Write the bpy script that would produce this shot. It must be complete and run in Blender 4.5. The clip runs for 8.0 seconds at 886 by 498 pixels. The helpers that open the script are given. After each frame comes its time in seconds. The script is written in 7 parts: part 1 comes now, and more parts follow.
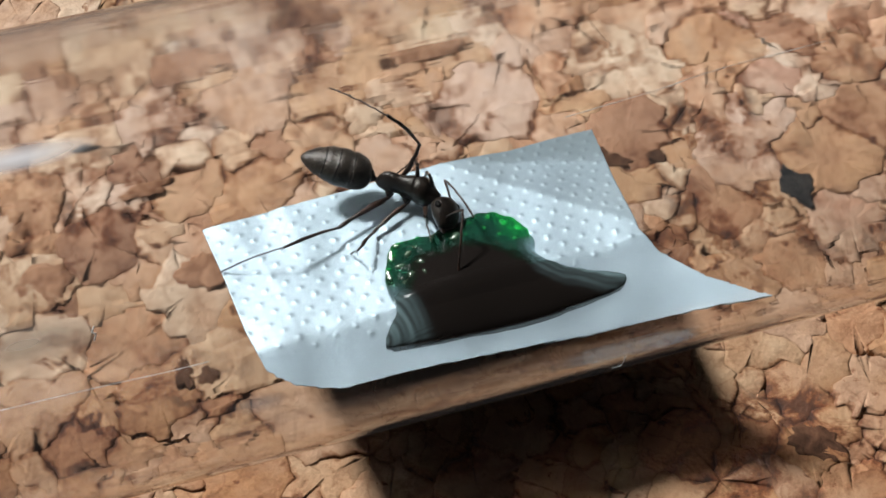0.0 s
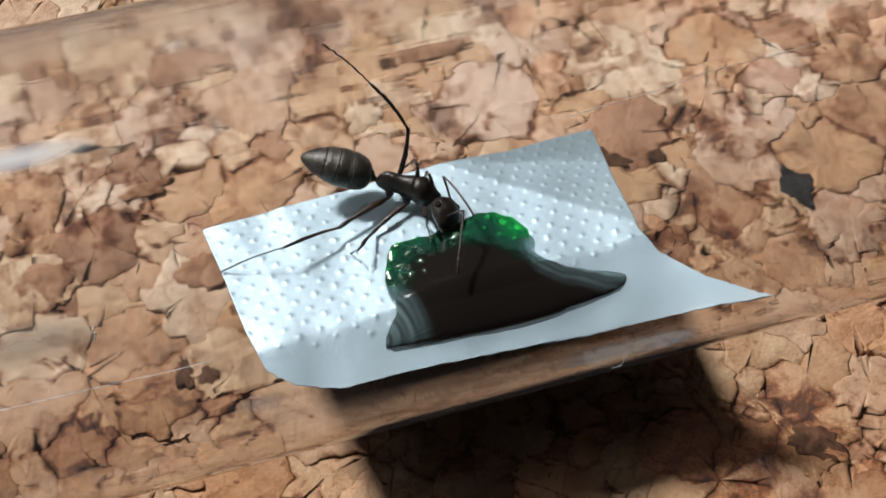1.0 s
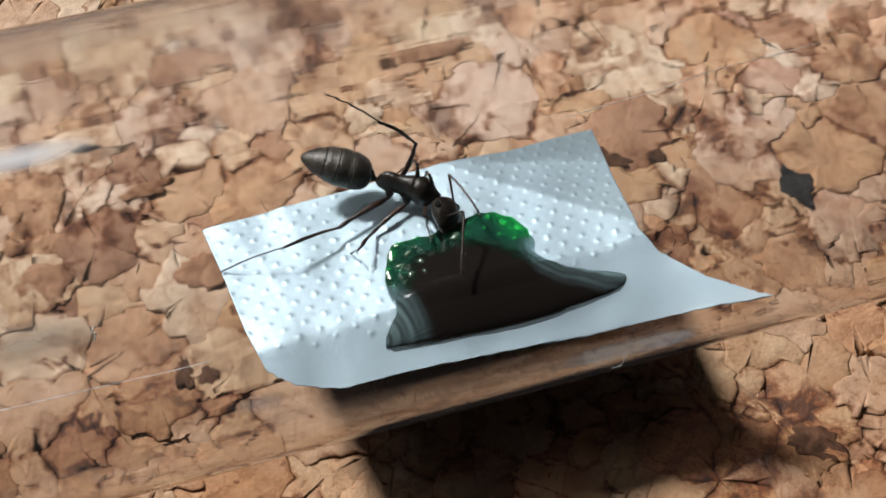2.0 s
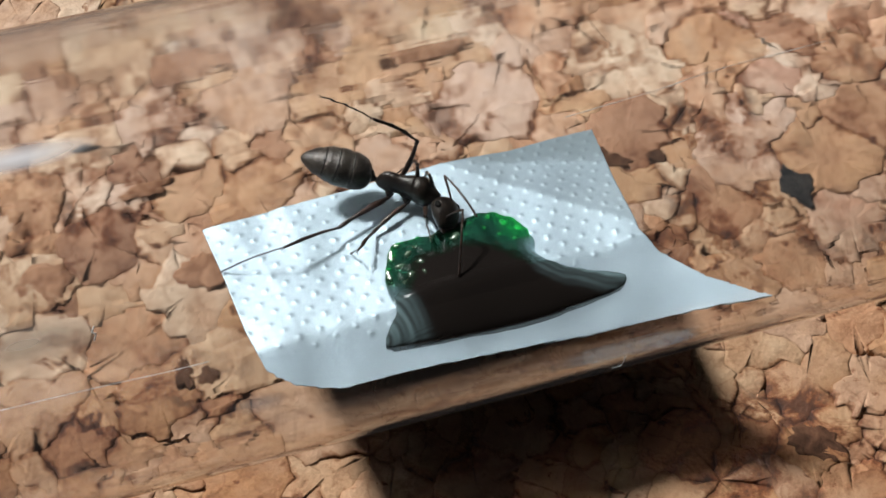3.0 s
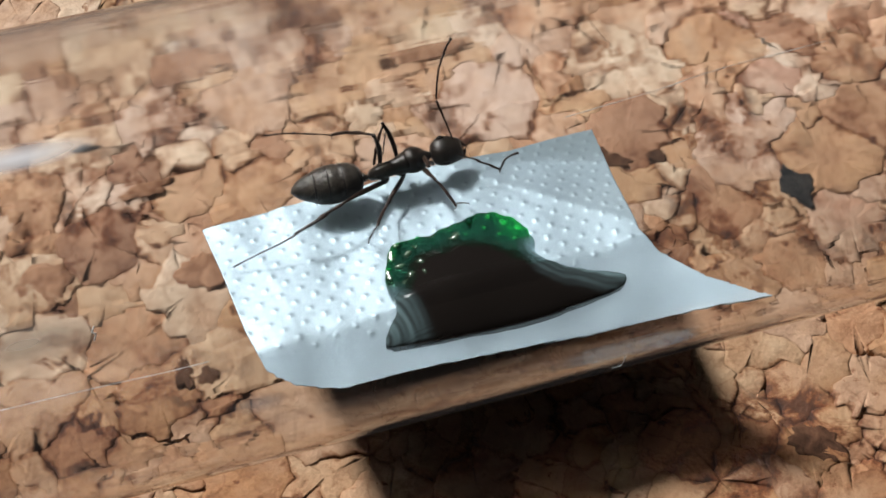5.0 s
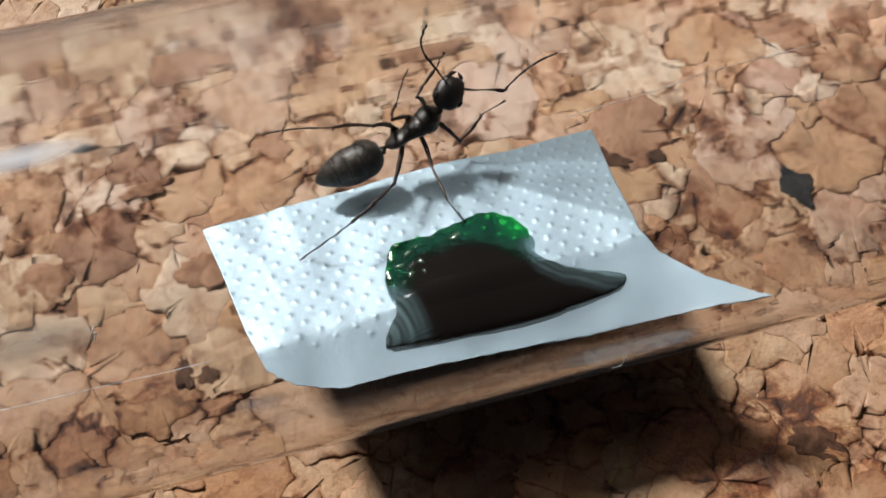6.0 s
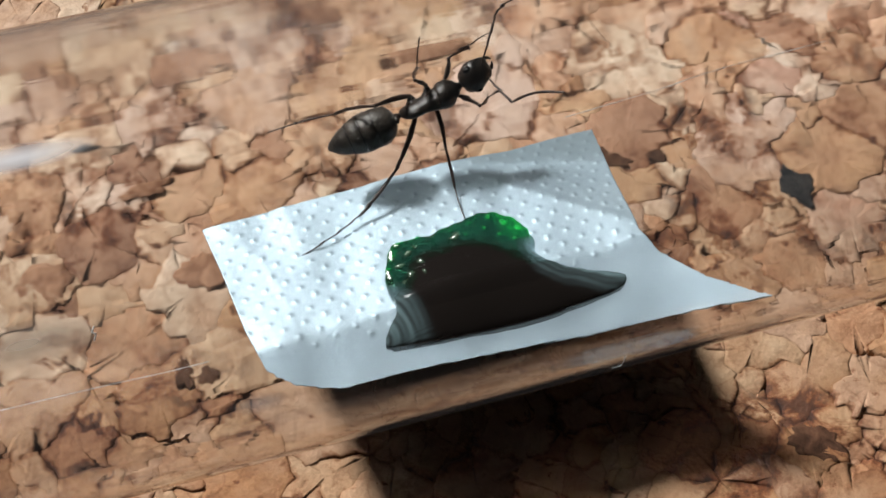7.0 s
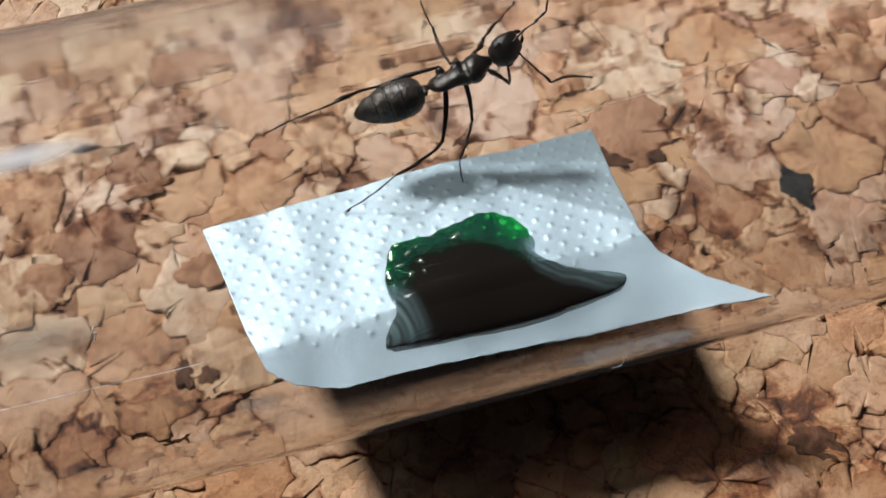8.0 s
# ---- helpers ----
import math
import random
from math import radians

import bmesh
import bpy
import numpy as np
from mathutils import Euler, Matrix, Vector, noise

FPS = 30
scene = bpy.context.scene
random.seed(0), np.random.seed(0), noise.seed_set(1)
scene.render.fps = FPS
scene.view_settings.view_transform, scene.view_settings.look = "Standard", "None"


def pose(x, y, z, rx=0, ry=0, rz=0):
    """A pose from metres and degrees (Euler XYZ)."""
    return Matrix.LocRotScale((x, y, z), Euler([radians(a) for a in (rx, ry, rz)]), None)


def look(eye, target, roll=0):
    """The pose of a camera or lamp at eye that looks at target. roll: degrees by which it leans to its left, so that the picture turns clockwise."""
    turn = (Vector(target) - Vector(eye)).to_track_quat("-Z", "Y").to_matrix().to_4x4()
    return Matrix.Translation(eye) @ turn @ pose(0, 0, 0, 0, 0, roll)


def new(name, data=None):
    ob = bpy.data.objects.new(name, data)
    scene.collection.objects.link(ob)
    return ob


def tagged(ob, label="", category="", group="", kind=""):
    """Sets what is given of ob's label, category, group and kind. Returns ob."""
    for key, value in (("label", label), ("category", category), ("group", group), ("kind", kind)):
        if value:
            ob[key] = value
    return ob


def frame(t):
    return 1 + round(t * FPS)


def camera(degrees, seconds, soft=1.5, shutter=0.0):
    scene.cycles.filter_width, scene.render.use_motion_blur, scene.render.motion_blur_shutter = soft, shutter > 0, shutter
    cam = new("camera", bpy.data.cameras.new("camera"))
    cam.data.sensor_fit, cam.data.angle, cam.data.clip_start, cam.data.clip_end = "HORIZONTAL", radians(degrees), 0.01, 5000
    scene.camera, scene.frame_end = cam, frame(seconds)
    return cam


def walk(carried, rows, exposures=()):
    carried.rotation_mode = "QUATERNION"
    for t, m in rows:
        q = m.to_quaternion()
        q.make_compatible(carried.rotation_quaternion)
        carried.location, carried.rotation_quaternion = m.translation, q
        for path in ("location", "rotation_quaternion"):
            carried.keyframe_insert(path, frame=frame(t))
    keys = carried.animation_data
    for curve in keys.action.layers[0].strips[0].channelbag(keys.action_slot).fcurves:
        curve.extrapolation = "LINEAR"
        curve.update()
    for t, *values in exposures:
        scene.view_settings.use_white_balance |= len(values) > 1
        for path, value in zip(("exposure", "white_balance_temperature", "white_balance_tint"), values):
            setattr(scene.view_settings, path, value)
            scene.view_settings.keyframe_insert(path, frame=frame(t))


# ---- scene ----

MM = 0.001            # the place is built in millimetres
TURN = 16.0           # the tube's turn on the board, degrees
BASE = (0.0, -2.2)    # where the middle of the tube touches the board
R_OUT, R_IN = 8.5, 8.38
LIFT = 4.6            # how far the tube lies above the cork board

# camera: stands still
cam = camera(40, 8.0, soft=1.6)
EYE = (0.0, -0.028536, 0.045668)
STILL = look(EYE, (0, 0, 0))
walk(cam, [(0.0, STILL), (8.0, STILL)])

# daylight
SUN_EL, SUN_AZ = 48.5, -48.0      # elevation; azimuth from +y towards +x
world = bpy.data.worlds.new("world")
scene.world = world
world.use_nodes = True
wn = world.node_tree.nodes
sky = wn.new("ShaderNodeTexSky")
sky.sky_type = "NISHITA"
sky.sun_disc = False
sky.sun_elevation = radians(SUN_EL)
sky.sun_rotation = radians(SUN_AZ)
world.node_tree.links.new(sky.outputs[0], wn["Background"].inputs[0])
wn["Background"].inputs[1].default_value = 0.0003
sun = bpy.data.lights.new("sun", "SUN")
sun.energy, sun.angle, sun.color = 4.4, radians(8.0), (1.0, 0.985, 0.965)
sun.cycles.use_multiple_importance_sampling = False
sun_ob = new("sun", sun)
sd = Vector((math.sin(radians(SUN_AZ)) * math.cos(radians(SUN_EL)), math.cos(radians(SUN_AZ)) * math.cos(radians(SUN_EL)), math.sin(radians(SUN_EL))))
sun_ob.matrix_world = look(sd * 0.5, (0, 0, 0))
scene.view_settings.exposure = 0.10
scene.cycles.caustics_refractive = False   # daylight reaches the inside of the tube straight through its wall
scene.cycles.caustics_reflective = False


# ---- materials ----
def material(name):
    m = bpy.data.materials.new(name)
    m.use_nodes = True
    return m, m.node_tree.nodes, m.node_tree.links, m.node_tree.nodes["Principled BSDF"]


def node(nodes, kind, **inputs):
    n = nodes.new(kind)
    for k, v in inputs.items():
        n.inputs[k.replace("_", " ")].default_value = v
    return n


def ramp(nodes, stops):
    n = nodes.new("ShaderNodeValToRGB")
    els = n.color_ramp.elements
    els[0].position, els[0].color = stops[0][0], (*stops[0][1], 1)
    els[1].position, els[1].color = stops[1][0], (*stops[1][1], 1)
    for p, c in stops[2:]:
        e = els.new(p)
        e.color = (*c, 1)
    return n


def mixer(nodes, links, kind, fac, a, b):
    n = nodes.new("ShaderNodeMix")
    n.data_type, n.blend_type = "RGBA", kind
    for sock, val in ((n.inputs[0], fac), (n.inputs[6], a), (n.inputs[7], b)):
        if isinstance(val, (int, float)):
            sock.default_value = val
        elif isinstance(val, tuple):
            sock.default_value = (*val, 1)
        else:
            links.new(val, sock)
    return n.outputs[2]


def bumped(nodes, links, bsdf, height, strength, distance):
    b = node(nodes, "ShaderNodeBump", Strength=strength, Distance=distance)
    links.new(height, b.inputs["Height"])
    links.new(b.outputs[0], bsdf.inputs["Normal"])
    return b


def cork_material(name, island):
    m, n, l, bsdf = material(name)
    geo = n.new("ShaderNodeNewGeometry")
    if island:
        rnd = geo.outputs["Random Per Island"]
    else:
        rnd = n.new("ShaderNodeObjectInfo").outputs["Random"]
    coord = n.new("ShaderNodeTexCoord").outputs["Object"] if island else geo.outputs["Position"]

    def noisy(scale, detail, rough=0.5, distort=0.0):
        q = node(n, "ShaderNodeTexNoise", Scale=scale, Detail=detail, Roughness=rough, Distortion=distort)
        l.new(coord, q.inputs["Vector"])
        return q.outputs["Fac"]

    def maths(kind, a, b, c=None):
        q = n.new("ShaderNodeMath")
        q.operation = kind
        for sock, val in zip(q.inputs, (a, b, c)):
            if isinstance(val, (int, float)):
                sock.default_value = val
            elif val is not None:
                l.new(val, sock)
        return q.outputs[0]

    def toned(fac, stops):
        q = ramp(n, stops)
        l.new(fac, q.inputs[0])
        return q.outputs[0]

    def ranged(fac, low, high, most):
        q = n.new("ShaderNodeMapRange")
        q.inputs["From Min"].default_value, q.inputs["From Max"].default_value, q.inputs["To Max"].default_value = low, high, most
        l.new(fac, q.inputs["Value"])
        return q.outputs[0]

    # each granule has a tone of its own, from reddish brown to pale straw
    cloudy = noisy(420.0, 4.0, 0.55, 0.3)
    own = maths("MULTIPLY_ADD", maths("SUBTRACT", cloudy, 0.5), 0.22, rnd)
    tone = toned(own, [(0.0, (0.27, 0.150, 0.095)), (0.09, (0.40, 0.235, 0.150)), (0.22, (0.50, 0.330, 0.200)), (0.36, (0.56, 0.425, 0.345)), (0.50, (0.47, 0.285, 0.165)), (0.64, (0.63, 0.510, 0.385)), (0.78, (0.50, 0.300, 0.190)), (0.90, (0.66, 0.545, 0.440)), (1.0, (0.46, 0.290, 0.215))])
    # growth layers: faint streaks, turned differently in each granule
    spin = n.new("ShaderNodeVectorRotate")
    spin.rotation_type = "Z_AXIS"
    l.new(coord, spin.inputs["Vector"])
    l.new(maths("MULTIPLY", rnd, 40.0), spin.inputs["Angle"])
    stretch = n.new("ShaderNodeMapping")
    stretch.inputs["Scale"].default_value = (500, 2600, 900)
    l.new(spin.outputs[0], stretch.inputs["Vector"])
    grain = node(n, "ShaderNodeTexNoise", Scale=1.0, Detail=5.0, Roughness=0.65, Distortion=0.2)
    l.new(stretch.outputs[0], grain.inputs["Vector"])
    c = mixer(n, l, "MULTIPLY", 0.40, tone, toned(grain.outputs["Fac"], [(0.26, (0.60, 0.49, 0.42)), (0.46, (0.95, 0.93, 0.9)), (0.72, (1.1, 1.1, 1.1))]))
    # smaller crumbs show inside the granules
    warp = node(n, "ShaderNodeTexNoise", Scale=700.0, Detail=4.0, Roughness=0.6)
    l.new(coord, warp.inputs["Vector"])
    bend = n.new("ShaderNodeVectorMath")
    bend.operation = "MULTIPLY_ADD"
    bend.inputs[1].default_value = (0.0014, 0.0014, 0.0014)
    l.new(warp.outputs["Color"], bend.inputs[0])
    l.new(coord, bend.inputs[2])
    cells, seams = (node(n, "ShaderNodeTexVoronoi", Scale=640.0) for _ in range(2))
    seams.feature = "DISTANCE_TO_EDGE"
    for q in (cells, seams):
        l.new(bend.outputs[0], q.inputs["Vector"])
    split = n.new("ShaderNodeSeparateColor")
    l.new(cells.outputs["Color"], split.inputs[0])
    crumbly = ranged(noisy(230.0, 3.0), 0.42, 0.60, 1.0)
    c = mixer(n, l, "MULTIPLY", maths("MULTIPLY", crumbly, 0.75), c, toned(split.outputs[0], [(0.0, (0.62, 0.50, 0.42)), (0.35, (0.95, 0.90, 0.86)), (1.0, (1.18, 1.16, 1.14))]))
    c = mixer(n, l, "MULTIPLY", maths("MULTIPLY", crumbly, 0.55), c, toned(seams.outputs["Distance"], [(0.0, (0.34, 0.22, 0.16)), (0.03, (0.80, 0.70, 0.62)), (0.07, (1, 1, 1))]))
    # fine mottling
    crumb = noisy(1100.0, 7.0, 0.68, 0.2)
    c = mixer(n, l, "MULTIPLY", 0.45, c, toned(crumb, [(0.34, (0.50, 0.36, 0.28)), (0.46, (0.90, 0.84, 0.78)), (0.6, (1.08, 1.07, 1.05))]))
    # brown rot and crumbs gather in patches
    patch = noisy(150.0, 4.0, 0.6)
    blot = noisy(520.0, 8.0, 0.7, 0.4)
    c = mixer(n, l, "MULTIPLY", ranged(patch, 0.47, 0.59, 0.95), c, toned(blot, [(0.40, (0.12, 0.055, 0.034)), (0.47, (0.46, 0.29, 0.20)), (0.545, (1, 1, 1))]))
    specks = noisy(700.0, 6.0, 0.62, 0.6)
    c = mixer(n, l, "MULTIPLY", 0.9, c, toned(specks, [(0.31, (0.12, 0.05, 0.03)), (0.345, (0.55, 0.38, 0.28)), (0.38, (1, 1, 1))]))
    # darker, torn rims
    rim = n.new("ShaderNodeAttribute")
    rim.attribute_name = "rim"
    torn = noisy(900.0, 7.0, 0.68, 0.3)
    edge = maths("MULTIPLY_ADD", rim.outputs["Fac"], ranged(noisy(300.0, 3.0), 0.40, 0.62, 0.40), torn)
    c = mixer(n, l, "MULTIPLY", 0.95, c, toned(edge, [(0.62, (1, 1, 1)), (0.74, (0.62, 0.48, 0.39)), (0.86, (0.16, 0.085, 0.055))]))
    pores = node(n, "ShaderNodeTexVoronoi", Scale=5200.0)
    l.new(coord, pores.inputs["Vector"])
    c = mixer(n, l, "MULTIPLY", 0.4, c, toned(pores.outputs["Distance"], [(0.05, (0.72, 0.66, 0.62)), (0.3, (1, 1, 1))]))
    # pinker far granules in soft patches; near shade and far brightness painted into colour
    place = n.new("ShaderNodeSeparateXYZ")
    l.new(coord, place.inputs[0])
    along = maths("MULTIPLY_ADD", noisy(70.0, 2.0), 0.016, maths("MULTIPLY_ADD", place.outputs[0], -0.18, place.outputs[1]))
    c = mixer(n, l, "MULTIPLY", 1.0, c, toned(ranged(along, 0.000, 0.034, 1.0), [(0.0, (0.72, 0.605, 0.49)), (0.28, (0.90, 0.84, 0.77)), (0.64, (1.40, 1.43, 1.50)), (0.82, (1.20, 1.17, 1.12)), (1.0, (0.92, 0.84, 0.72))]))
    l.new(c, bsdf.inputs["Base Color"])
    bsdf.inputs["Roughness"].default_value = 0.74
    bsdf.inputs["Specular IOR Level"].default_value = 0.3
    height = maths("MULTIPLY_ADD", pores.outputs["Distance"], 0.25, maths("ADD", crumb, maths("MULTIPLY_ADD", blot, 0.8, cloudy)))
    bumped(n, l, bsdf, height, 0.45, 0.00026)
    return m


def board_material():
    m, n, l, bsdf = material("cork_binder")
    coord = n.new("ShaderNodeTexCoord").outputs["Object"]
    cells = node(n, "ShaderNodeTexVoronoi", Scale=430.0, Randomness=1.0)
    l.new(coord, cells.inputs["Vector"])
    tone = ramp(n, [(0.0, (0.09, 0.04, 0.022)), (1.0, (0.20, 0.10, 0.055))])
    l.new(cells.outputs["Color"], tone.inputs[0])
    no = node(n, "ShaderNodeTexNoise", Scale=1500.0, Detail=6.0)
    l.new(coord, no.inputs["Vector"])
    c = mixer(n, l, "MULTIPLY", 0.6, tone.outputs[0], no.outputs["Color"])
    l.new(c, bsdf.inputs["Base Color"])
    bsdf.inputs["Roughness"].default_value = 0.85
    bumped(n, l, bsdf, no.outputs["Fac"], 0.8, 0.0003)
    return m


def bark_material(name, dark, light):
    m, n, l, bsdf = material(name)
    no = node(n, "ShaderNodeTexNoise", Scale=1300.0, Detail=7.0, Roughness=0.65, Distortion=0.8)
    l.new(n.new("ShaderNodeTexCoord").outputs["Object"], no.inputs["Vector"])
    tone = ramp(n, [(0.32, dark), (0.66, light)])
    l.new(no.outputs["Fac"], tone.inputs[0])
    l.new(tone.outputs[0], bsdf.inputs["Base Color"])
    bsdf.inputs["Roughness"].default_value = 0.85
    bsdf.inputs["Specular IOR Level"].default_value = 0.12
    bumped(n, l, bsdf, no.outputs["Fac"], 0.7, 0.0002)
    return m


def glass_material():
    m, n, l, bsdf = material("clear_tube_glass")
    bsdf.inputs["Base Color"].default_value = (0.985, 0.985, 0.975, 1)
    bsdf.inputs["Transmission Weight"].default_value = 1.0
    bsdf.inputs["IOR"].default_value = 1.38
    # drawn glass: long ripples, and the underside and far side are scuffed and misted
    where = n.new("ShaderNodeSeparateXYZ")
    l.new(n.new("ShaderNodeTexCoord").outputs["Object"], where.inputs[0])
    under = n.new("ShaderNodeMath")
    under.operation = "MULTIPLY_ADD"
    under.inputs[1].default_value = -1.2
    l.new(where.outputs[1], under.inputs[0])
    l.new(where.outputs[2], under.inputs[2])
    mist = n.new("ShaderNodeMapRange")
    mist.inputs["From Min"].default_value, mist.inputs["From Max"].default_value = 0.007, 0.001
    mist.inputs["To Min"].default_value, mist.inputs["To Max"].default_value = 0.0, 0.08
    l.new(under.outputs[0], mist.inputs["Value"])
    l.new(mist.outputs[0], bsdf.inputs["Roughness"])
    mp = n.new("ShaderNodeMapping")
    mp.inputs["Scale"].default_value = (30, 700, 700)
    l.new(n.new("ShaderNodeTexCoord").outputs["Object"], mp.inputs["Vector"])
    no = node(n, "ShaderNodeTexNoise", Scale=1.0, Detail=3.0)
    l.new(mp.outputs[0], no.inputs["Vector"])
    ripples = bumped(n, l, bsdf, no.outputs["Fac"], 0.06, 0.0003)
    rise = n.new("ShaderNodeMapRange")
    rise.inputs["From Min"].default_value, rise.inputs["From Max"].default_value = 0.006, -0.003
    rise.inputs["To Min"].default_value, rise.inputs["To Max"].default_value = 0.04, 0.16
    l.new(under.outputs[0], rise.inputs["Value"])
    l.new(rise.outputs[0], ripples.inputs["Strength"])
    # pale haze painted as a thin diffuse film, in streaks along the tube
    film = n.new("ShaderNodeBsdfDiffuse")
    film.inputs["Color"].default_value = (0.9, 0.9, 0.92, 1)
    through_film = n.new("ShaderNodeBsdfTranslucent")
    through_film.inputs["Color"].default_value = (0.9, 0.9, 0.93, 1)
    haze_film = n.new("ShaderNodeMixShader")
    haze_film.inputs[0].default_value = 0.4
    l.new(film.outputs[0], haze_film.inputs[1])
    l.new(through_film.outputs[0], haze_film.inputs[2])
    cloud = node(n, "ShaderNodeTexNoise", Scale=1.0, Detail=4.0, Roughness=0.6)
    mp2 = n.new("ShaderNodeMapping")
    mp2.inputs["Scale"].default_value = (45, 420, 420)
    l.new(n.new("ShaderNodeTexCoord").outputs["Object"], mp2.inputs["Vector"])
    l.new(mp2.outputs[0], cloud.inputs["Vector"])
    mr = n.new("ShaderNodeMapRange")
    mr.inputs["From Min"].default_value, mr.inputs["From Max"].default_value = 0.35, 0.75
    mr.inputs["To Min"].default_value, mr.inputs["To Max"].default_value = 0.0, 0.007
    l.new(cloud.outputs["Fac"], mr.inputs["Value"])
    # the painted haze is thicker on the far side
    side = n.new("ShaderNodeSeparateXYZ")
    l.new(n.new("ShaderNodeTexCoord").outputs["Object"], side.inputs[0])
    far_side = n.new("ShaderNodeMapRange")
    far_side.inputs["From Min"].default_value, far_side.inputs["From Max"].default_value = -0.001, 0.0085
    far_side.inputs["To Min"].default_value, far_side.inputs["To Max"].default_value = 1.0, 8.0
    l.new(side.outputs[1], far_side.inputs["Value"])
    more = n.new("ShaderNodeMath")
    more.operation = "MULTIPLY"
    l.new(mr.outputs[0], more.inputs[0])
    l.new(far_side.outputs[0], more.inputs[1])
    # whitish reflections on the tube, painted as soft patches of the film
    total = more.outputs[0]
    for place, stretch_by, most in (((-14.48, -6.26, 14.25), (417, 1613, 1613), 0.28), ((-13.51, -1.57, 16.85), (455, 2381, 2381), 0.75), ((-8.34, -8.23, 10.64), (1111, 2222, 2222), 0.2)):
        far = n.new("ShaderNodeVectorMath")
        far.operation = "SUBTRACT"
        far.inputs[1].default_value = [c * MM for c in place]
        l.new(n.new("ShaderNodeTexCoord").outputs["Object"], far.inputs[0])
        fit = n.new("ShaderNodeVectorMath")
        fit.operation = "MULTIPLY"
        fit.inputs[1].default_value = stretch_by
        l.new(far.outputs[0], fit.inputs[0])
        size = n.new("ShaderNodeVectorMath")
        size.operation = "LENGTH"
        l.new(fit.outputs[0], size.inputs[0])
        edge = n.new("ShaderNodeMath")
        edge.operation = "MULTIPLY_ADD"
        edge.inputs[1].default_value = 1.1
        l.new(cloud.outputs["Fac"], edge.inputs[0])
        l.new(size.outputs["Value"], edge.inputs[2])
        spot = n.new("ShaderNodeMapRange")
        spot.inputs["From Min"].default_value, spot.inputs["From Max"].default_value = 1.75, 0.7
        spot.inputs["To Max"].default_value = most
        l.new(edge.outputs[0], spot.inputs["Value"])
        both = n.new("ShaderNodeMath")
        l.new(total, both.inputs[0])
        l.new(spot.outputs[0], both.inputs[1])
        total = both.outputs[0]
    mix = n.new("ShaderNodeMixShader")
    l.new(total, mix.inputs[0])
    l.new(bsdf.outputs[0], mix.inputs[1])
    l.new(haze_film.outputs[0], mix.inputs[2])
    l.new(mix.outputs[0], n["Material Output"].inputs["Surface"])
    return m


def foil_material():
    m, n, l, bsdf = material("embossed_foil")
    coord = n.new("ShaderNodeTexCoord").outputs["Object"]
    no = node(n, "ShaderNodeTexNoise", Scale=260.0, Detail=4.0)
    l.new(coord, no.inputs["Vector"])
    tone = ramp(n, [(0.3, (0.282, 0.373, 0.432)), (0.7, (0.33, 0.426, 0.485))])
    l.new(no.outputs["Fac"], tone.inputs[0])
    l.new(tone.outputs[0], bsdf.inputs["Base Color"])
    bsdf.inputs["Metallic"].default_value = 0.45
    rr = n.new("ShaderNodeMapRange")
    rr.inputs["To Min"].default_value, rr.inputs["To Max"].default_value = 0.50, 0.64
    l.new(no.outputs["Fac"], rr.inputs["Value"])
    l.new(rr.outputs[0], bsdf.inputs["Roughness"])
    fine = node(n, "ShaderNodeTexNoise", Scale=3500.0, Detail=3.0)
    l.new(coord, fine.inputs["Vector"])
    bumped(n, l, bsdf, fine.outputs["Fac"], 0.25, 0.00005)
    return m


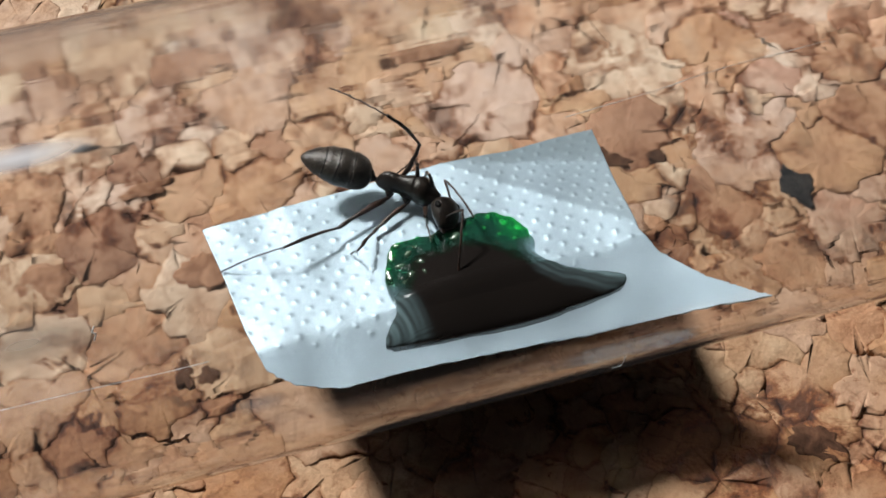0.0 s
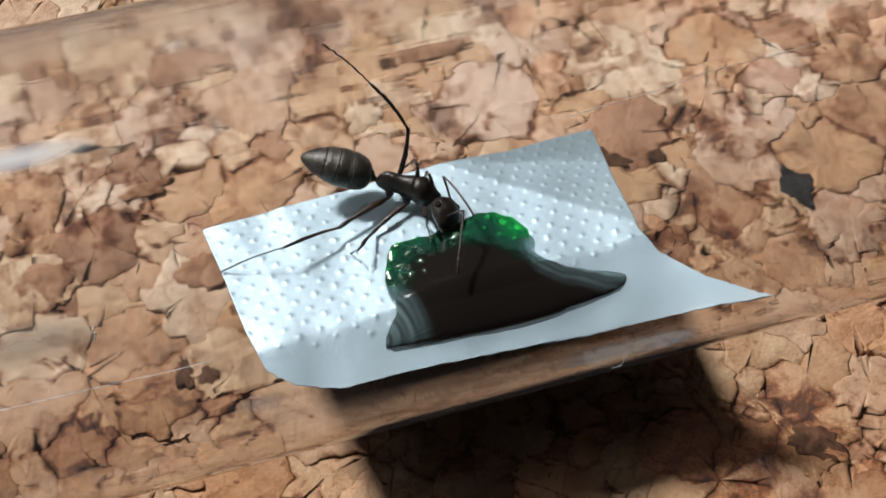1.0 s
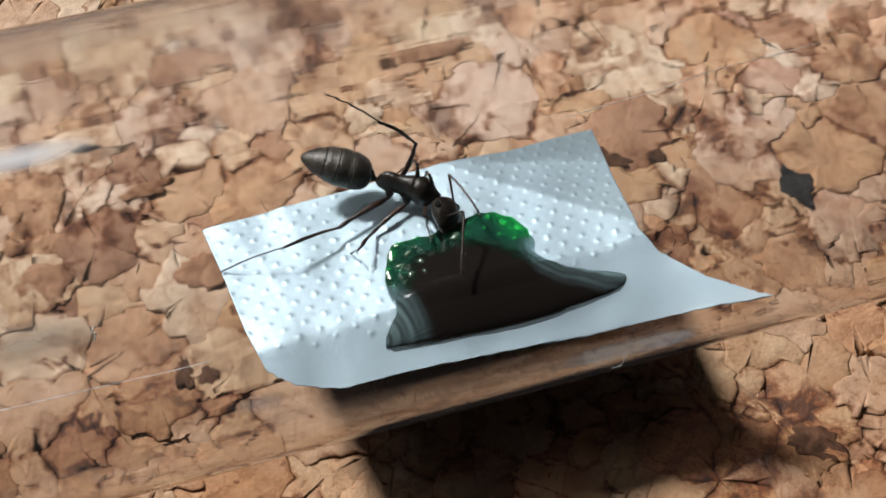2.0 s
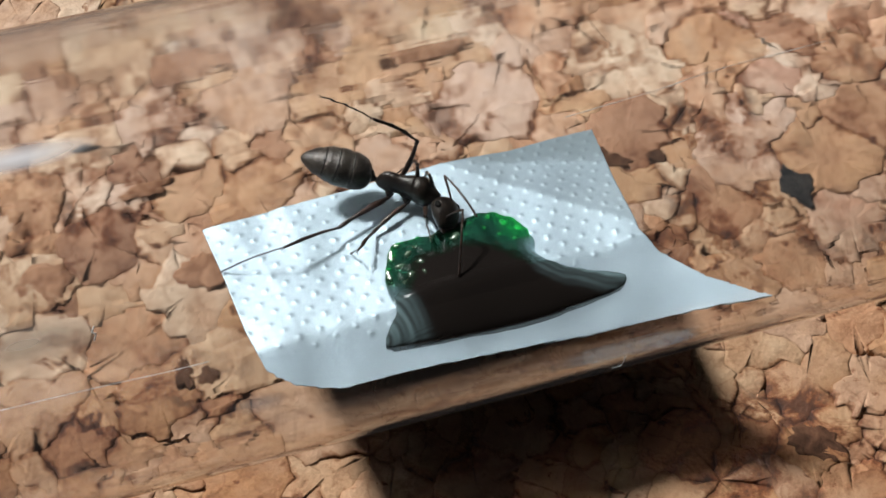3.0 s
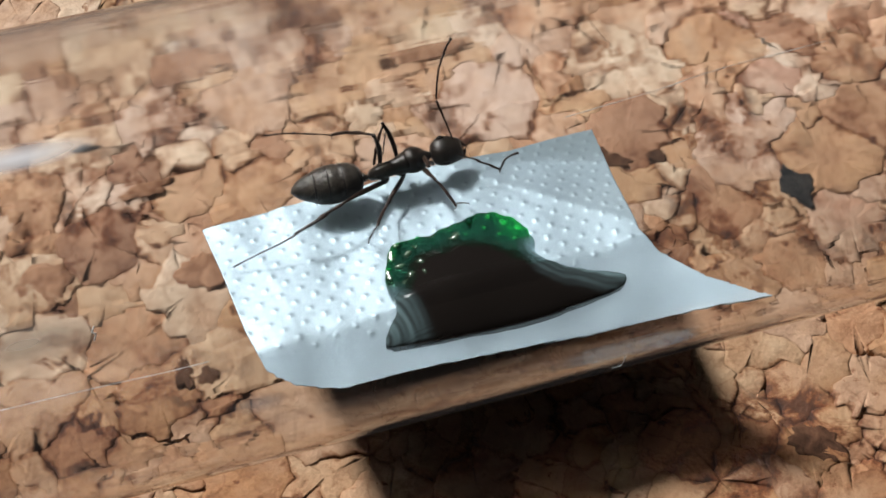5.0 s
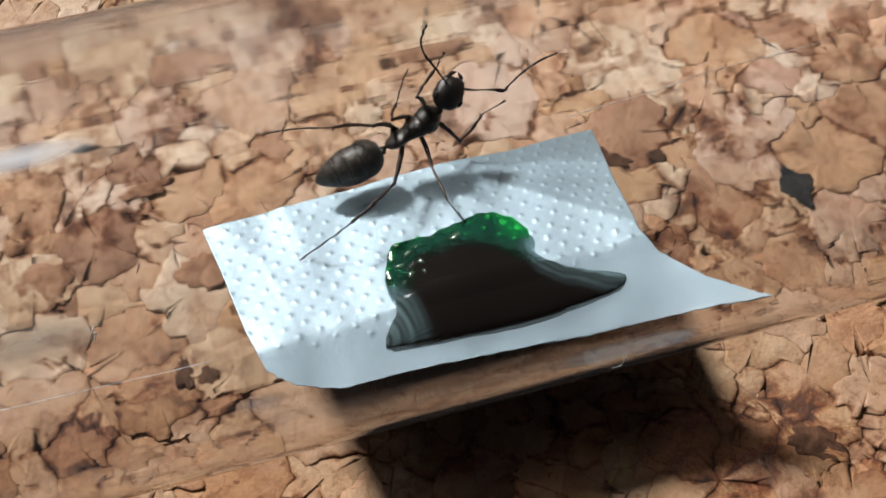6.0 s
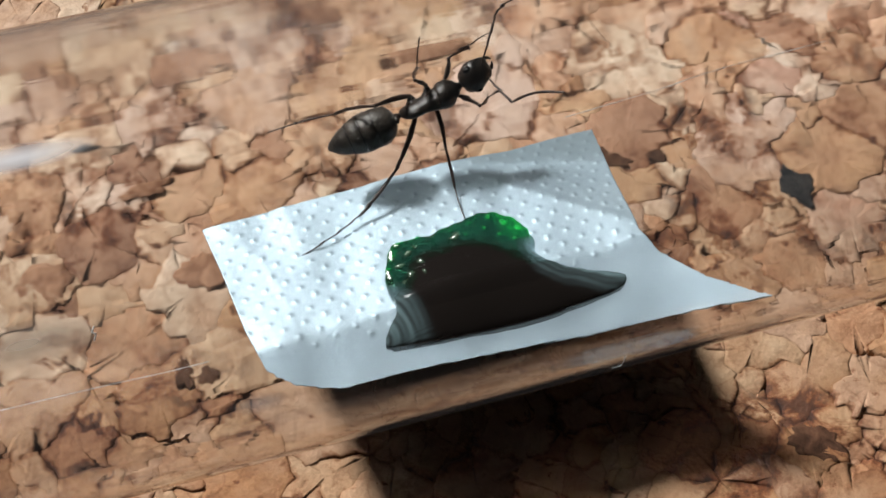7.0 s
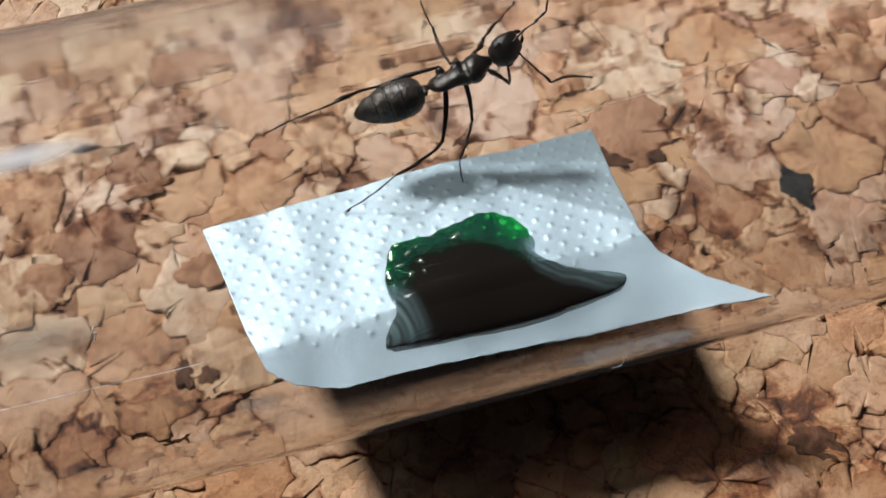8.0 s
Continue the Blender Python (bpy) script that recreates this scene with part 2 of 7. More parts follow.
def liquid_material():
    m, n, l, bsdf = material("green_syrup")
    coord = n.new("ShaderNodeTexCoord").outputs["Object"]
    # tint by liquid depth, with painted darkening inward and at the near edge
    painted_depth = n.new("ShaderNodeAttribute")
    painted_depth.attribute_name = "painted_depth"
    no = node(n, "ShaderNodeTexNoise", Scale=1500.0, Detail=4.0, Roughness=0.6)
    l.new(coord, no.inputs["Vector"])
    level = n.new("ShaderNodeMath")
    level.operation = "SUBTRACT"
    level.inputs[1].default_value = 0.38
    l.new(painted_depth.outputs["Fac"], level.inputs[0])
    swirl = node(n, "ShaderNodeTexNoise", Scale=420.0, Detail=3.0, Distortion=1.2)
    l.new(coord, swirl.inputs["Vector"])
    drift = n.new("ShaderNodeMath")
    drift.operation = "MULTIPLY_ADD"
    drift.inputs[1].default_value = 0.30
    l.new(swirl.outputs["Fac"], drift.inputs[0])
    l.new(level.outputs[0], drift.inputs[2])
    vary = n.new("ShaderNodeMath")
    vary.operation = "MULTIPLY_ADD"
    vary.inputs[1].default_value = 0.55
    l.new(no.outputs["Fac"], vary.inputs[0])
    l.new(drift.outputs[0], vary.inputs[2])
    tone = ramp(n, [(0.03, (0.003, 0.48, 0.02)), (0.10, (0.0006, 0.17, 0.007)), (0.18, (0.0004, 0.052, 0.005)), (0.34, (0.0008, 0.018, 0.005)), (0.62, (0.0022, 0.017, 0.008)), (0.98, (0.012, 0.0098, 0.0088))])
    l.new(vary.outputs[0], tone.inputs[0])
    # grey reflections on the lobes, painted into the colour in bands
    grey_sheen = n.new("ShaderNodeAttribute")
    grey_sheen.attribute_name = "grey_sheen"
    l.new(mixer(n, l, "MIX", grey_sheen.outputs["Fac"], tone.outputs[0], (0.135, 0.205, 0.22)), bsdf.inputs["Base Color"])
    clear = n.new("ShaderNodeMapRange")
    clear.inputs["From Min"].default_value, clear.inputs["From Max"].default_value = 0.85, 0.30
    l.new(vary.outputs[0], clear.inputs["Value"])
    l.new(clear.outputs[0], bsdf.inputs["Transmission Weight"])
    bsdf.inputs["Roughness"].default_value = 0.06
    bsdf.inputs["IOR"].default_value = 1.38
    ripple = node(n, "ShaderNodeTexNoise", Scale=900.0, Detail=2.0)
    l.new(coord, ripple.inputs["Vector"])
    bumped(n, l, bsdf, ripple.outputs["Fac"], 0.10, 0.00012)
    return m


def chitin_material(name, dark, light, rough, hair=0.0):
    m, n, l, bsdf = material(name)
    coord = n.new("ShaderNodeTexCoord").outputs["Object"]
    no = node(n, "ShaderNodeTexNoise", Scale=2500.0, Detail=5.0)
    l.new(coord, no.inputs["Vector"])
    tone = ramp(n, [(0.3, dark), (0.75, light)])
    l.new(no.outputs["Fac"], tone.inputs[0])
    l.new(tone.outputs[0], bsdf.inputs["Base Color"])
    bsdf.inputs["Roughness"].default_value = rough
    bsdf.inputs["Sheen Weight"].default_value = hair * 0.5
    bsdf.inputs["Specular IOR Level"].default_value = 0.42
    bsdf.inputs["Sheen Roughness"].default_value = 0.4
    fine = node(n, "ShaderNodeTexNoise", Scale=11000.0, Detail=3.0)
    l.new(coord, fine.inputs["Vector"])
    bumped(n, l, bsdf, fine.outputs["Fac"], 0.6, 0.00006)
    return m


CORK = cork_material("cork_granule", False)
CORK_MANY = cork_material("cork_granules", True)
BINDER = board_material()
BARK = bark_material("black_bark", (0.010, 0.011, 0.013), (0.05, 0.048, 0.046))
BROWN_BARK = bark_material("brown_bark", (0.028, 0.012, 0.007), (0.125, 0.062, 0.036))
RED_CORK = bark_material("red_brown_cork", (0.18, 0.08, 0.045), (0.46, 0.26, 0.16))
DARK_SHEET = bark_material("dark_sheet_brown", (0.012, 0.008, 0.006), (0.03, 0.02, 0.014))
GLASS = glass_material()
PALE_LINE = bark_material("pale_line", (0.55, 0.55, 0.54), (0.8, 0.8, 0.8))
FOIL = foil_material()
# dark brown underside, added to deepen the shade below the foil
DARK_UNDERSIDE = bark_material("dark_underside", (0.10, 0.06, 0.04), (0.16, 0.10, 0.065))
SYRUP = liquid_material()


def bubble_material():
    m, n, l, bsdf = material("bubble_skin")
    bsdf.inputs["Base Color"].default_value = (0.45, 0.72, 0.50, 1)
    bsdf.inputs["Transmission Weight"].default_value = 0.9
    bsdf.inputs["Roughness"].default_value = 0.18
    bsdf.inputs["IOR"].default_value = 1.4
    return m


BUBBLE = bubble_material()
CHITIN = chitin_material("black_chitin", (0.006, 0.005, 0.004), (0.022, 0.015, 0.011), 0.33, 0.06)
GASTER = chitin_material("grey_black_chitin", (0.012, 0.010, 0.008), (0.050, 0.040, 0.031), 0.38, 0.3)
LIMB = chitin_material("brown_black_chitin", (0.009, 0.0055, 0.0045), (0.042, 0.020, 0.012), 0.32, 0.04)
BAND = chitin_material("plate_edge", (0.005, 0.004, 0.0035), (0.012, 0.010, 0.008), 0.28)
HAIR = chitin_material("pale_bristle", (0.10, 0.09, 0.075), (0.18, 0.16, 0.13), 0.45, 0.2)
EYE_MAT = chitin_material("compound_eye", (0.006, 0.006, 0.006), (0.012, 0.012, 0.012), 0.18)


# ---- builders ----
def mesh_of(name, verts, faces, mat, smooth=True):
    me = bpy.data.meshes.new(name)
    me.from_pydata([(x * MM, y * MM, z * MM) for x, y, z in verts], [], faces)
    me.materials.append(mat)
    if smooth:
        me.polygons.foreach_set("use_smooth", [True] * len(me.polygons))
    me.update()
    return me


def part(name, verts, faces, mat, parent, label="", smooth=True, flat=()):
    me = mesh_of(name, verts, faces, mat, smooth)
    for k in flat:
        me.polygons[k].use_smooth = False
    ob = new(name, me)
    ob.parent = parent
    if label:
        tagged(ob, label)
    return ob


TUBE_FRAME = pose(BASE[0] * MM, BASE[1] * MM, 0, 0, 0, TURN)


def smooth_step(x):
    x = min(1.0, max(0.0, x))
    return x * x * (3 - 2 * x)


# ---- cork board ----
def cells_of(points, box, near):
    """The weighted Voronoi cell of each (x, y, weight) as a polygon, cut from a box by the bisectors to its neighbours."""
    pts = np.array([p[:2] for p in points])
    w = np.array([p[2] for p in points])
    out = []
    for k, p in enumerate(pts):
        d = np.hypot(*(pts - p).T)
        poly = [p + np.array(c) for c in ((-box, -box), (box, -box), (box, box), (-box, box))]
        for i in np.argsort(d)[1:60]:
            if d[i] > near or not poly:
                break
            nrm = pts[i] - p
            mid = p + nrm * (0.5 + (w[k] - w[i]) / (2 * d[i] ** 2))
            cut = []
            for a, b in zip(poly, poly[1:] + poly[:1]):
                da, db = (a - mid) @ nrm, (b - mid) @ nrm
                if da <= 0:
                    cut.append(a)
                if da * db < 0:
                    cut.append(a + (b - a) * da / (da - db))
            poly = cut
        out.append((p, poly))
    return out


def wobble(p):
    x, y = p
    for amp, freq, seed in ((1.1, 0.30, 3.0), (0.62, 0.85, 7.0), (0.32, 2.2, 11.0), (0.16, 5.0, 15.0)):
        d = noise.noise_vector(Vector((p[0] * freq, p[1] * freq, seed)))
        x, y = x + amp * d[0], y + amp * d[1]
    return np.array([x, y])


def swell(x, y):
    """The board's own gentle unevenness, millimetres."""
    return 0.07 * noise.noise(Vector((x * 0.5, y * 0.5, 1.0))) + 0.04 * noise.noise(Vector((x * 1.7, y * 1.7, 2.0))) - 0.1


def open_joint(x, y):
    """How far a joint gapes at a place: shut almost everywhere, torn open in patches."""
    p = 0.6 * noise.noise(Vector((x * 0.45, y * 0.45, 20.0))) + 0.8 * noise.noise(Vector((x * 1.7, y * 1.7, 30.0))) + 0.3 * noise.noise(Vector((x * 4.5, y * 4.5, 34.0)))
    return min(0.75, max(0.0, p - 0.37 - 0.04 * max(0.0, y - 15.0)))


RINGS = ((-0.8, 0.0, 1.0), (0.0, 0.0, 1.0), (0.0, 0.11, 0.75), (0.0, 0.42, 0.1))    # height, inset, rim mark of a granule's rings


def granule(poly, rnd):
    """Rings and cap of one pressed cork granule, in millimetres."""
    rim = []
    for a, b in zip(poly, poly[1:] + poly[:1]):
        k = max(1, int(round(np.hypot(*(b - a)) / 0.24)))
        rim += [wobble(a + (b - a) * j / k) for j in range(k)]
    if len(rim) < 5:
        return None
    c = np.mean(rim, axis=0)
    low = rnd.uniform(-0.055, 0.055)
    tx, ty = rnd.uniform(-0.05, 0.05), rnd.uniform(-0.05, 0.05)
    verts, faces, n = [], [], len(rim)
    gapes = [open_joint(p[0], p[1]) for p in rim]
    for _ in range(3):
        gapes = [(gapes[i - 1] + 2 * gapes[i] + gapes[(i + 1) % n]) / 4 for i in range(n)]
    for k, (deep, more, _) in enumerate(RINGS):
        for p, gape in zip(rim, gapes):
            d = p - c
            r = max(np.hypot(*d), 1e-6)
            inset = -0.02 + 0.55 * gape + more * (1 + 0.3 * gape)
            q = c + d * max(0.3, 1 - inset / r)
            z = deep
            if k:
                lump = 0.05 * noise.noise(Vector((q[0] * 2.3, q[1] * 2.3, 41.0))) + 0.03 * noise.noise(Vector((q[0] * 5.5, q[1] * 5.5, 43.0)))
                z = swell(q[0], q[1]) - low + lump + tx * (q[0] - c[0]) + ty * (q[1] - c[1]) - (0.0, 0.05 + 0.22 * gape, 0.012 + 0.06 * gape, 0.0)[k]
            verts.append((q[0], q[1], z))
    verts.append((c[0], c[1], swell(c[0], c[1]) - low + 0.02))
    for ring in range(len(RINGS) - 1):
        for i in range(n):
            j = (i + 1) % n
            faces.append((ring * n + i, ring * n + j, (ring + 1) * n + j, (ring + 1) * n + i))
    last = len(RINGS) - 1
    for i in range(n):
        faces.append((last * n + i, last * n + (i + 1) % n, (last + 1) * n))
    return verts, faces


def rim_marks(v):
    n = len(v) // len(RINGS)
    return [mark for _, _, mark in RINGS for _ in range(n)] + [0.0]


LARGE = [(-10.2, 12.1, 4.6), (-5.8, 13.3, 3.3), (-6.1, 8.9, 4.0), (-3.1, 8.3, 3.1), (-9.6, 6.1, 3.9), (-12.7, 6.5, 3.4), (-17.9, 5.9, 3.2), (-20.6, 5.5, 3.2), (-16.4, 3.4, 3.7), (2.3, 12.1, 5.5), (9.6, 15.0, 5.7), (14.7, 16.3, 3.8), (9.5, 10.0, 4.2), (15.6, 9.0, 3.9), (19.2, 8.8, 4.9), (22.4, 11.0, 3.3), (21.6, 15.0, 3.0), (5.1, 18.1, 3.5), (20.0, 4.3, 4.3), (-14.3, -2.4, 4.1), (-9.4, -3.5, 3.5), (-12.9, -4.7, 3.7), (-18.1, -6.2, 4.2), (-15.3, -5.5, 2.6), (-12.3, 0.4, 3.9), (-16.1, -7.5, 2.8), (-8.8, -9.0, 3.3), (16.4, -3.9, 3.7), (14.4, -2.4, 2.4), (19.2, -0.9, 3.0), (19.6, -4.4, 2.9), (14.4, -5.0, 2.6), (2.0, 17.7, 3.5)]    # where large granules lie: x, y, size
CHIPS = [(17.8, 6.6, 0.78, 1.2, 24, 0), (-19.2, 0.8, 1.3, 1.2, 0, 2), (16.5, -7.2, 1.35, 0.85, -12, 1), (-11.8, -3.9, 0.45, 0.75, 20, 1), (-10.7, -4.0, 0.4, 0.45, 0, 1), (6.8, 12.8, 0.7, 0.3, 20, 1), (11.1, 11.2, 0.7, 0.3, 20, 1), (10.9, 8.5, 0.5, 0.4, 10, 1), (8.7, 8.3, 0.9, 0.45, -35, 1), (-14.9, 6.5, 1.1, 0.6, 25, 2), (-18.4, 9.1, 0.7, 0.3, 10, 0), (-2.9, 14.8, 0.5, 0.4, 10, 1), (-0.8, 15.8, 2.2, 0.5, 14, 2), (-11.3, 1.7, 1.4, 1.1, 12, 2)]    # dark flecks: x, y, half sizes, turn, kind


def bark_chip(x, y, a, b, turn, mat, board, rnd):
    """A dark fleck of bark pressed in among the granules."""
    n = 30
    ca, sa = math.cos(radians(turn)), math.sin(radians(turn))
    verts = []
    for grow, z in ((1.0, -0.5), (1.0, -0.03), (0.8, 0.0)):
        for i in range(n):
            t = 2 * math.pi * i / n
            rough = 0.45 if mat is BARK else 0.6 if a * b > 1 else 1.0
            r = grow * (1 + rough * 0.6 * noise.noise(Vector((1.3 * math.cos(t) + x, 1.3 * math.sin(t) + y, 4.0))) + rough * 0.45 * noise.noise(Vector((4 * math.cos(t) + x, 4 * math.sin(t) + y, 8.0))) + rough * 0.25 * noise.noise(Vector((9 * math.cos(t) + x, 9 * math.sin(t) + y, 12.0))))
            if mat is BARK:
                r *= 1.25 / (abs(math.cos(t)) + abs(math.sin(t))) ** 1.05    # a pointed flake
            p, q = a * r * math.cos(t), b * r * math.sin(t)
            verts.append((x + ca * p - sa * q, y + sa * p + ca * q, z))
    verts.append((x, y, 0.01))
    faces = [(k * n + i, k * n + (i + 1) % n, (k + 1) * n + (i + 1) % n, (k + 1) * n + i) for k in range(2) for i in range(n)]
    faces += [(2 * n + i, 2 * n + (i + 1) % n, 3 * n) for i in range(n)]
    return part("bark_chip", verts, faces, mat, board, "dark fleck of bark")


def rims(ob, marks):
    """Marks how near each corner of a granule lies to its rim."""
    ob.data.attributes.new("rim", "FLOAT", "POINT").data.foreach_set("value", marks)
    return ob


def cork_board():
    board = new("cork_board", None)
    board.matrix_world = pose(0, 0, -LIFT * MM)
    tagged(board, "pressed cork board of tan and brown granules", "cork board", kind="structure")
    s, d = 400.0, 6.0
    v = [(x, y, z) for z in (-d, -0.55) for x, y in ((-s, -22.5), (s, -22.5), (s, s), (-s, s))]
    f = [(3, 2, 1, 0), (4, 5, 6, 7), (0, 1, 5, 4), (1, 2, 6, 5), (2, 3, 7, 6), (3, 0, 4, 7)]
    part("binder", v, f, BINDER, board, "dark brown cork binder between the granules", smooth=False)
    rnd = random.Random(5)
    pts = [(x, y, 0.22 * d * d, d) for x, y, d in LARGE]
    for size, keep, tries in ((3.9, 0.60, 240), (2.8, 0.60, 1100), (1.8, 0.61, 3500), (0.95, 0.58, 6000)):
        for _ in range(tries):
            x, y = rnd.uniform(-36, 36), rnd.uniform(-24, 34)
            big = size * rnd.uniform(0.85, 1.15)
            if all(((x - q[0]) * 0.86) ** 2 + (y - q[1]) ** 2 > ((big + q[3]) * keep * 0.8) ** 2 for q in pts):
                pts.append((x, y, 0.22 * big * big, big))
    for x, y, a, b, turn, kind in CHIPS:
        bark_chip(x, y, a, b, turn, (BARK, BROWN_BARK, RED_CORK)[kind], board, rnd)
    rest_v, rest_f, rest_rim = [], [], []
    count = 0
    for c, poly in cells_of(pts, 5.0, 9.0):
        if len(poly) < 3 or min(q[1] for q in poly) < -21.9:
            continue
        made = granule(poly, rnd)
        if made is None:
            continue
        v, f = made
        if abs(c[0]) < 21 and -13 < c[1] < 9 and count < 300:
            count += 1
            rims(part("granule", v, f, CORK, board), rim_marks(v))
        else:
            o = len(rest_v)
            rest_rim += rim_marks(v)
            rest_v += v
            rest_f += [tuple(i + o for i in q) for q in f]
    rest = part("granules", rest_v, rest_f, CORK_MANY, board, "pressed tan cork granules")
    tagged(rims(rest, rest_rim), kind="stuff")
    return board


# ---- tube ----
def dark_sheet():
    """An unseen dark sheet under the board, added to darken reflections and bounced light."""
    s, d = 600.0, 20.0
    v = [(x, y, z) for z in (-d, 0.0) for x, y in ((-s, -s), (s, -s), (s, s), (-s, s))]
    f = [(3, 2, 1, 0), (4, 5, 6, 7), (0, 1, 5, 4), (1, 2, 6, 5), (2, 3, 7, 6), (3, 0, 4, 7)]
    ob = new("dark_sheet", mesh_of("dark_sheet", v, f, DARK_SHEET, smooth=False))
    ob.matrix_world = pose(0, 0, -(LIFT + 6.02) * MM)
    tagged(ob, "unseen dark sheet added under the cork board", "table", kind="structure")
    return ob


def glass_tube():
    """A round-bottomed tube lying on the board, its mouth at the far end."""
    n = 128
    prof = []
    for k in range(13):
        a = k / 12 * math.pi / 2
        prof.append((-46 - R_OUT * math.cos(a), max(0.001, R_OUT * math.sin(a))))
    prof += [(u, R_OUT) for u in (-30, -15, 0, 15, 30, 46, 47.6)]
    prof += [(48.0, R_OUT - 0.15), (48.0, R_IN + 0.15), (47.6, R_IN)]
    prof += [(u, R_IN) for u in (46, 30, 15, 0, -15, -30)]
    for k in range(13):
        a = math.pi / 2 - k / 12 * math.pi / 2
        prof.append((-46 - R_IN * math.cos(a), max(0.001, R_IN * math.sin(a))))
    verts = [(u, r * math.sin(2 * math.pi * i / n), R_OUT - r * math.cos(2 * math.pi * i / n)) for u, r in prof for i in range(n)]
    faces = [(p * n + i, p * n + (i + 1) % n, (p + 1) * n + (i + 1) % n, (p + 1) * n + i) for p in range(len(prof) - 1) for i in range(n)]
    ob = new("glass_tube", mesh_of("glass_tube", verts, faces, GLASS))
    ob.matrix_world = TUBE_FRAME
    ob.visible_shadow = False
    tagged(ob, "clear glass test tube with painted haze, lying on two cork rests", "test tube")
    ring = [(47.4 + 0.55 * math.cos(a), 0, 0, R_OUT + 0.35 + 0.55 * math.sin(a)) for a in (2 * math.pi * k / 10 for k in range(10))]
    rv = [(u, r * math.sin(2 * math.pi * i / 64), R_OUT - r * math.cos(2 * math.pi * i / 64)) for u, _, _, r in ring for i in range(64)]
    rf = [(p * 64 + i, ((p + 1) % 10) * 64 + i, ((p + 1) % 10) * 64 + (i + 1) % 64, p * 64 + (i + 1) % 64) for p in range(10) for i in range(64)]
    for line, width in zip(GLASS_LINES, (0.012, 0.028, 0.014, 0.016)):
        glass_line(line, width, ob)
    part("rolled_rim", rv, rf, GLASS, ob, "thick rolled glass rim").visible_shadow = False
    return ob


GLASS_LINES = [[(-15.67, -7.36, 12.77), (-14.19, -7.36, 12.76), (-12.53, -7.38, 12.73), (-10.85, -7.41, 12.68), (-9.48, -7.41, 12.68)], [(-12.4, -6.22, 14.3), (-12.5, -6.33, 14.18), (-12.41, -6.39, 14.11), (-12.5, -6.51, 13.98)], [(3.95, -8.23, 6.36), (4.27, -8.23, 6.36), (4.23, -8.46, 7.61)], [(7.41, 5.91, 2.39), (9.59, 5.99, 2.47), (11.52, 6.08, 2.56), (13.61, 6.21, 2.7), (15.73, 6.35, 2.85), (17.98, 6.38, 2.88), (20.27, 6.43, 2.94)]]    # lines along the outside of the tube; first and last are painted light lines


def glass_line(line, width, tube):
    """A fine pale ridge for a scratch, also used for painted light lines."""
    pts = []
    for a, b in zip(line, line[1:]):
        pts += [Vector(a).lerp(Vector(b), k / 6) for k in range(6)]
    pts.append(Vector(line[-1]))
    verts, faces = [], []
    for k, p in enumerate(pts):
        out = Vector((0, p[1], p[2] - R_OUT)).normalized()
        along = (pts[min(k + 1, len(pts) - 1)] - pts[max(k - 1, 0)]).normalized()
        side = along.cross(out).normalized()
        base = Vector((p[0], 0, R_OUT)) + out * R_OUT
        w = width * (0.6 + 0.6 * noise.noise(Vector((k * 0.9, line[0][0], 2.0))) + 0.2)
        verts += [tuple(base + side * w), tuple(base + out * (0.004 + 0.5 * w)), tuple(base - side * w), tuple(base - out * 0.004)]
    for k in range(len(pts) - 1):
        faces += [(4 * k + i, 4 * k + (i + 1) % 4, 4 * k + 4 + (i + 1) % 4, 4 * k + 4 + i) for i in range(4)]
    faces += [(3, 2, 1, 0), tuple(4 * len(pts) - 4 + i for i in range(4))]
    ob = part("glass_line", verts, faces, PALE_LINE, tube, "fine pale scratch or painted light line on the glass")
    ob.visible_shadow = False
    return ob


def cork_rest(u):
    """A low block of cork, hollowed to hold the tube."""
    n = 24
    line = []
    for k in range(n + 1):
        a = radians(-44 + 88 * k / n)
        line.append(((R_OUT + 0.05) * math.sin(a), R_OUT - (R_OUT + 0.05) * math.cos(a)))
    line = [(-8.5, line[0][1])] + line + [(8.5, line[-1][1])]
    low = -LIFT - 0.05
    m = len(line)
    verts = [(u + d, v, z) for d in (-4, 4) for v, z in line] + [(u + d, v, low) for d in (-4, 4) for v, z in line]
    faces = []
    for k in range(m - 1):
        faces += [(k, k + 1, m + k + 1, m + k), (2 * m + k, 3 * m + k, 3 * m + k + 1, 2 * m + k + 1), (2 * m + k, 2 * m + k + 1, k + 1, k), (m + k, m + k + 1, 3 * m + k + 1, 3 * m + k)]
    faces += [(0, m, 3 * m, 2 * m), (m - 1, 3 * m - 1, 4 * m - 1, 2 * m - 1)]
    ob = new("cork_rest", mesh_of("cork_rest", verts, faces, CORK_MANY, smooth=False))
    ob.matrix_world = TUBE_FRAME
    tagged(ob, "small hollowed cork block under the tube", "cork block", "rests under the tube")
    return ob


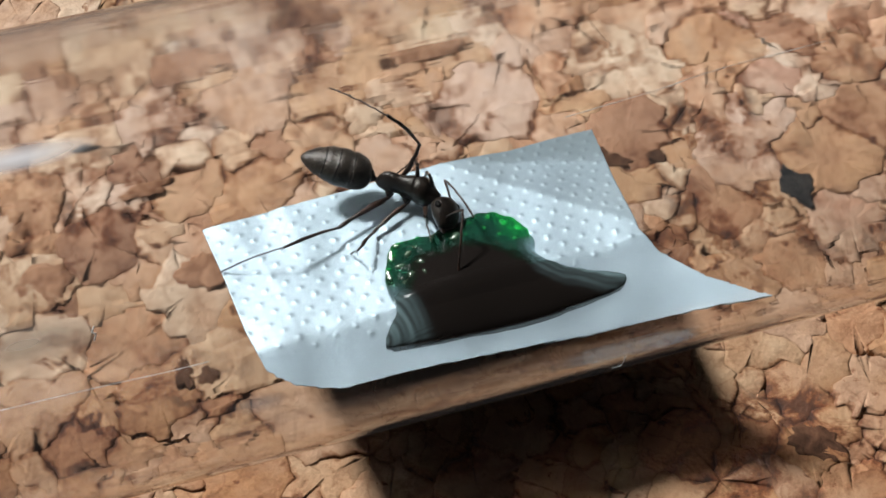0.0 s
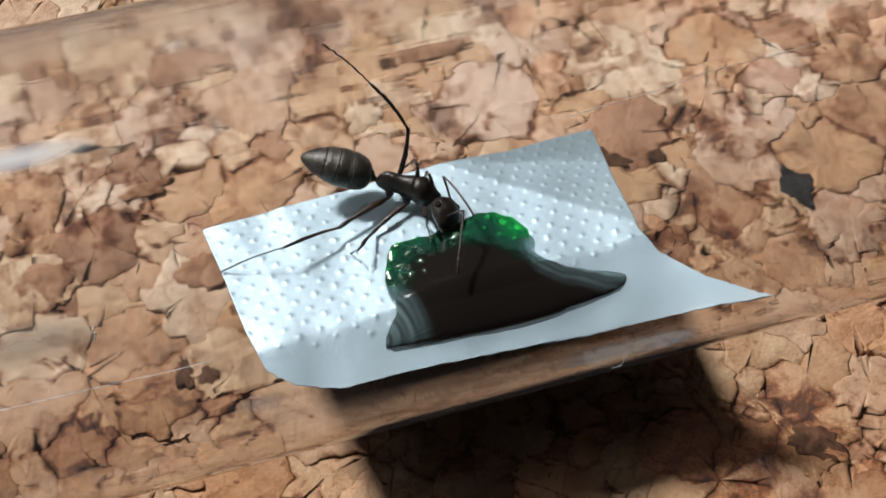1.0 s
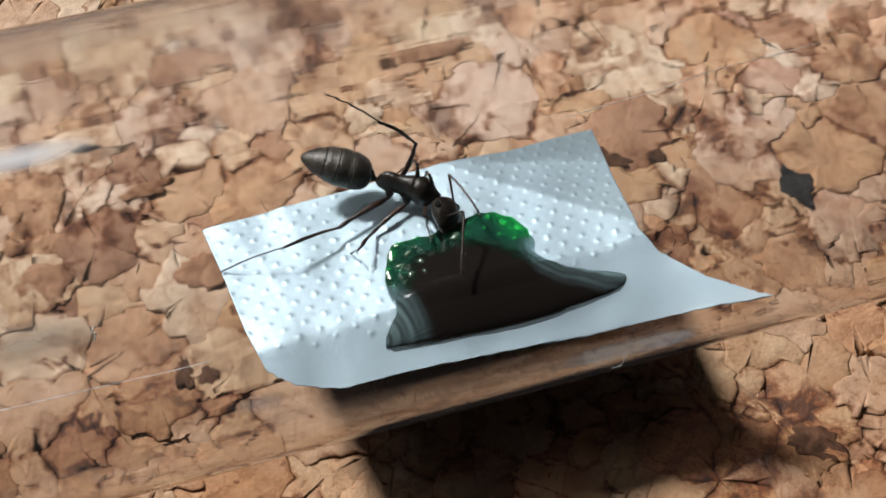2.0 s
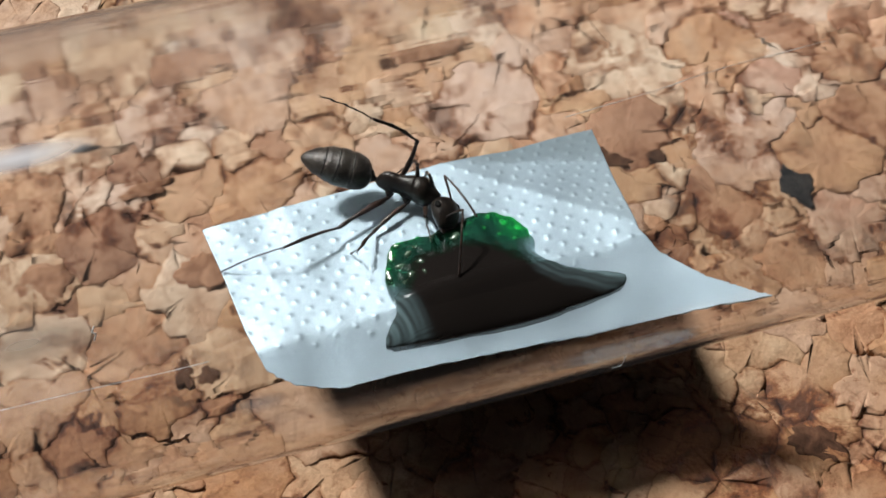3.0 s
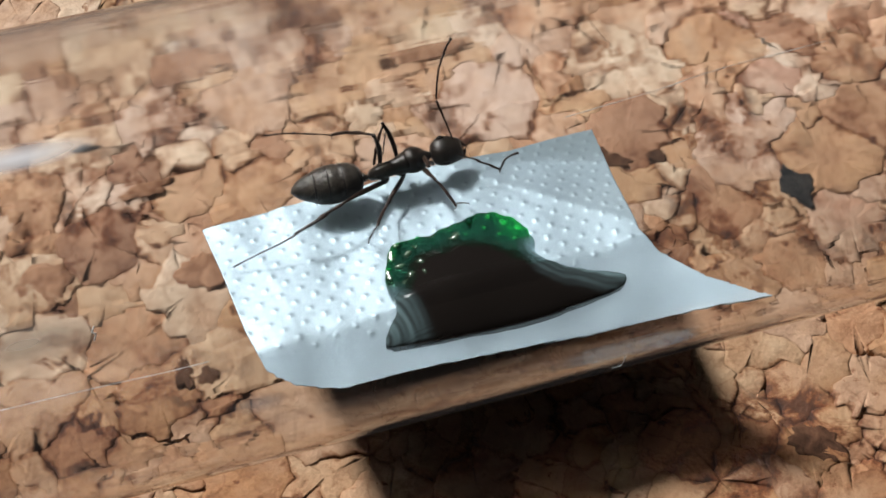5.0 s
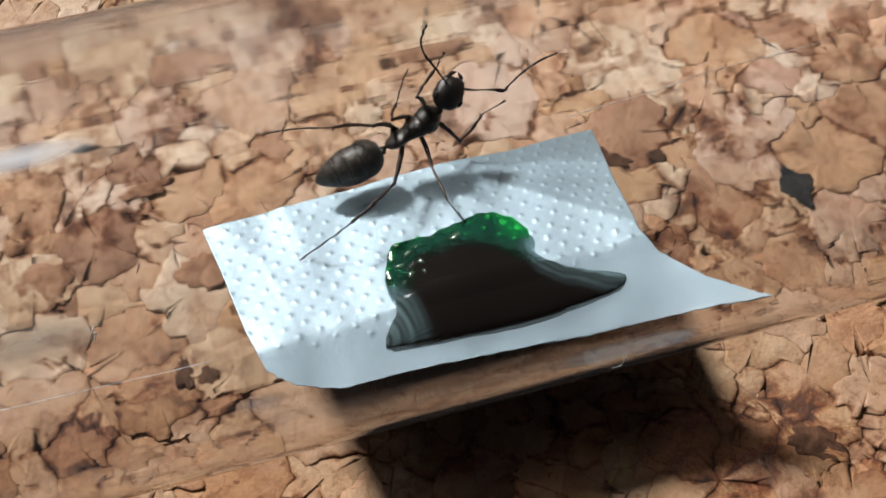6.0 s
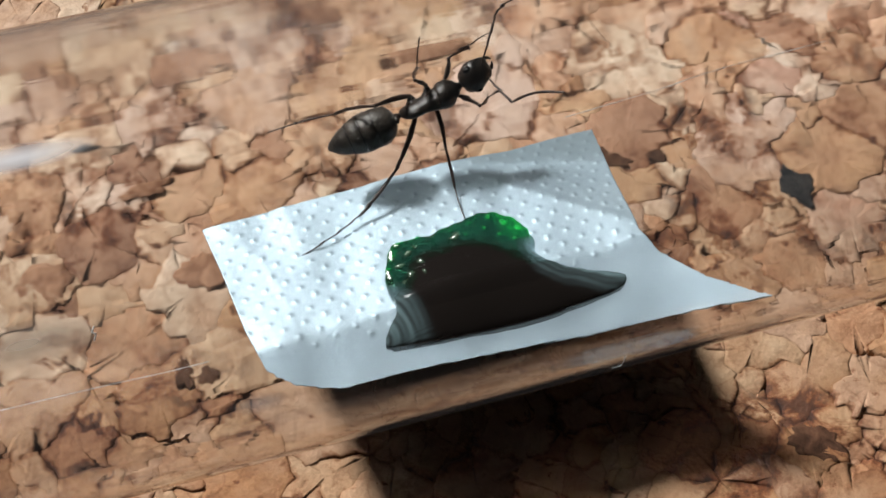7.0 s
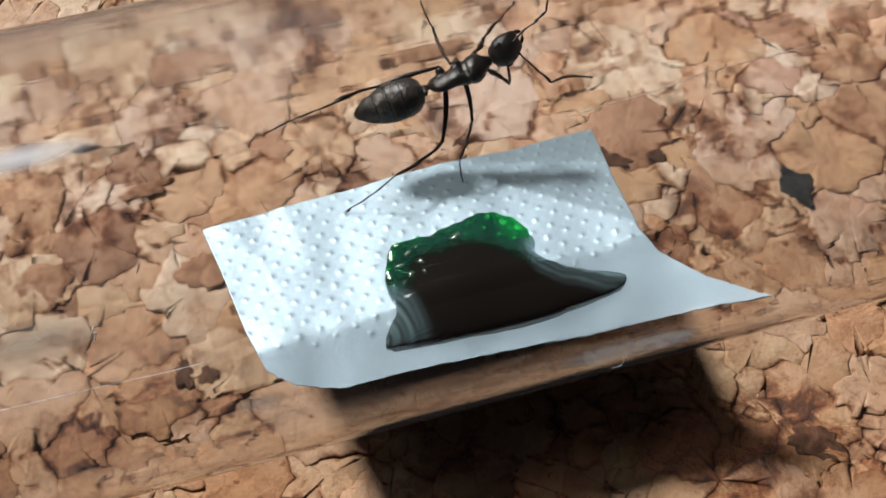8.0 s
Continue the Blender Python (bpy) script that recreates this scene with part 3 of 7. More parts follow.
# ---- foil ----
def foil_height(u, v):
    """Height of the sheet over the board, millimetres."""
    d = v + 1.7 - 0.05 * u
    z = 2.92 - 0.215 * math.sqrt(d * d + 0.06) + 0.07 * d      # arched across the tube
    f = (v - 4.1 + 0.85 * (u - 2.9)) / 1.31
    z -= 0.158 * (f + math.sqrt(f * f + 0.005))                              # the far corner folded down
    g = u + 5.2 + 0.12 * v
    z -= 0.035 * math.sqrt(g * g + 0.01) * smooth_step((2.6 - abs(g)) / 2.0)    # a slight fold
    z += 0.045 * max(0.0, u - 6.5) ** 2 * smooth_step((-0.5 - v) / 3.0)    # the long tip curls up
    z += 0.05 * (0.25 - abs(noise.noise(Vector((u * 0.42 + v * 0.10, v * 0.16 - u * 0.05, 17.0))))) * smooth_step((v + 2.9) / 0.8)    # handled: soft creases
    z += 0.03 * math.sin(u * 0.8 + 1.0) + 0.025 * math.sin(1.7 * u - v * 0.6)
    return z


def dimple(u, v):
    """The embossing: a lattice of small bumps behind the plain strip, millimetres."""
    det = STEP_A[0] * STEP_B[1] - STEP_A[1] * STEP_B[0]
    p, q = u - FIRST[0], v - FIRST[1]
    a, b = (p * STEP_B[1] - q * STEP_B[0]) / det, (q * STEP_A[0] - p * STEP_A[1]) / det
    a, b = a - round(a), b - round(b)
    r2 = (a * STEP_A[0] + b * STEP_B[0]) ** 2 + (a * STEP_A[1] + b * STEP_B[1]) ** 2
    line = -2.72 + 0.1 * max(0.0, u + 3.0)
    return 0.038 * math.exp(-r2 / 0.0105) * smooth_step((v - line) / 0.25)


def curve_at(points, t):
    """A smooth line through a few points (t, value)."""
    for (t0, a), (t1, b) in zip(points, points[1:]):
        if t <= t1:
            return a + (b - a) * (t - t0) / (t1 - t0)
    return points[-1][1]


LEFT = [(-3.79, -7.19), (-3.29, -7.94), (-2.96, -8.08), (-1.18, -8.51), (1.91, -8.91), (4.71, -9.37), (5.41, -9.47)]
RIGHT = [(-5.83, 12.51), (-5.58, 12.27), (-5.15, 11.75), (-4.7, 11.22), (-4.25, 10.68), (-3.81, 10.13), (-2.96, 9.4), (-2.13, 8.68), (-0.92, 8.25), (2.75, 8.63), (6.6, 9.2), (7.6, 9.2)]
FRONT = [(-8.54, -3.0), (-7.94, -3.29), (-7.16, -3.79), (-5.49, -4.35), (-5.06, -4.42), (-2.73, -4.33), (1.42, -4.58), (6.92, -4.76), (8.35, -4.88), (9.73, -5.07), (11.04, -5.31), (12.27, -5.58), (12.51, -5.64)]
BACK = [(-9.57, 4.71), (-9.37, 4.71), (-4.81, 4.96), (0.48, 5.22), (4.73, 5.69), (7.24, 6.24), (9.20, 6.60), (9.50, 6.60)]
STEP_A, STEP_B, FIRST = (0.523, -0.453), (0.349, 0.640), (-3.519, 2.010)    # the lattice of the dimples


def foil_sheet():
    nu, nv = 420, 220
    verts = []
    for j in range(nv + 1):
        for i in range(nu + 1):
            s, t = i / nu, j / nv
            v = -4.5 + 9.3 * t
            for _ in range(6):
                u = curve_at(LEFT, v) * (1 - s) + curve_at(RIGHT, v) * s
                lo = curve_at(FRONT, u) + 0.05 * noise.noise(Vector((u * 2.0, 1, 0)))
                hi = curve_at(BACK, u) + 0.03 * noise.noise(Vector((u * 1.6, 5, 0)))
                v += 0.75 * (lo + (hi - lo) * t - v)
            z = foil_height(u, v)
            z += dimple(u, v)
            z += 0.010 * noise.noise(Vector((u * 1.1, v * 1.1, 9.0)))
            verts.append((u, v, z))
    w = nu + 1
    faces = [(j * w + i, j * w + i + 1, (j + 1) * w + i + 1, (j + 1) * w + i) for j in range(nv) for i in range(nu)]
    ob = new("foil_sheet", mesh_of("foil_sheet", verts, faces, FOIL))
    ob.matrix_world = TUBE_FRAME
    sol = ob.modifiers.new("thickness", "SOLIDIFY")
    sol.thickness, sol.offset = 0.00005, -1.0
    ob.data.materials.append(DARK_UNDERSIDE)
    sol.material_offset = 1    # the underside is painted dark to cut light bounced onto the board
    tagged(ob, "cut piece of dimpled silver aluminium foil with a curled edge", "foil")
    return ob


# ---- syrup ----
RIM = [(-1.95, 1.27), (-1.29, 1.45), (-0.18, 1.44), (1.01, 1.68), (2.20, 1.91), (3.02, 1.69), (3.57, 1.05), (3.91, 0.05), (3.70, -0.78), (3.98, -1.41), (4.68, -1.89), (5.76, -2.36), (6.85, -2.78), (6.89, -3.10), (6.30, -3.35), (4.64, -3.55), (3.12, -3.72), (0.03, -3.69), (-2.95, -3.43), (-3.23, -3.09), (-2.98, -2.69), (-2.48, -1.99), (-2.60, -1.28), (-2.55, -0.41), (-2.29, 0.59)]

BUBBLE_GLINTS = [(0.67, 0.72, 0.26, 0.16, 0.06, 0.3), (-2.05, 0.67, 0.12, 0.36, 0.02, 0.28), (-2.39, -0.46, 0.12, 0.34, 0.02, 0.28), (-1.36, 0.52, 0.16, 0.13, 0.06, 0.2), (-1.01, -0.21, 0.14, 0.18, 0.05, 0.3), (-1.55, -0.71, 0.17, 0.12, 0.05, 0.2), (-1.84, -0.01, 0.2, 0.16, 0.06, 0.2), (-0.98, 0.78, 0.1, 0.1, 0.05, 0.3), (-1.9, -0.96, 0.09, 0.09, 0.05, 0.25), (-1.01, -0.83, 0.08, 0.12, 0.05, 0.3), (-0.13, 1.17, 0.1, 0.08, 0.04, 0.3), (-1.72, 1.2, 0.14, 0.1, 0.03, 0.28)]    # place on the foil, half sizes and tilt that throws a sun glint


def syrup_drop():
    n = len(RIM)
    out = []
    for k in range(n):
        p0, p1, p2, p3 = (np.array(RIM[(k + d) % n]) for d in (-1, 0, 1, 2))
        for j in range(14):
            t = j / 14
            out.append(0.5 * (2 * p1 + (p2 - p0) * t + (2 * p0 - 5 * p1 + 4 * p2 - p3) * t * t + (3 * p1 - p0 - 3 * p2 + p3) * t ** 3))
    out = np.array(out)
    for p in out:    # it creeps round the dimples
        ragged = 0.10 * smooth_step((p[1] + 1.2) / 0.8) + 0.02
        d = noise.noise_vector(Vector((p[0] * 2.1, p[1] * 2.1, 51.0)))
        p += ragged * np.array((d[0], d[1]))
    step = 0.09
    us, vs = np.arange(-3.8, 7.8, step), np.arange(-4.3, 2.9, step)
    gu, gv = np.meshgrid(us, vs)
    inside = np.zeros(gu.shape, bool)
    dist = np.full(gu.shape, 1e9)
    for a, b in zip(out, np.roll(out, -1, 0)):
        cross = (a[1] > gv) != (b[1] > gv)
        with np.errstate(divide="ignore", invalid="ignore"):
            inside ^= cross & (gu < (b[0] - a[0]) * (gv - a[1]) / (b[1] - a[1]) + a[0])
        dist = np.minimum(dist, np.hypot(gu - a[0], gv - a[1]))
    # height solves a stretched film over the outline
    h = np.zeros(gu.shape)
    for _ in range(700):
        avg = (np.roll(h, 1, 0) + np.roll(h, -1, 0) + np.roll(h, 1, 1) + np.roll(h, -1, 1)) / 4
        h = np.where(inside, avg + 0.0016, 0)
    h = np.minimum(np.sqrt(np.maximum(h, 0)) * 0.62, 0.52 + 0.12 * np.sqrt(np.maximum(h, 0)))
    bm = bmesh.new()
    rings = 64
    centre = np.array([0.9, -1.3])
    m = len(out)
    top, low, deep, grey_sheen = [], [], [], []

    def near(q, first, last):
        """How far a place lies from a stretch of the rim."""
        d = 9.0
        for i in range(first, last):
            a, b = np.array(RIM[i]), np.array(RIM[i + 1])
            t = min(1.0, max(0.0, (q - a) @ (b - a) / ((b - a) @ (b - a))))
            d = min(d, float(np.hypot(*(q - a - t * (b - a)))))
        return d

    for r in range(rings + 1):
        f = 1 - (r / rings) ** 1.5
        rowt, rowl = [], []
        for p in out:
            q = centre + (p - centre) * max(f, 0.001)
            fx, fy = (q[0] - us[0]) / step, (q[1] - vs[0]) / step
            i, j = int(fx), int(fy)
            fx, fy = fx - i, fy - j
            hh = h[j, i] * (1 - fx) * (1 - fy) + h[j, i + 1] * fx * (1 - fy) + h[j + 1, i] * (1 - fx) * fy + h[j + 1, i + 1] * fx * fy
            if r == 0:
                hh = 0.0
            front = smooth_step((1.2 - q[1] - 0.1 * q[0]) / 3.2)
            pool = math.exp(-((q[0] - 3.1) / 1.5) ** 2 - ((q[1] - 0.9) / 1.4) ** 2)    # shallow at its far corner
            side = math.exp(-((q[0] + 2.2) / 0.75) ** 2 - (q[1] / 1.2) ** 2)
            back = smooth_step((q[1] + 0.9) / 2.1)
            hh *= (1 - 0.70 * pool) * (1 - 0.40 * side) * (1 - 0.30 * back)
            hh += 0.26 * front * (1 - 0.8 * pool) * (1 - 0.5 * side)    # full and steep at its near edge
            if r:
                hh = max(0.01, hh + (1.6 * pool + 1.2 * back + side) * (dimple(q[0], q[1]) - 0.008))
            zb = foil_height(q[0], q[1])
            inner = dist[j, i] * (1 - fx) + dist[j, i + 1] * fx
            # painted terms darken it inward and towards the near edge
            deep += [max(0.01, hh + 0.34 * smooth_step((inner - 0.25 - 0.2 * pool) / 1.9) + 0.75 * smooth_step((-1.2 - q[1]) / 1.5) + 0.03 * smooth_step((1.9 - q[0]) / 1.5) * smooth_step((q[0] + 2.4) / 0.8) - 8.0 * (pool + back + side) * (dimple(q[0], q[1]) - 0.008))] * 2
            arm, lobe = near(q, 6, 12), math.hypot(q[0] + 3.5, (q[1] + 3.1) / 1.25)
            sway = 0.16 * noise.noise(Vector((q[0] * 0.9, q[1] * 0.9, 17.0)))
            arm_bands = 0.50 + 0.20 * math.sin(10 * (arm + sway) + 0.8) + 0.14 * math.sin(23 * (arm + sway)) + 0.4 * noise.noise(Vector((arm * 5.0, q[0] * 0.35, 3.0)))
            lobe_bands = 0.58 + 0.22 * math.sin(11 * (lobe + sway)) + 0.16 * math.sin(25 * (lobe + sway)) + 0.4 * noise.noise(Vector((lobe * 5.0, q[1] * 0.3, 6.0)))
            # painted reflection, strongest along the right arm and the left lobe
            sheen_here = max(0.0, smooth_step((1.15 - arm) / 0.95) * smooth_step((q[0] - 2.9) / 0.8) * smooth_step((0.1 - q[1]) / 0.8) * arm_bands, smooth_step((2.35 - lobe) / 0.95) * lobe_bands)
            grey_sheen += [sheen_here, sheen_here]
            rowt.append(bm.verts.new((q[0] * MM, q[1] * MM, (zb + 0.02 + hh + (0.5 * dimple(q[0], q[1]) if hh < 0.1 else 0)) * MM)))
            rowl.append(bm.verts.new((q[0] * MM, q[1] * MM, (zb - 0.02) * MM)))
        top.append(rowt)
        low.append(rowl)
    for r in range(rings):
        for k in range(m):
            j = (k + 1) % m
            bm.faces.new((top[r][k], top[r][j], top[r + 1][j], top[r + 1][k]))
            bm.faces.new((low[r + 1][k], low[r + 1][j], low[r][j], low[r][k]))
    bm.faces.new(top[rings])
    bm.faces.new(low[rings][::-1])
    for k in range(m):
        bm.faces.new((low[0][k], low[0][(k + 1) % m], top[0][(k + 1) % m], top[0][k]))
    bmesh.ops.recalc_face_normals(bm, faces=bm.faces)
    me = bpy.data.meshes.new("syrup_drop")
    bm.to_mesh(me)
    bm.free()
    me.attributes.new("painted_depth", "FLOAT", "POINT").data.foreach_set("value", deep)
    me.attributes.new("grey_sheen", "FLOAT", "POINT").data.foreach_set("value", grey_sheen)
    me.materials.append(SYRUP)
    me.polygons.foreach_set("use_smooth", [True] * len(me.polygons))
    ob = new("syrup_drop", me)
    ob.matrix_world = TUBE_FRAME
    ob.visible_shadow = False
    tagged(ob, "glossy drop of dark green syrup spread on the foil", "liquid")
    # the flat caps at the rim are added glints, not bubbles
    for u, v, a, b, c, tilt in BUBBLE_GLINTS:
        k = int(np.argmin([(w.co[0] / MM - u) ** 2 + (w.co[1] / MM - v) ** 2 - (w.co[2] / MM) * 0.001 for w in me.vertices]))
        z = max(me.vertices[k].co[2] / MM, foil_height(u, v) + 0.08)
        verts, faces = [], []
        for i in range(7):
            for j in range(14):
                e, t = math.pi / 2 * i / 6, 2 * math.pi * j / 14
                g = math.cos(e) * (1 + 0.18 * math.sin(2 * t + u * 9) + 0.1 * math.sin(3 * t + v * 7)) + 0.001
                verts.append((u + a * g * math.cos(t), v + b * g * math.sin(t), z + 0.01 + c * math.sin(e) + tilt * a * g * math.cos(t)))
        faces = [(i * 14 + j, i * 14 + (j + 1) % 14, (i + 1) * 14 + (j + 1) % 14, (i + 1) * 14 + j) for i in range(6) for j in range(14)]
        rim = len(verts)
        verts += [(x, y, h - 0.12) for x, y, h in verts[:14]]
        faces += [(rim + j, rim + (j + 1) % 14, (j + 1) % 14, j) for j in range(14)] + [tuple(range(rim + 13, rim - 1, -1))]
        part("bubble_glint", verts, faces, BUBBLE, ob, "clear bubble or added glint cap on the syrup").visible_shadow = False
    return ob


dark_sheet()
cork_board()
glass_tube()
for at in (-38.0, 38.0):
    cork_rest(at)
foil_sheet()
syrup_drop()


# ---- ant ----
def loft(stations, n=20, flat=0.0):
    """A closed surface through rings: (x, y, z, half width, half height), along x."""
    verts, faces = [], []
    for x, y, z, w, h in stations:
        for i in range(n):
            a = 2 * math.pi * i / n
            s = math.sin(a)
            verts.append((x, y + w * math.cos(a), z + h * (s if s > 0 else s * (1 - flat))))
    m = len(stations)
    for k in range(m - 1):
        for i in range(n):
            j = (i + 1) % n
            faces.append((k * n + i, k * n + j, (k + 1) * n + j, (k + 1) * n + i))
    faces.append(tuple(range(n))[::-1])
    faces.append(tuple((m - 1) * n + i for i in range(n)))
    return verts, faces


def joined(*pieces):
    verts, faces = [], []
    for v, f in pieces:
        o = len(verts)
        verts += v
        faces += [tuple(i + o for i in q) for q in f]
    return verts, faces


def swept(points, radii, n=8):
    """A round limb along a line of points."""
    verts, faces = [], []
    pts = [Vector(p) for p in points]
    for k, p in enumerate(pts):
        d = (pts[min(k + 1, len(pts) - 1)] - pts[max(k - 1, 0)]).normalized()
        side = d.cross(Vector((0, 0, 1)))
        side = side.normalized() if side.length > 1e-4 else Vector((0, 1, 0))
        up = side.cross(d)
        for i in range(n):
            a = 2 * math.pi * i / n
            verts.append(tuple(p + (side * math.cos(a) + up * math.sin(a)) * radii[k]))
    m = len(pts)
    for k in range(m - 1):
        for i in range(n):
            j = (i + 1) % n
            faces.append((k * n + i, (k + 1) * n + i, (k + 1) * n + j, k * n + j))
    faces.append(tuple(range(n)))
    faces.append(tuple((m - 1) * n + i for i in range(n))[::-1])
    return verts, faces


def hairs(rnd, count, spot, length=0.16):
    """Fine bristles: spot(rnd) gives a root and a way."""
    out = []
    for _ in range(count):
        p, d = spot(rnd)
        p, d = Vector(p), Vector(d).normalized()
        q = p + d * length * rnd.uniform(0.6, 1.3)
        out.append(swept([p, (p + q) / 2, q], [0.009, 0.006, 0.002], 4))
    return out


def ellipsoid(c, r, n=14, m=9):
    verts, faces = [], []
    for k in range(m + 1):
        b = math.pi * k / m
        for i in range(n):
            a = 2 * math.pi * i / n
            verts.append((c[0] + r[0] * math.sin(b) * math.cos(a), c[1] + r[1] * math.sin(b) * math.sin(a), c[2] + r[2] * math.cos(b)))
    for k in range(m):
        for i in range(n):
            j = (i + 1) % n
            faces.append((k * n + i, (k + 1) * n + i, (k + 1) * n + j, k * n + j))
    return verts, faces


def limb_piece(name, length, r, ant, rnd, spur=False):
    """One stiff piece of a leg, along +x from its joint."""
    if name == "femur":
        prof = [(-0.02, 0.55), (0.03, 0.8), (0.07, 0.72), (0.12, 0.85), (0.3, 1.0), (0.55, 0.95), (0.8, 0.72), (0.95, 0.62), (1.0, 0.72), (1.02, 0.45)]
    elif name == "tibia":
        prof = [(-0.02, 0.55), (0.02, 0.85), (0.08, 0.7), (0.3, 0.92), (0.65, 1.0), (0.92, 0.86), (1.0, 0.8), (1.015, 0.5)]
    else:
        prof = [(-0.01, 0.7)]
        for a, b in ((0.0, 0.42), (0.42, 0.6), (0.6, 0.74), (0.74, 0.85), (0.85, 0.98)):
            prof += [(a + 0.01, 0.72), ((a + b) / 2, 0.85), (b - 0.02, 1.05), (b, 0.7)]
    bow = 0.05 if name != "tarsus" else 0.03
    pts = [(t * length, 0, bow * length * math.sin(math.pi * min(1, max(0, t)))) for t, _ in prof]
    pieces = [swept(pts, [r * k for _, k in prof], 10)]
    if spur:
        pieces.append(swept([(length * 1.04, 0, -r * 0.5), (length * 1.04, 0.06, -r - 0.16)], [0.022, 0.004], 5))
        pieces.append(swept([(length * 1.04, 0, -r * 0.5), (length * 1.05, -0.06, -r - 0.13)], [0.02, 0.004], 5))
    if name == "tarsus":
        for s in (1, -1):
            pieces.append(swept([(length * 0.97, 0, 0), (length * 1.01, 0.05 * s, -0.01), (length * 1.03, 0.07 * s, -0.06)], [0.02, 0.014, 0.004], 5))

    def spot(q):
        t, a = q.uniform(0.1, 0.95), q.uniform(0, 6.28)
        return (t * length, 0.8 * r * math.cos(a), bow * length * math.sin(math.pi * t) + 0.8 * r * math.sin(a)), (1.2, math.cos(a), math.sin(a))
    pieces += hairs(rnd, 16 if name != "tarsus" else 22, spot, 0.09)
    return part(name, *joined(*pieces), LIMB, ant)


def feeler_piece(name, length, ant, rnd):
    if name == "scape":
        prof = [(0, 0.045), (0.03, 0.055), (0.06, 0.036), (0.3, 0.042), (0.7, 0.052), (0.95, 0.06), (1.0, 0.045)]
        pts = [(t * length, 0, 0.03 * length * math.sin(math.pi * t)) for t, _ in prof]
        radii = [q for _, q in prof]
    else:
        pts, radii = [], []
        for k in range(11):
            a, b = k / 11, (k + 1) / 11
            for t, s in ((a + 0.006, 0.72), ((a + b) / 2, 0.92), (b - 0.008, 1.0)):
                pts.append((t * length, 0, 0.07 * length * math.sin(math.pi * t)))
                radii.append((0.05 + 0.008 * t) * s)
        pts.append((length, 0, 0))
        radii.append(0.012)
    return part(name, *swept(pts, radii, 8), LIMB, ant)


HIPS = {"F": (0.95, 0.40, -0.40), "M": (0.12, 0.42, -0.48), "H": (-0.68, 0.40, -0.46)}
LENGTHS = {"F": (1.9, 1.5, 1.3), "M": (1.95, 1.8, 1.55), "H": (2.6, 2.65, 2.95)}
ROOTS = {"F": (0.80, 0.20, -0.20), "M": (0.05, 0.20, -0.22), "H": (-0.72, 0.18, -0.20)}


def build_ant():
    rnd = random.Random(11)
    ant = new("ant")
    tagged(ant, "slender black ant with long brown legs", "ant")
    parts = {}
    # trunk, from the waist to the neck
    trunk = [(-1.42, -0.02, 0.07, 0.09), (-1.36, -0.02, 0.13, 0.17), (-1.26, 0.02, 0.18, 0.30), (-1.08, 0.08, 0.22, 0.40), (-0.85, 0.12, 0.24, 0.44), (-0.6, 0.12, 0.25, 0.43), (-0.43, 0.11, 0.255, 0.405), (-0.33, 0.11, 0.265, 0.40), (-0.15, 0.12, 0.29, 0.415), (0.05, 0.15, 0.325, 0.44), (0.2, 0.18, 0.36, 0.46), (0.30, 0.165, 0.38, 0.455), (0.34, 0.145, 0.385, 0.435), (0.39, 0.16, 0.42, 0.475), (0.5, 0.17, 0.45, 0.49), (0.68, 0.155, 0.465, 0.485), (0.86, 0.11, 0.44, 0.44), (1.03, 0.06, 0.37, 0.36), (1.18, 0.03, 0.27, 0.25), (1.34, 0.02, 0.17, 0.16), (1.46, 0.0, 0.12, 0.12)]
    flanks = [ellipsoid((x, y * s, z), (0.30, 0.17, h)) for x, y, z, h in ((-0.78, 0.17, -0.1, 0.24), (0.0, 0.24, -0.1, 0.26), (0.66, 0.34, -0.08, 0.27)) for s in (1, -1)]

    def on_trunk(q):
        t, a = q.uniform(-1.2, 1.1), q.uniform(0.4, 2.7)
        w = 0.3 + 0.14 * smooth_step((t + 0.1) / 0.8)
        return (t, w * math.cos(a), 0.08 + w * math.sin(a)), (-0.5, math.cos(a), math.sin(a))
    part("trunk", *joined(loft([(x, 0, z, w * 1.27, h * 1.27) for x, z, w, h in trunk], 24), *flanks, *hairs(rnd, 40, on_trunk, 0.13)), CHITIN, ant)
    waist = [(-1.40, 0, 0.0, 0.09, 0.09), (-1.48, 0, 0.02, 0.11, 0.13), (-1.56, 0, 0.12, 0.17, 0.30), (-1.63, 0, 0.16, 0.19, 0.36), (-1.70, 0, 0.12, 0.17, 0.30), (-1.76, 0, 0.02, 0.12, 0.14), (-1.86, 0, 0.02, 0.10, 0.10)]
    part("waist", *loft([s for s in reversed(waist)], 16), CHITIN, ant)
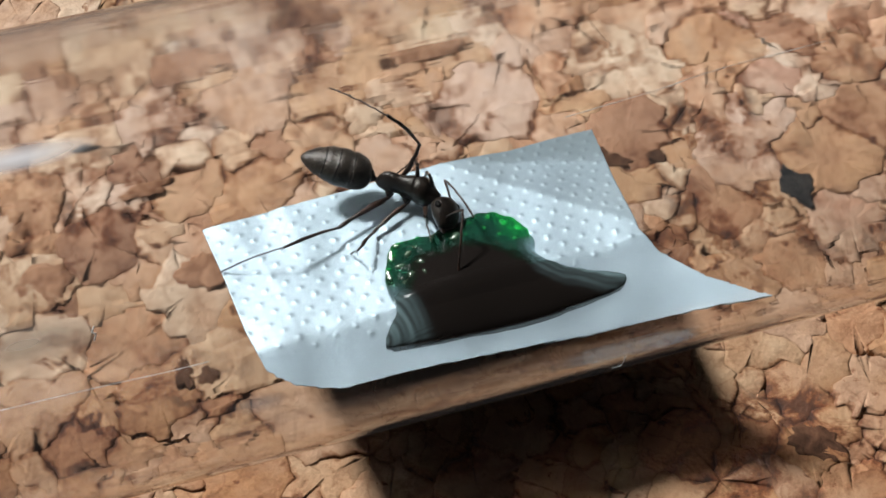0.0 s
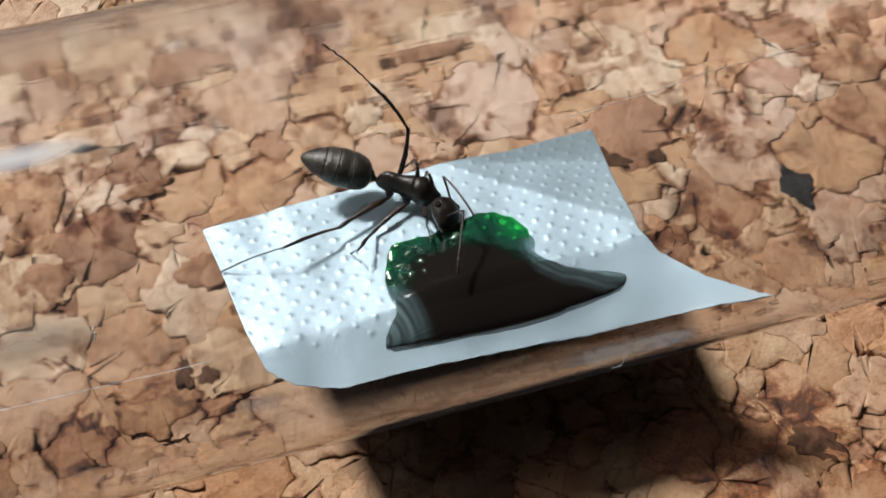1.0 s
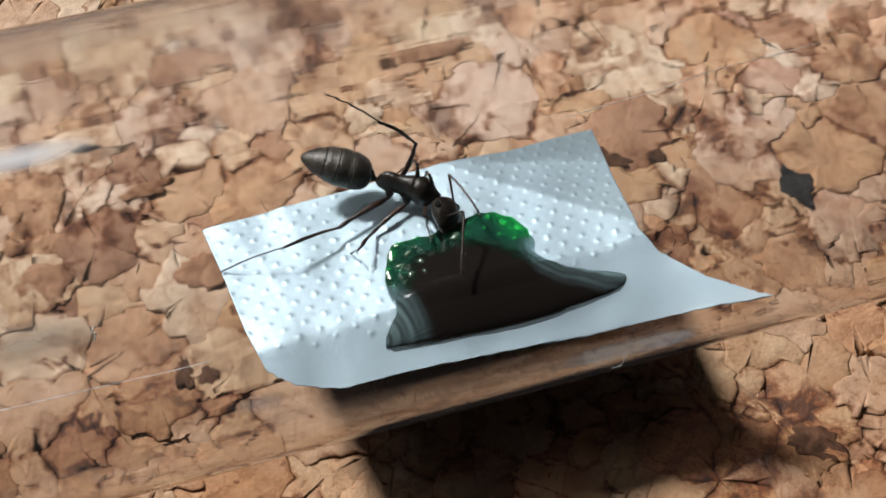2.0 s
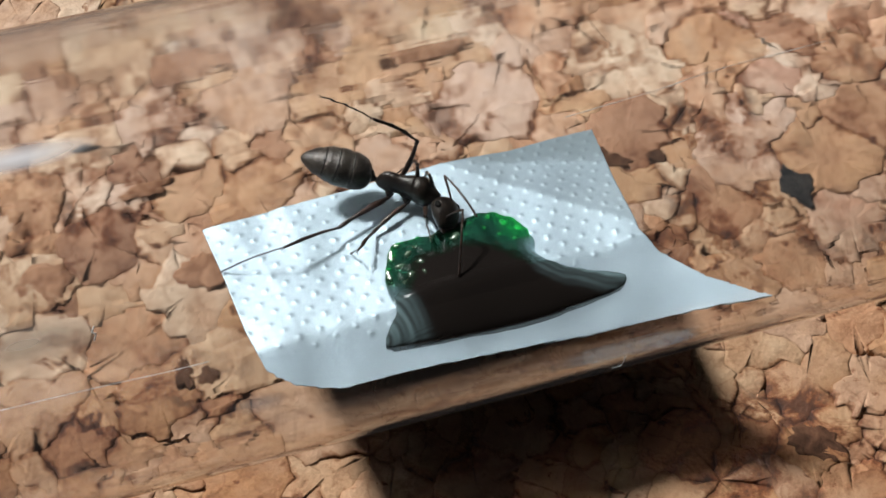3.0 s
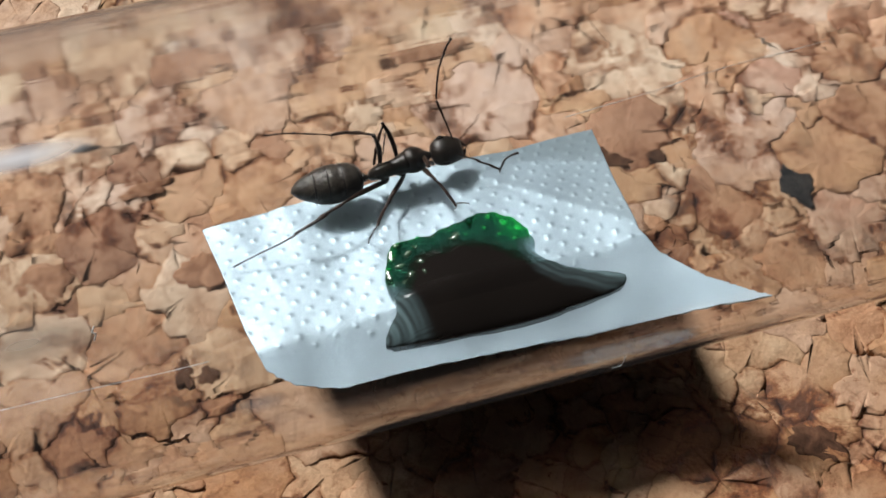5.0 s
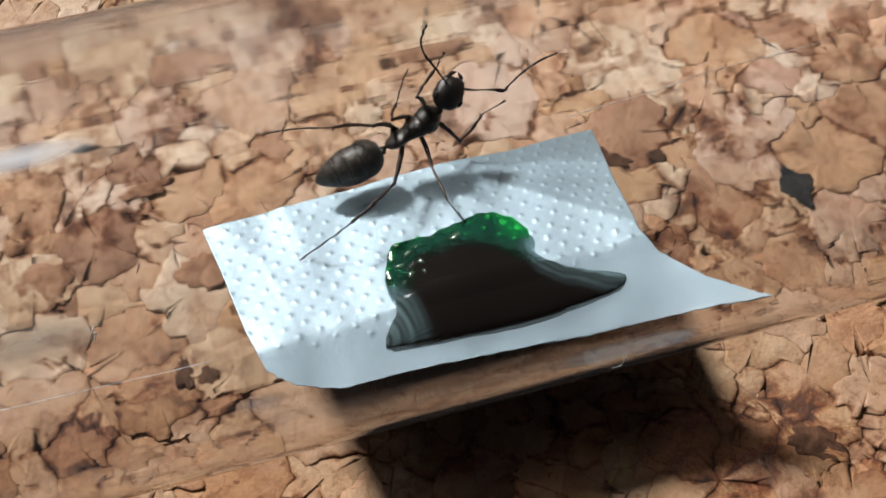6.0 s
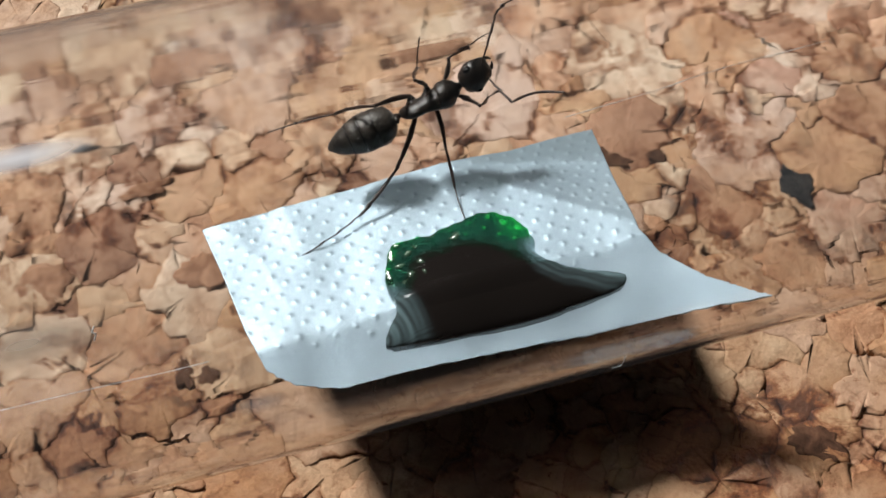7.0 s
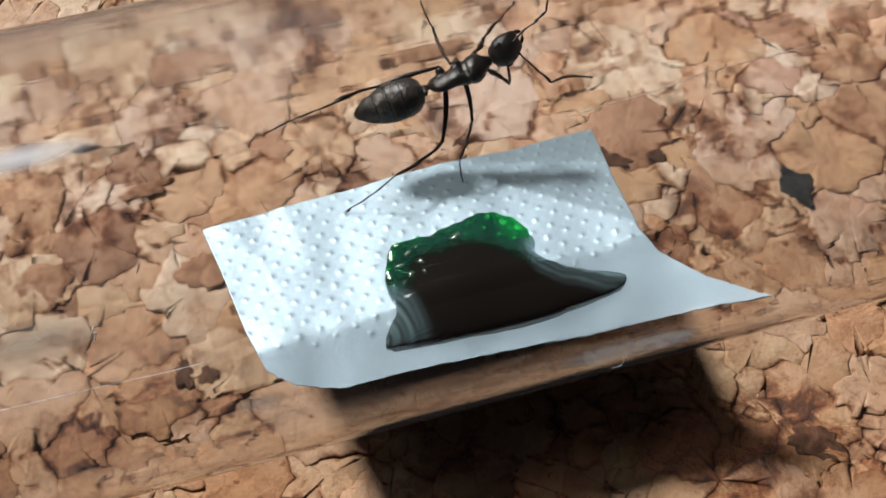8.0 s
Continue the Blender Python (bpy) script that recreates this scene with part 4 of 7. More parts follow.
    # gaster: plates that overlap backwards, pale skin between them
    gaster = part("gaster", *joined(loft([(0.13 - 1.08 * x, 0, z, w * 1.04, h * 1.04) for x, z, w, h in reversed([(0, 0.0, 0.1, 0.095), (0.04, 0.008, 0.33, 0.314), (0.12, 0.024, 0.5, 0.475), (0.28, 0.056, 0.66, 0.627), (0.5, 0.08, 0.755, 0.717), (0.78, 0.08, 0.805, 0.765), (0.86, 0.08, 0.812, 0.771), (0.88, 0.08, 0.79, 0.75), (1.1, 0.08, 0.82, 0.779), (1.3, 0.072, 0.825, 0.784), (1.46, 0.06, 0.82, 0.779), (1.48, 0.059, 0.797, 0.757), (1.75, 0.038, 0.755, 0.72), (1.98, 0.02, 0.67, 0.64), (2.0, 0.019, 0.64, 0.61), (2.22, 0.002, 0.575, 0.55), (2.44, -0.015, 0.465, 0.44), (2.46, -0.016, 0.44, 0.42), (2.62, -0.029, 0.34, 0.325), (2.75, -0.039, 0.24, 0.23), (2.84, -0.045, 0.14, 0.135), (2.90, -0.048, 0.04, 0.04)])], 28)), GASTER, ant, "dark grey-black gaster of overlapping plates")
    for x, z, w, h in ((0.87, 0.08, 0.805, 0.765), (1.47, 0.06, 0.812, 0.772), (1.99, 0.02, 0.66, 0.63)):
        part("band", *loft([(0.07 - 1.08 * x, 0, z, w * 1.04 - 0.03, h * 1.04 - 0.03), (0.075 - 1.08 * x, 0, z, w * 1.04 + 0.002, h * 1.04 + 0.002), (0.15 - 1.08 * x, 0, z, w * 1.04 + 0.004, h * 1.04 + 0.004), (0.155 - 1.08 * x, 0, z, w * 1.04 - 0.03, h * 1.04 - 0.03)], 28), BAND, gaster, "glossy black edge of a plate")

    def on_gaster(q):
        t, a = q.uniform(0.2, 2.5), q.uniform(0, 6.28)
        w = 0.84 * math.sqrt(max(0.05, 1 - ((t - 1.15) / 1.6) ** 2))
        return (0.13 - t, w * math.cos(a), 0.05 + 0.95 * w * math.sin(a)), (-1.6, math.cos(a), math.sin(a))
    part("bristles", *joined(*hairs(rnd, 90, on_gaster, 0.14)), HAIR, gaster, "sparse pale bristles")
    parts["gaster"] = gaster
    # head, from the neck to the jaws
    head = part("head", *loft([(x * 1.1, y, z, w * 1.13, h * 1.13) for x, y, z, w, h in [(0.0, 0, 0.02, 0.12, 0.12), (0.05, 0, 0.04, 0.30, 0.26), (0.16, 0, 0.06, 0.45, 0.36), (0.34, 0, 0.08, 0.56, 0.42), (0.58, 0, 0.08, 0.60, 0.44), (0.82, 0, 0.06, 0.57, 0.41), (1.02, 0, 0.03, 0.50, 0.35), (1.18, 0, 0.0, 0.45, 0.29), (1.28, 0, -0.03, 0.38, 0.21), (1.33, 0, -0.04, 0.27, 0.12)]], 24), CHITIN, ant)
    for s in (1, -1):
        part("eye", *ellipsoid((0.52, 0.57 * s, 0.27), (0.19, 0.11, 0.15)), EYE_MAT, head, "small glossy black eye")
        part("mandible", *swept([(1.32, 0.27 * s, -0.08), (1.50, 0.27 * s, -0.11), (1.62, 0.16 * s, -0.13), (1.69, 0.03 * s, -0.13)], [0.10, 0.10, 0.075, 0.02], 8), LIMB, head)
        part("palp", *swept([(1.1, 0.12 * s, -0.22), (1.2, 0.2 * s, -0.36), (1.12, 0.24 * s, -0.5)], [0.03, 0.025, 0.01], 6), LIMB, head)
    parts["head"] = head
    for side, s in (("L", 1), ("R", -1)):
        for kind in "FMH":
            x, y, z = HIPS[kind]
            rx, ry, rz = ROOTS[kind]
            part("coxa", *swept([(rx, ry * s, rz), ((rx + x) / 2, (ry + y) / 2 * s, (rz + z) / 2), (x, y * s, z)], [0.17, 0.20, 0.10], 10), CHITIN, ant)
            big = {"F": 0.9, "M": 0.9, "H": 1.0}[kind]
            for piece, length, r in zip(("femur", "tibia", "tarsus"), LENGTHS[kind], (0.122, 0.080, 0.038)):
                parts[side + kind, piece] = limb_piece(piece, length, r * big, ant, rnd, spur=piece == "tibia")
        parts[side + "A", "scape"] = feeler_piece("scape", 1.9, ant, rnd)
        parts[side + "A", "funiculus"] = feeler_piece("funiculus", 2.7, ant, rnd)
    return ant, parts


ANT, ANT_PARTS = build_ant()


def key(t, x, y, z, rx, ry, rz):
    """A row for walk(): seconds, millimetres, degrees."""
    return t, pose(x * MM, y * MM, z * MM, rx, ry, rz)


def motions():
    """What moves: the ant over foil and glass, and its head, gaster, feelers and legs on it."""
    walk(ANT, [
        key(0, -1.51, 1.08, 3.13, -6.4, 2, -18.5),
        key(0.8, -1.51, 1.08, 3.13, -6.4, 2, -18.5),
        key(0.9, -1.51, 1.08, 3.13, -6.4, 2, -18.5),
        key(1, -1.51, 1.08, 3.13, -6.4, 2, -18.5),
        key(1.2, -1.51, 1.08, 3.13, -6.4, 2, -18.5),
        key(1.4, -1.51, 1.08, 3.13, -6.4, 2, -18.5),
        key(1.7, -1.51, 1.08, 3.13, -6.4, 2, -18.5),
        key(2.8, -1.51, 1.08, 3.13, -6.4, 2, -18.5),
        key(3, -1.51, 1.08, 3.13, -6.4, 2, -18.5),
        key(3.3, -1.51, 1.08, 3.13, -6.4, 2, -18.5),
        key(3.5, -1.65, 1.18, 3.1, -6.6, 2.6, -14.8),
        key(3.8, -1.69, 1.36, 3.2, -6.4, 0.8, -11.9),
        key(3.9, -1.78, 1.5, 3.18, -1.8, 1.9, -6.2),
        key(4, -1.8, 1.54, 3.19, -0.3, -0.4, -2.1),
        key(4.1, -1.9, 1.77, 3.13, 6.5, 0.3, 11.5),
        key(4.2, -1.98, 1.91, 3.12, 12.9, 1.4, 19.9),
        key(4.5, -2.03, 1.92, 3.14, 14.9, 0.4, 20.6),
        key(4.7, -2.03, 1.92, 3.14, 14.5, 0.4, 20.3),
        key(5.25, -1.67, 2.48, 3.48, 40.4, -6.6, 24.1),
        key(5.8, -1.33, 2.97, 3.9, 47.8, -12.8, 28.5),
        key(6, -1.28, 3.36, 4.38, 51.8, -17.6, 30.4),
        key(6.2, -1.02, 3.6, 4.48, 54.8, -13.7, 24),
        key(6.3, -0.94, 3.67, 4.56, 55.6, -13.2, 23.6),
        key(6.5, -0.79, 3.92, 4.87, 58.8, -12, 22),
        key(6.8, -0.66, 4.07, 5.04, 60.3, -13.6, 22.6),
        key(7, -0.56, 4.19, 5.21, 61.8, -14.3, 22.5),
        key(7.2, -0.3, 4.4, 5.46, 64.1, -15.5, 22.3),
        key(7.3, -0.25, 4.47, 5.58, 64.9, -17.2, 22.9),
        key(7.4, -0.06, 4.54, 5.64, 65.4, -17.4, 22.9),
        key(7.5, 0.17, 4.63, 5.7, 65.9, -18.4, 23),
        key(7.8, 0.59, 4.9, 6.02, 69.3, -13.3, 20.2),
        key(8, 0.67, 4.94, 6.07, 69.8, -13.6, 19.7),
    ])
    walk(ANT_PARTS["head"], [
        key(0, 1.46, 0, 0, -37.1, 13.9, -56.6),
        key(0.8, 1.46, 0, 0, -37.1, 13.9, -56.6),
        key(0.9, 1.46, 0, 0, -37.1, 13.9, -56.6),
        key(1, 1.46, 0, 0, -37.1, 13.9, -56.6),
        key(1.2, 1.46, 0, 0, -37.1, 13.9, -56.6),
        key(1.4, 1.46, 0, 0, -37.1, 13.9, -56.6),
        key(1.7, 1.46, 0, 0, -37.1, 13.9, -56.6),
        key(2.8, 1.46, 0, 0, -37.1, 13.9, -56.6),
        key(3, 1.46, 0, 0, -37.1, 13.9, -56.6),
        key(3.3, 1.46, 0, 0, -37.1, 13.9, -56.6),
        key(3.5, 1.46, 0, 0, -37.4, 10.7, -56),
        key(3.8, 1.46, 0, 0, -36.4, 16.6, -55.7),
        key(3.9, 1.46, 0, 0, -36.5, 11.2, -54.1),
        key(4, 1.46, 0, 0, -26.4, 11.7, -34.7),
        key(4.1, 1.46, 0, 0, 0, 7, -47.8),
        key(4.2, 1.46, 0, 0, 0, -9.3, -49.3),
        key(4.5, 1.46, 0, 0, 0, -5.1, -41),
        key(4.7, 1.46, 0, 0, 0, 2.1, -22.9),
        key(5.25, 1.46, 0, 0, 0, 9.5, 7.7),
        key(5.8, 1.46, 0, 0, 0, 1.3, 38.7),
        key(6, 1.46, 0, 0, 0, -1.1, 32.8),
        key(6.2, 1.46, 0, 0, 0, 1.8, 30.9),
        key(6.3, 1.46, 0, 0, 0, 4.9, 15.8),
        key(6.5, 1.46, 0, 0, 0, 6.9, 5.3),
        key(6.8, 1.46, 0, 0, 0, 8.4, -4.3),
        key(7, 1.46, 0, 0, 0, 7.4, 8.7),
        key(7.2, 1.46, 0, 0, 0, 2.5, 24.3),
        key(7.3, 1.46, 0, 0, 0, 2.9, 19.8),
        key(7.4, 1.46, 0, 0, 0, 3.1, 18.6),
        key(7.5, 1.46, 0, 0, 0, 4.9, 14.4),
        key(7.8, 1.46, 0, 0, 0, 6.2, 7.4),
        key(8, 1.46, 0, 0, 0, 6.9, 11.6),
    ])
    walk(ANT_PARTS["gaster"], [
        key(0, -1.78, 0, 0.02, 0, 17.1, 13.4),
        key(0.8, -1.78, 0, 0.02, 0, 17, 13.5),
        key(0.9, -1.78, 0, 0.02, 0, 16.9, 13.5),
        key(1, -1.78, 0, 0.02, 0, 16.9, 13.5),
        key(1.2, -1.78, 0, 0.02, 0, 16.9, 13.5),
        key(1.4, -1.78, 0, 0.02, 0, 16.9, 13.5),
        key(1.7, -1.78, 0, 0.02, 0, 16.9, 13.5),
        key(2.8, -1.78, 0, 0.02, 0, 16.9, 13.5),
        key(3, -1.78, 0, 0.02, 0, 16.9, 13.5),
        key(3.3, -1.78, 0, 0.02, 0, 16.9, 13.5),
        key(3.5, -1.78, 0, 0.02, 0, 15.2, 12.1),
        key(3.8, -1.78, 0, 0.02, 0, 12.7, 13.9),
        key(3.9, -1.78, 0, 0.02, 0, 9.8, 9.8),
        key(4, -1.78, 0, 0.02, 0, 9.1, 7.7),
        key(4.1, -1.78, 0, 0.02, 0, 9, -5.1),
        key(4.2, -1.78, 0, 0.02, 0, 6, -10.8),
        key(4.5, -1.78, 0, 0.02, 0, 6.5, -9.9),
        key(4.7, -1.78, 0, 0.02, 0, 6.5, -9.6),
        key(5.25, -1.78, 0, 0.02, 0, 2.5, -7.8),
        key(5.8, -1.78, 0, 0.02, 0, -2.7, -8),
        key(6, -1.78, 0, 0.02, 0, -1.7, -8.7),
        key(6.2, -1.78, 0, 0.02, 0, 2, -1.4),
        key(6.3, -1.78, 0, 0.02, 0, 1.4, -1.8),
        key(6.5, -1.78, 0, 0.02, 0, 1, -0.5),
        key(6.8, -1.78, 0, 0.02, 0, 0.9, -3.9),
        key(7, -1.78, 0, 0.02, 0, 1.2, -1.9),
        key(7.2, -1.78, 0, 0.02, 0, 1.2, -6.6),
        key(7.3, -1.78, 0, 0.02, 0, 1.2, -7.4),
        key(7.4, -1.78, 0, 0.02, 0, 0.9, -7.8),
        key(7.5, -1.78, 0, 0.02, 0, 1.2, -10.2),
        key(7.8, -1.78, 0, 0.02, 0, 0, -5.1),
        key(8, -1.78, 0, 0.02, 0, 1.2, -4),
    ])
    walk(ANT_PARTS["LF", "femur"], [
        key(0, 0.95, 0.4, -0.4, -88, -73.9, -92.1),
        key(0.8, 0.95, 0.4, -0.4, -88, -73.9, -92.1),
        key(0.9, 0.95, 0.4, -0.4, -88, -73.9, -92.1),
        key(1, 0.95, 0.4, -0.4, -88, -73.9, -92.1),
        key(1.2, 0.95, 0.4, -0.4, -88, -73.9, -92.1),
        key(1.4, 0.95, 0.4, -0.4, -88, -73.9, -92.1),
        key(1.7, 0.95, 0.4, -0.4, -88, -73.9, -92.1),
        key(2.8, 0.95, 0.4, -0.4, -88, -73.9, -92.1),
        key(3, 0.95, 0.4, -0.4, -88, -73.9, -92.1),
        key(3.3, 0.95, 0.4, -0.4, -88, -73.9, -92.1),
        key(3.5, 0.95, 0.4, -0.4, -101.1, -70.6, -78.3),
        key(3.8, 0.95, 0.4, -0.4, -104.5, -61.7, -74.2),
        key(3.9, 0.95, 0.4, -0.4, -91.6, -66.2, -88.3),
        key(4, 0.95, 0.4, -0.4, -107.7, -61.5, -70.2),
        key(4.1, 0.95, 0.4, -0.4, -97.1, -53.8, -83.1),
        key(4.2, 0.95, 0.4, -0.4, -86.9, -51.7, -96.1),
        key(4.5, 0.95, 0.4, -0.4, -92.8, -52.4, -88.7),
        key(4.7, 0.95, 0.4, -0.4, -98, -35.3, -79.7),
        key(5.25, 0.95, 0.4, -0.4, 15.9, -82.6, 170.2),
        key(5.8, 0.95, 0.4, -0.4, 82.4, -47, 99.9),
        key(6, 0.95, 0.4, -0.4, 83, -56.5, 99.3),
        key(6.2, 0.95, 0.4, -0.4, 82.5, -62.1, 100),
        key(6.3, 0.95, 0.4, -0.4, 77.8, -64.5, 105.1),
        key(6.5, 0.95, 0.4, -0.4, 101.5, -38.9, 70),
        key(6.8, 0.95, 0.4, -0.4, 100.9, -42.5, 70.8),
        key(7, 0.95, 0.4, -0.4, 100, -41.9, 72.2),
        key(7.2, 0.95, 0.4, -0.4, 95.2, -44.4, 79.1),
        key(7.3, 0.95, 0.4, -0.4, 96.6, -47.9, 77.2),
        key(7.4, 0.95, 0.4, -0.4, 93, -47.9, 82),
        key(7.5, 0.95, 0.4, -0.4, 89.1, -48.4, 87.2),
        key(7.8, 0.95, 0.4, -0.4, 100.3, -46.5, 72),
        key(8, 0.95, 0.4, -0.4, 101.3, -45.2, 70.6),
    ])
    walk(ANT_PARTS["LF", "tibia"], [
        key(0, 0.93, -0.13, 1.43, 0, 49.1, 113.9),
        key(0.8, 0.93, -0.13, 1.43, 0, 49.1, 113.9),
        key(0.9, 0.93, -0.13, 1.43, 0, 49.1, 113.9),
        key(1, 0.93, -0.13, 1.43, 0, 49.1, 113.9),
        key(1.2, 0.93, -0.13, 1.43, 0, 49.1, 113.9),
        key(1.4, 0.93, -0.13, 1.43, 0, 49.1, 113.9),
        key(1.7, 0.93, -0.13, 1.43, 0, 49.1, 113.9),
        key(2.8, 0.93, -0.13, 1.43, 0, 49.1, 113.9),
        key(3, 0.93, -0.13, 1.43, 0, 49.1, 113.9),
        key(3.3, 0.93, -0.13, 1.43, 0, 49.1, 113.9),
        key(3.5, 1.08, -0.22, 1.39, -2.7, 47.7, 110.4),
        key(3.8, 1.2, -0.47, 1.27, -2.8, 47.4, 110.3),
        key(3.9, 0.97, -0.37, 1.34, -8.5, 50.9, 102.5),
        key(4, 1.26, -0.45, 1.27, -124, 71.1, -24.9),
        key(4.1, 1.09, -0.71, 1.13, -152.2, 60.8, -55.1),
        key(4.2, 0.82, -0.77, 1.09, -150.9, 24.1, -59.8),
        key(4.5, 0.98, -0.76, 1.11, -154.9, 24.1, -69.1),
        key(4.7, 1.23, -1.12, 0.7, -46.1, 70.4, 39.2),
        key(5.25, 0.71, 0.44, 1.48, -82.3, 60.5, -1.8),
        key(5.8, 0.73, 1.68, 0.99, -76.1, 20.7, 18.2),
        key(6, 0.78, 1.43, 1.19, -78.3, 25.2, 13),
        key(6.2, 0.8, 1.28, 1.28, -67.6, 62.4, 27.8),
        key(6.3, 0.74, 1.19, 1.32, -61, 44.8, 37.8),
        key(6.5, 1.46, 1.79, 0.79, -73.8, 23.9, 9.8),
        key(6.8, 1.41, 1.72, 0.88, -81.4, 33.2, -4.3),
        key(7, 1.38, 1.75, 0.87, -92.1, 42.2, -20.1),
        key(7.2, 1.21, 1.73, 0.93, -90.5, 40, -17.6),
        key(7.3, 1.23, 1.64, 1.01, -92.9, 40.7, -21.3),
        key(7.4, 1.13, 1.66, 1.01, -94.2, 44.8, -23.2),
        key(7.5, 1.01, 1.66, 1.02, -99.5, 47.2, -30.4),
        key(7.8, 1.35, 1.64, 0.98, -79.3, 42, -0.6),
        key(8, 1.4, 1.66, 0.95, -84.1, 47.7, -7.2),
    ])
    walk(ANT_PARTS["LF", "tarsus"], [
        key(0, 0.53, 0.77, 0.29, 0, 58, 109.9),
        key(0.8, 0.53, 0.77, 0.29, 0, 58, 109.9),
        key(0.9, 0.53, 0.77, 0.29, 0, 58, 109.9),
        key(1, 0.53, 0.77, 0.29, 0, 58, 109.9),
        key(1.2, 0.53, 0.77, 0.29, 0, 58, 109.9),
        key(1.4, 0.53, 0.77, 0.29, 0, 58, 109.9),
        key(1.7, 0.53, 0.77, 0.29, 0, 58, 109.9),
        key(2.8, 0.53, 0.77, 0.29, 0, 58, 109.9),
        key(3, 0.53, 0.77, 0.29, 0, 58, 109.9),
        key(3.3, 0.53, 0.77, 0.29, 0, 58, 109.9),
        key(3.5, 0.73, 0.73, 0.28, -3, 56, 106.4),
        key(3.8, 0.84, 0.48, 0.17, -3.8, 56.7, 105.4),
        key(3.9, 0.77, 0.56, 0.17, -5.7, 50.4, 103.2),
        key(4, 1.7, -0.66, -0.15, -34.6, 55.9, 64.8),
        key(4.1, 1.5, -1.32, -0.18, -56.7, 43.7, 34.8),
        key(4.2, 1.51, -1.96, 0.48, -53.9, 56.3, 39.2),
        key(4.5, 1.47, -2.04, 0.49, -57.1, 54.8, 35.3),
        key(4.7, 1.62, -0.81, -0.71, 9.2, -33.4, -90.2),
        key(5.25, 1.44, 0.42, 0.18, -41.6, 35.3, 9.3),
        key(5.8, 2.06, 2.11, 0.46, -28.8, 30.4, 30),
        key(6, 2.1, 1.74, 0.55, -43.8, 52.9, 8),
        key(6.2, 1.41, 1.6, -0.05, -37.6, 39.4, 17.3),
        key(6.3, 1.58, 1.84, 0.26, -53.4, 62.7, -0.2),
        key(6.5, 2.81, 2.02, 0.19, -51.4, 18.4, 16.5),
        key(6.8, 2.66, 1.63, 0.06, -55.4, 23.7, 4.8),
        key(7, 2.43, 1.36, -0.14, -59, 27.3, -3.8),
        key(7.2, 2.3, 1.38, -0.03, -65.2, 35.7, -15.1),
        key(7.3, 2.29, 1.23, 0.03, -67.4, 39.3, -18.5),
        key(7.4, 2.11, 1.24, -0.05, -69.4, 38.3, -21.8),
        key(7.5, 1.89, 1.14, -0.08, -69.8, 39.8, -22.4),
        key(7.8, 2.47, 1.63, -0.02, -61, 50.4, -10.6),
        key(8, 2.4, 1.54, -0.16, -56.6, 43, -4.2),
    ])
    walk(ANT_PARTS["LM", "femur"], [
        key(0, 0.12, 0.42, -0.48, -127.8, -82.5, -52),
        key(0.8, 0.12, 0.42, -0.48, -127.8, -82.5, -52),
        key(0.9, 0.12, 0.42, -0.48, -127.8, -82.5, -52),
        key(1, 0.12, 0.42, -0.48, -127.8, -82.5, -52),
        key(1.2, 0.12, 0.42, -0.48, -127.8, -82.5, -52),
        key(1.4, 0.12, 0.42, -0.48, -127.8, -82.5, -52),
        key(1.7, 0.12, 0.42, -0.48, -127.8, -82.5, -52),
        key(2.8, 0.12, 0.42, -0.48, -127.8, -82.5, -52),
        key(3, 0.12, 0.42, -0.48, -127.8, -82.5, -52),
        key(3.3, 0.12, 0.42, -0.48, -127.8, -82.5, -52),
        key(3.5, 0.12, 0.42, -0.48, -141.1, -77.9, -38.4),
        key(3.8, 0.12, 0.42, -0.48, 11.8, -82.1, 169.7),
        key(3.9, 0.12, 0.42, -0.48, 39.2, -78.3, 142),
        key(4, 0.12, 0.42, -0.48, 76.2, -21.6, 106),
        key(4.1, 0.12, 0.42, -0.48, 76.6, -24, 105),
        key(4.2, 0.12, 0.42, -0.48, 79.2, -22.5, 98),
        key(4.5, 0.12, 0.42, -0.48, 80.3, -21.6, 95.1),
        key(4.7, 0.12, 0.42, -0.48, 82.4, -22.8, 89.5),
        key(5.25, 0.12, 0.42, -0.48, 55.4, -54.9, 122.8),
        key(5.8, 0.12, 0.42, -0.48, 45.1, -49, 135.9),
        key(6, 0.12, 0.42, -0.48, 49.4, -57.1, 130.8),
        key(6.2, 0.12, 0.42, -0.48, 71.6, -47.8, 101),
        key(6.3, 0.12, 0.42, -0.48, 59.3, -53.6, 116.2),
        key(6.5, 0.12, 0.42, -0.48, 68.5, -51.1, 104.3),
        key(6.8, 0.12, 0.42, -0.48, 65.9, -51.3, 107.5),
        key(7, 0.12, 0.42, -0.48, 66.5, -50.1, 106.8),
        key(7.2, 0.12, 0.42, -0.48, 69.1, -47.9, 103.3),
        key(7.3, 0.12, 0.42, -0.48, 67.2, -53.3, 105.8),
        key(7.4, 0.12, 0.42, -0.48, 66.6, -54.1, 106.5),
        key(7.5, 0.12, 0.42, -0.48, 65.2, -56.4, 108.3),
        key(7.8, 0.12, 0.42, -0.48, 63.6, -61.2, 110.2),
        key(8, 0.12, 0.42, -0.48, 63, -59.1, 110.9),
    ])
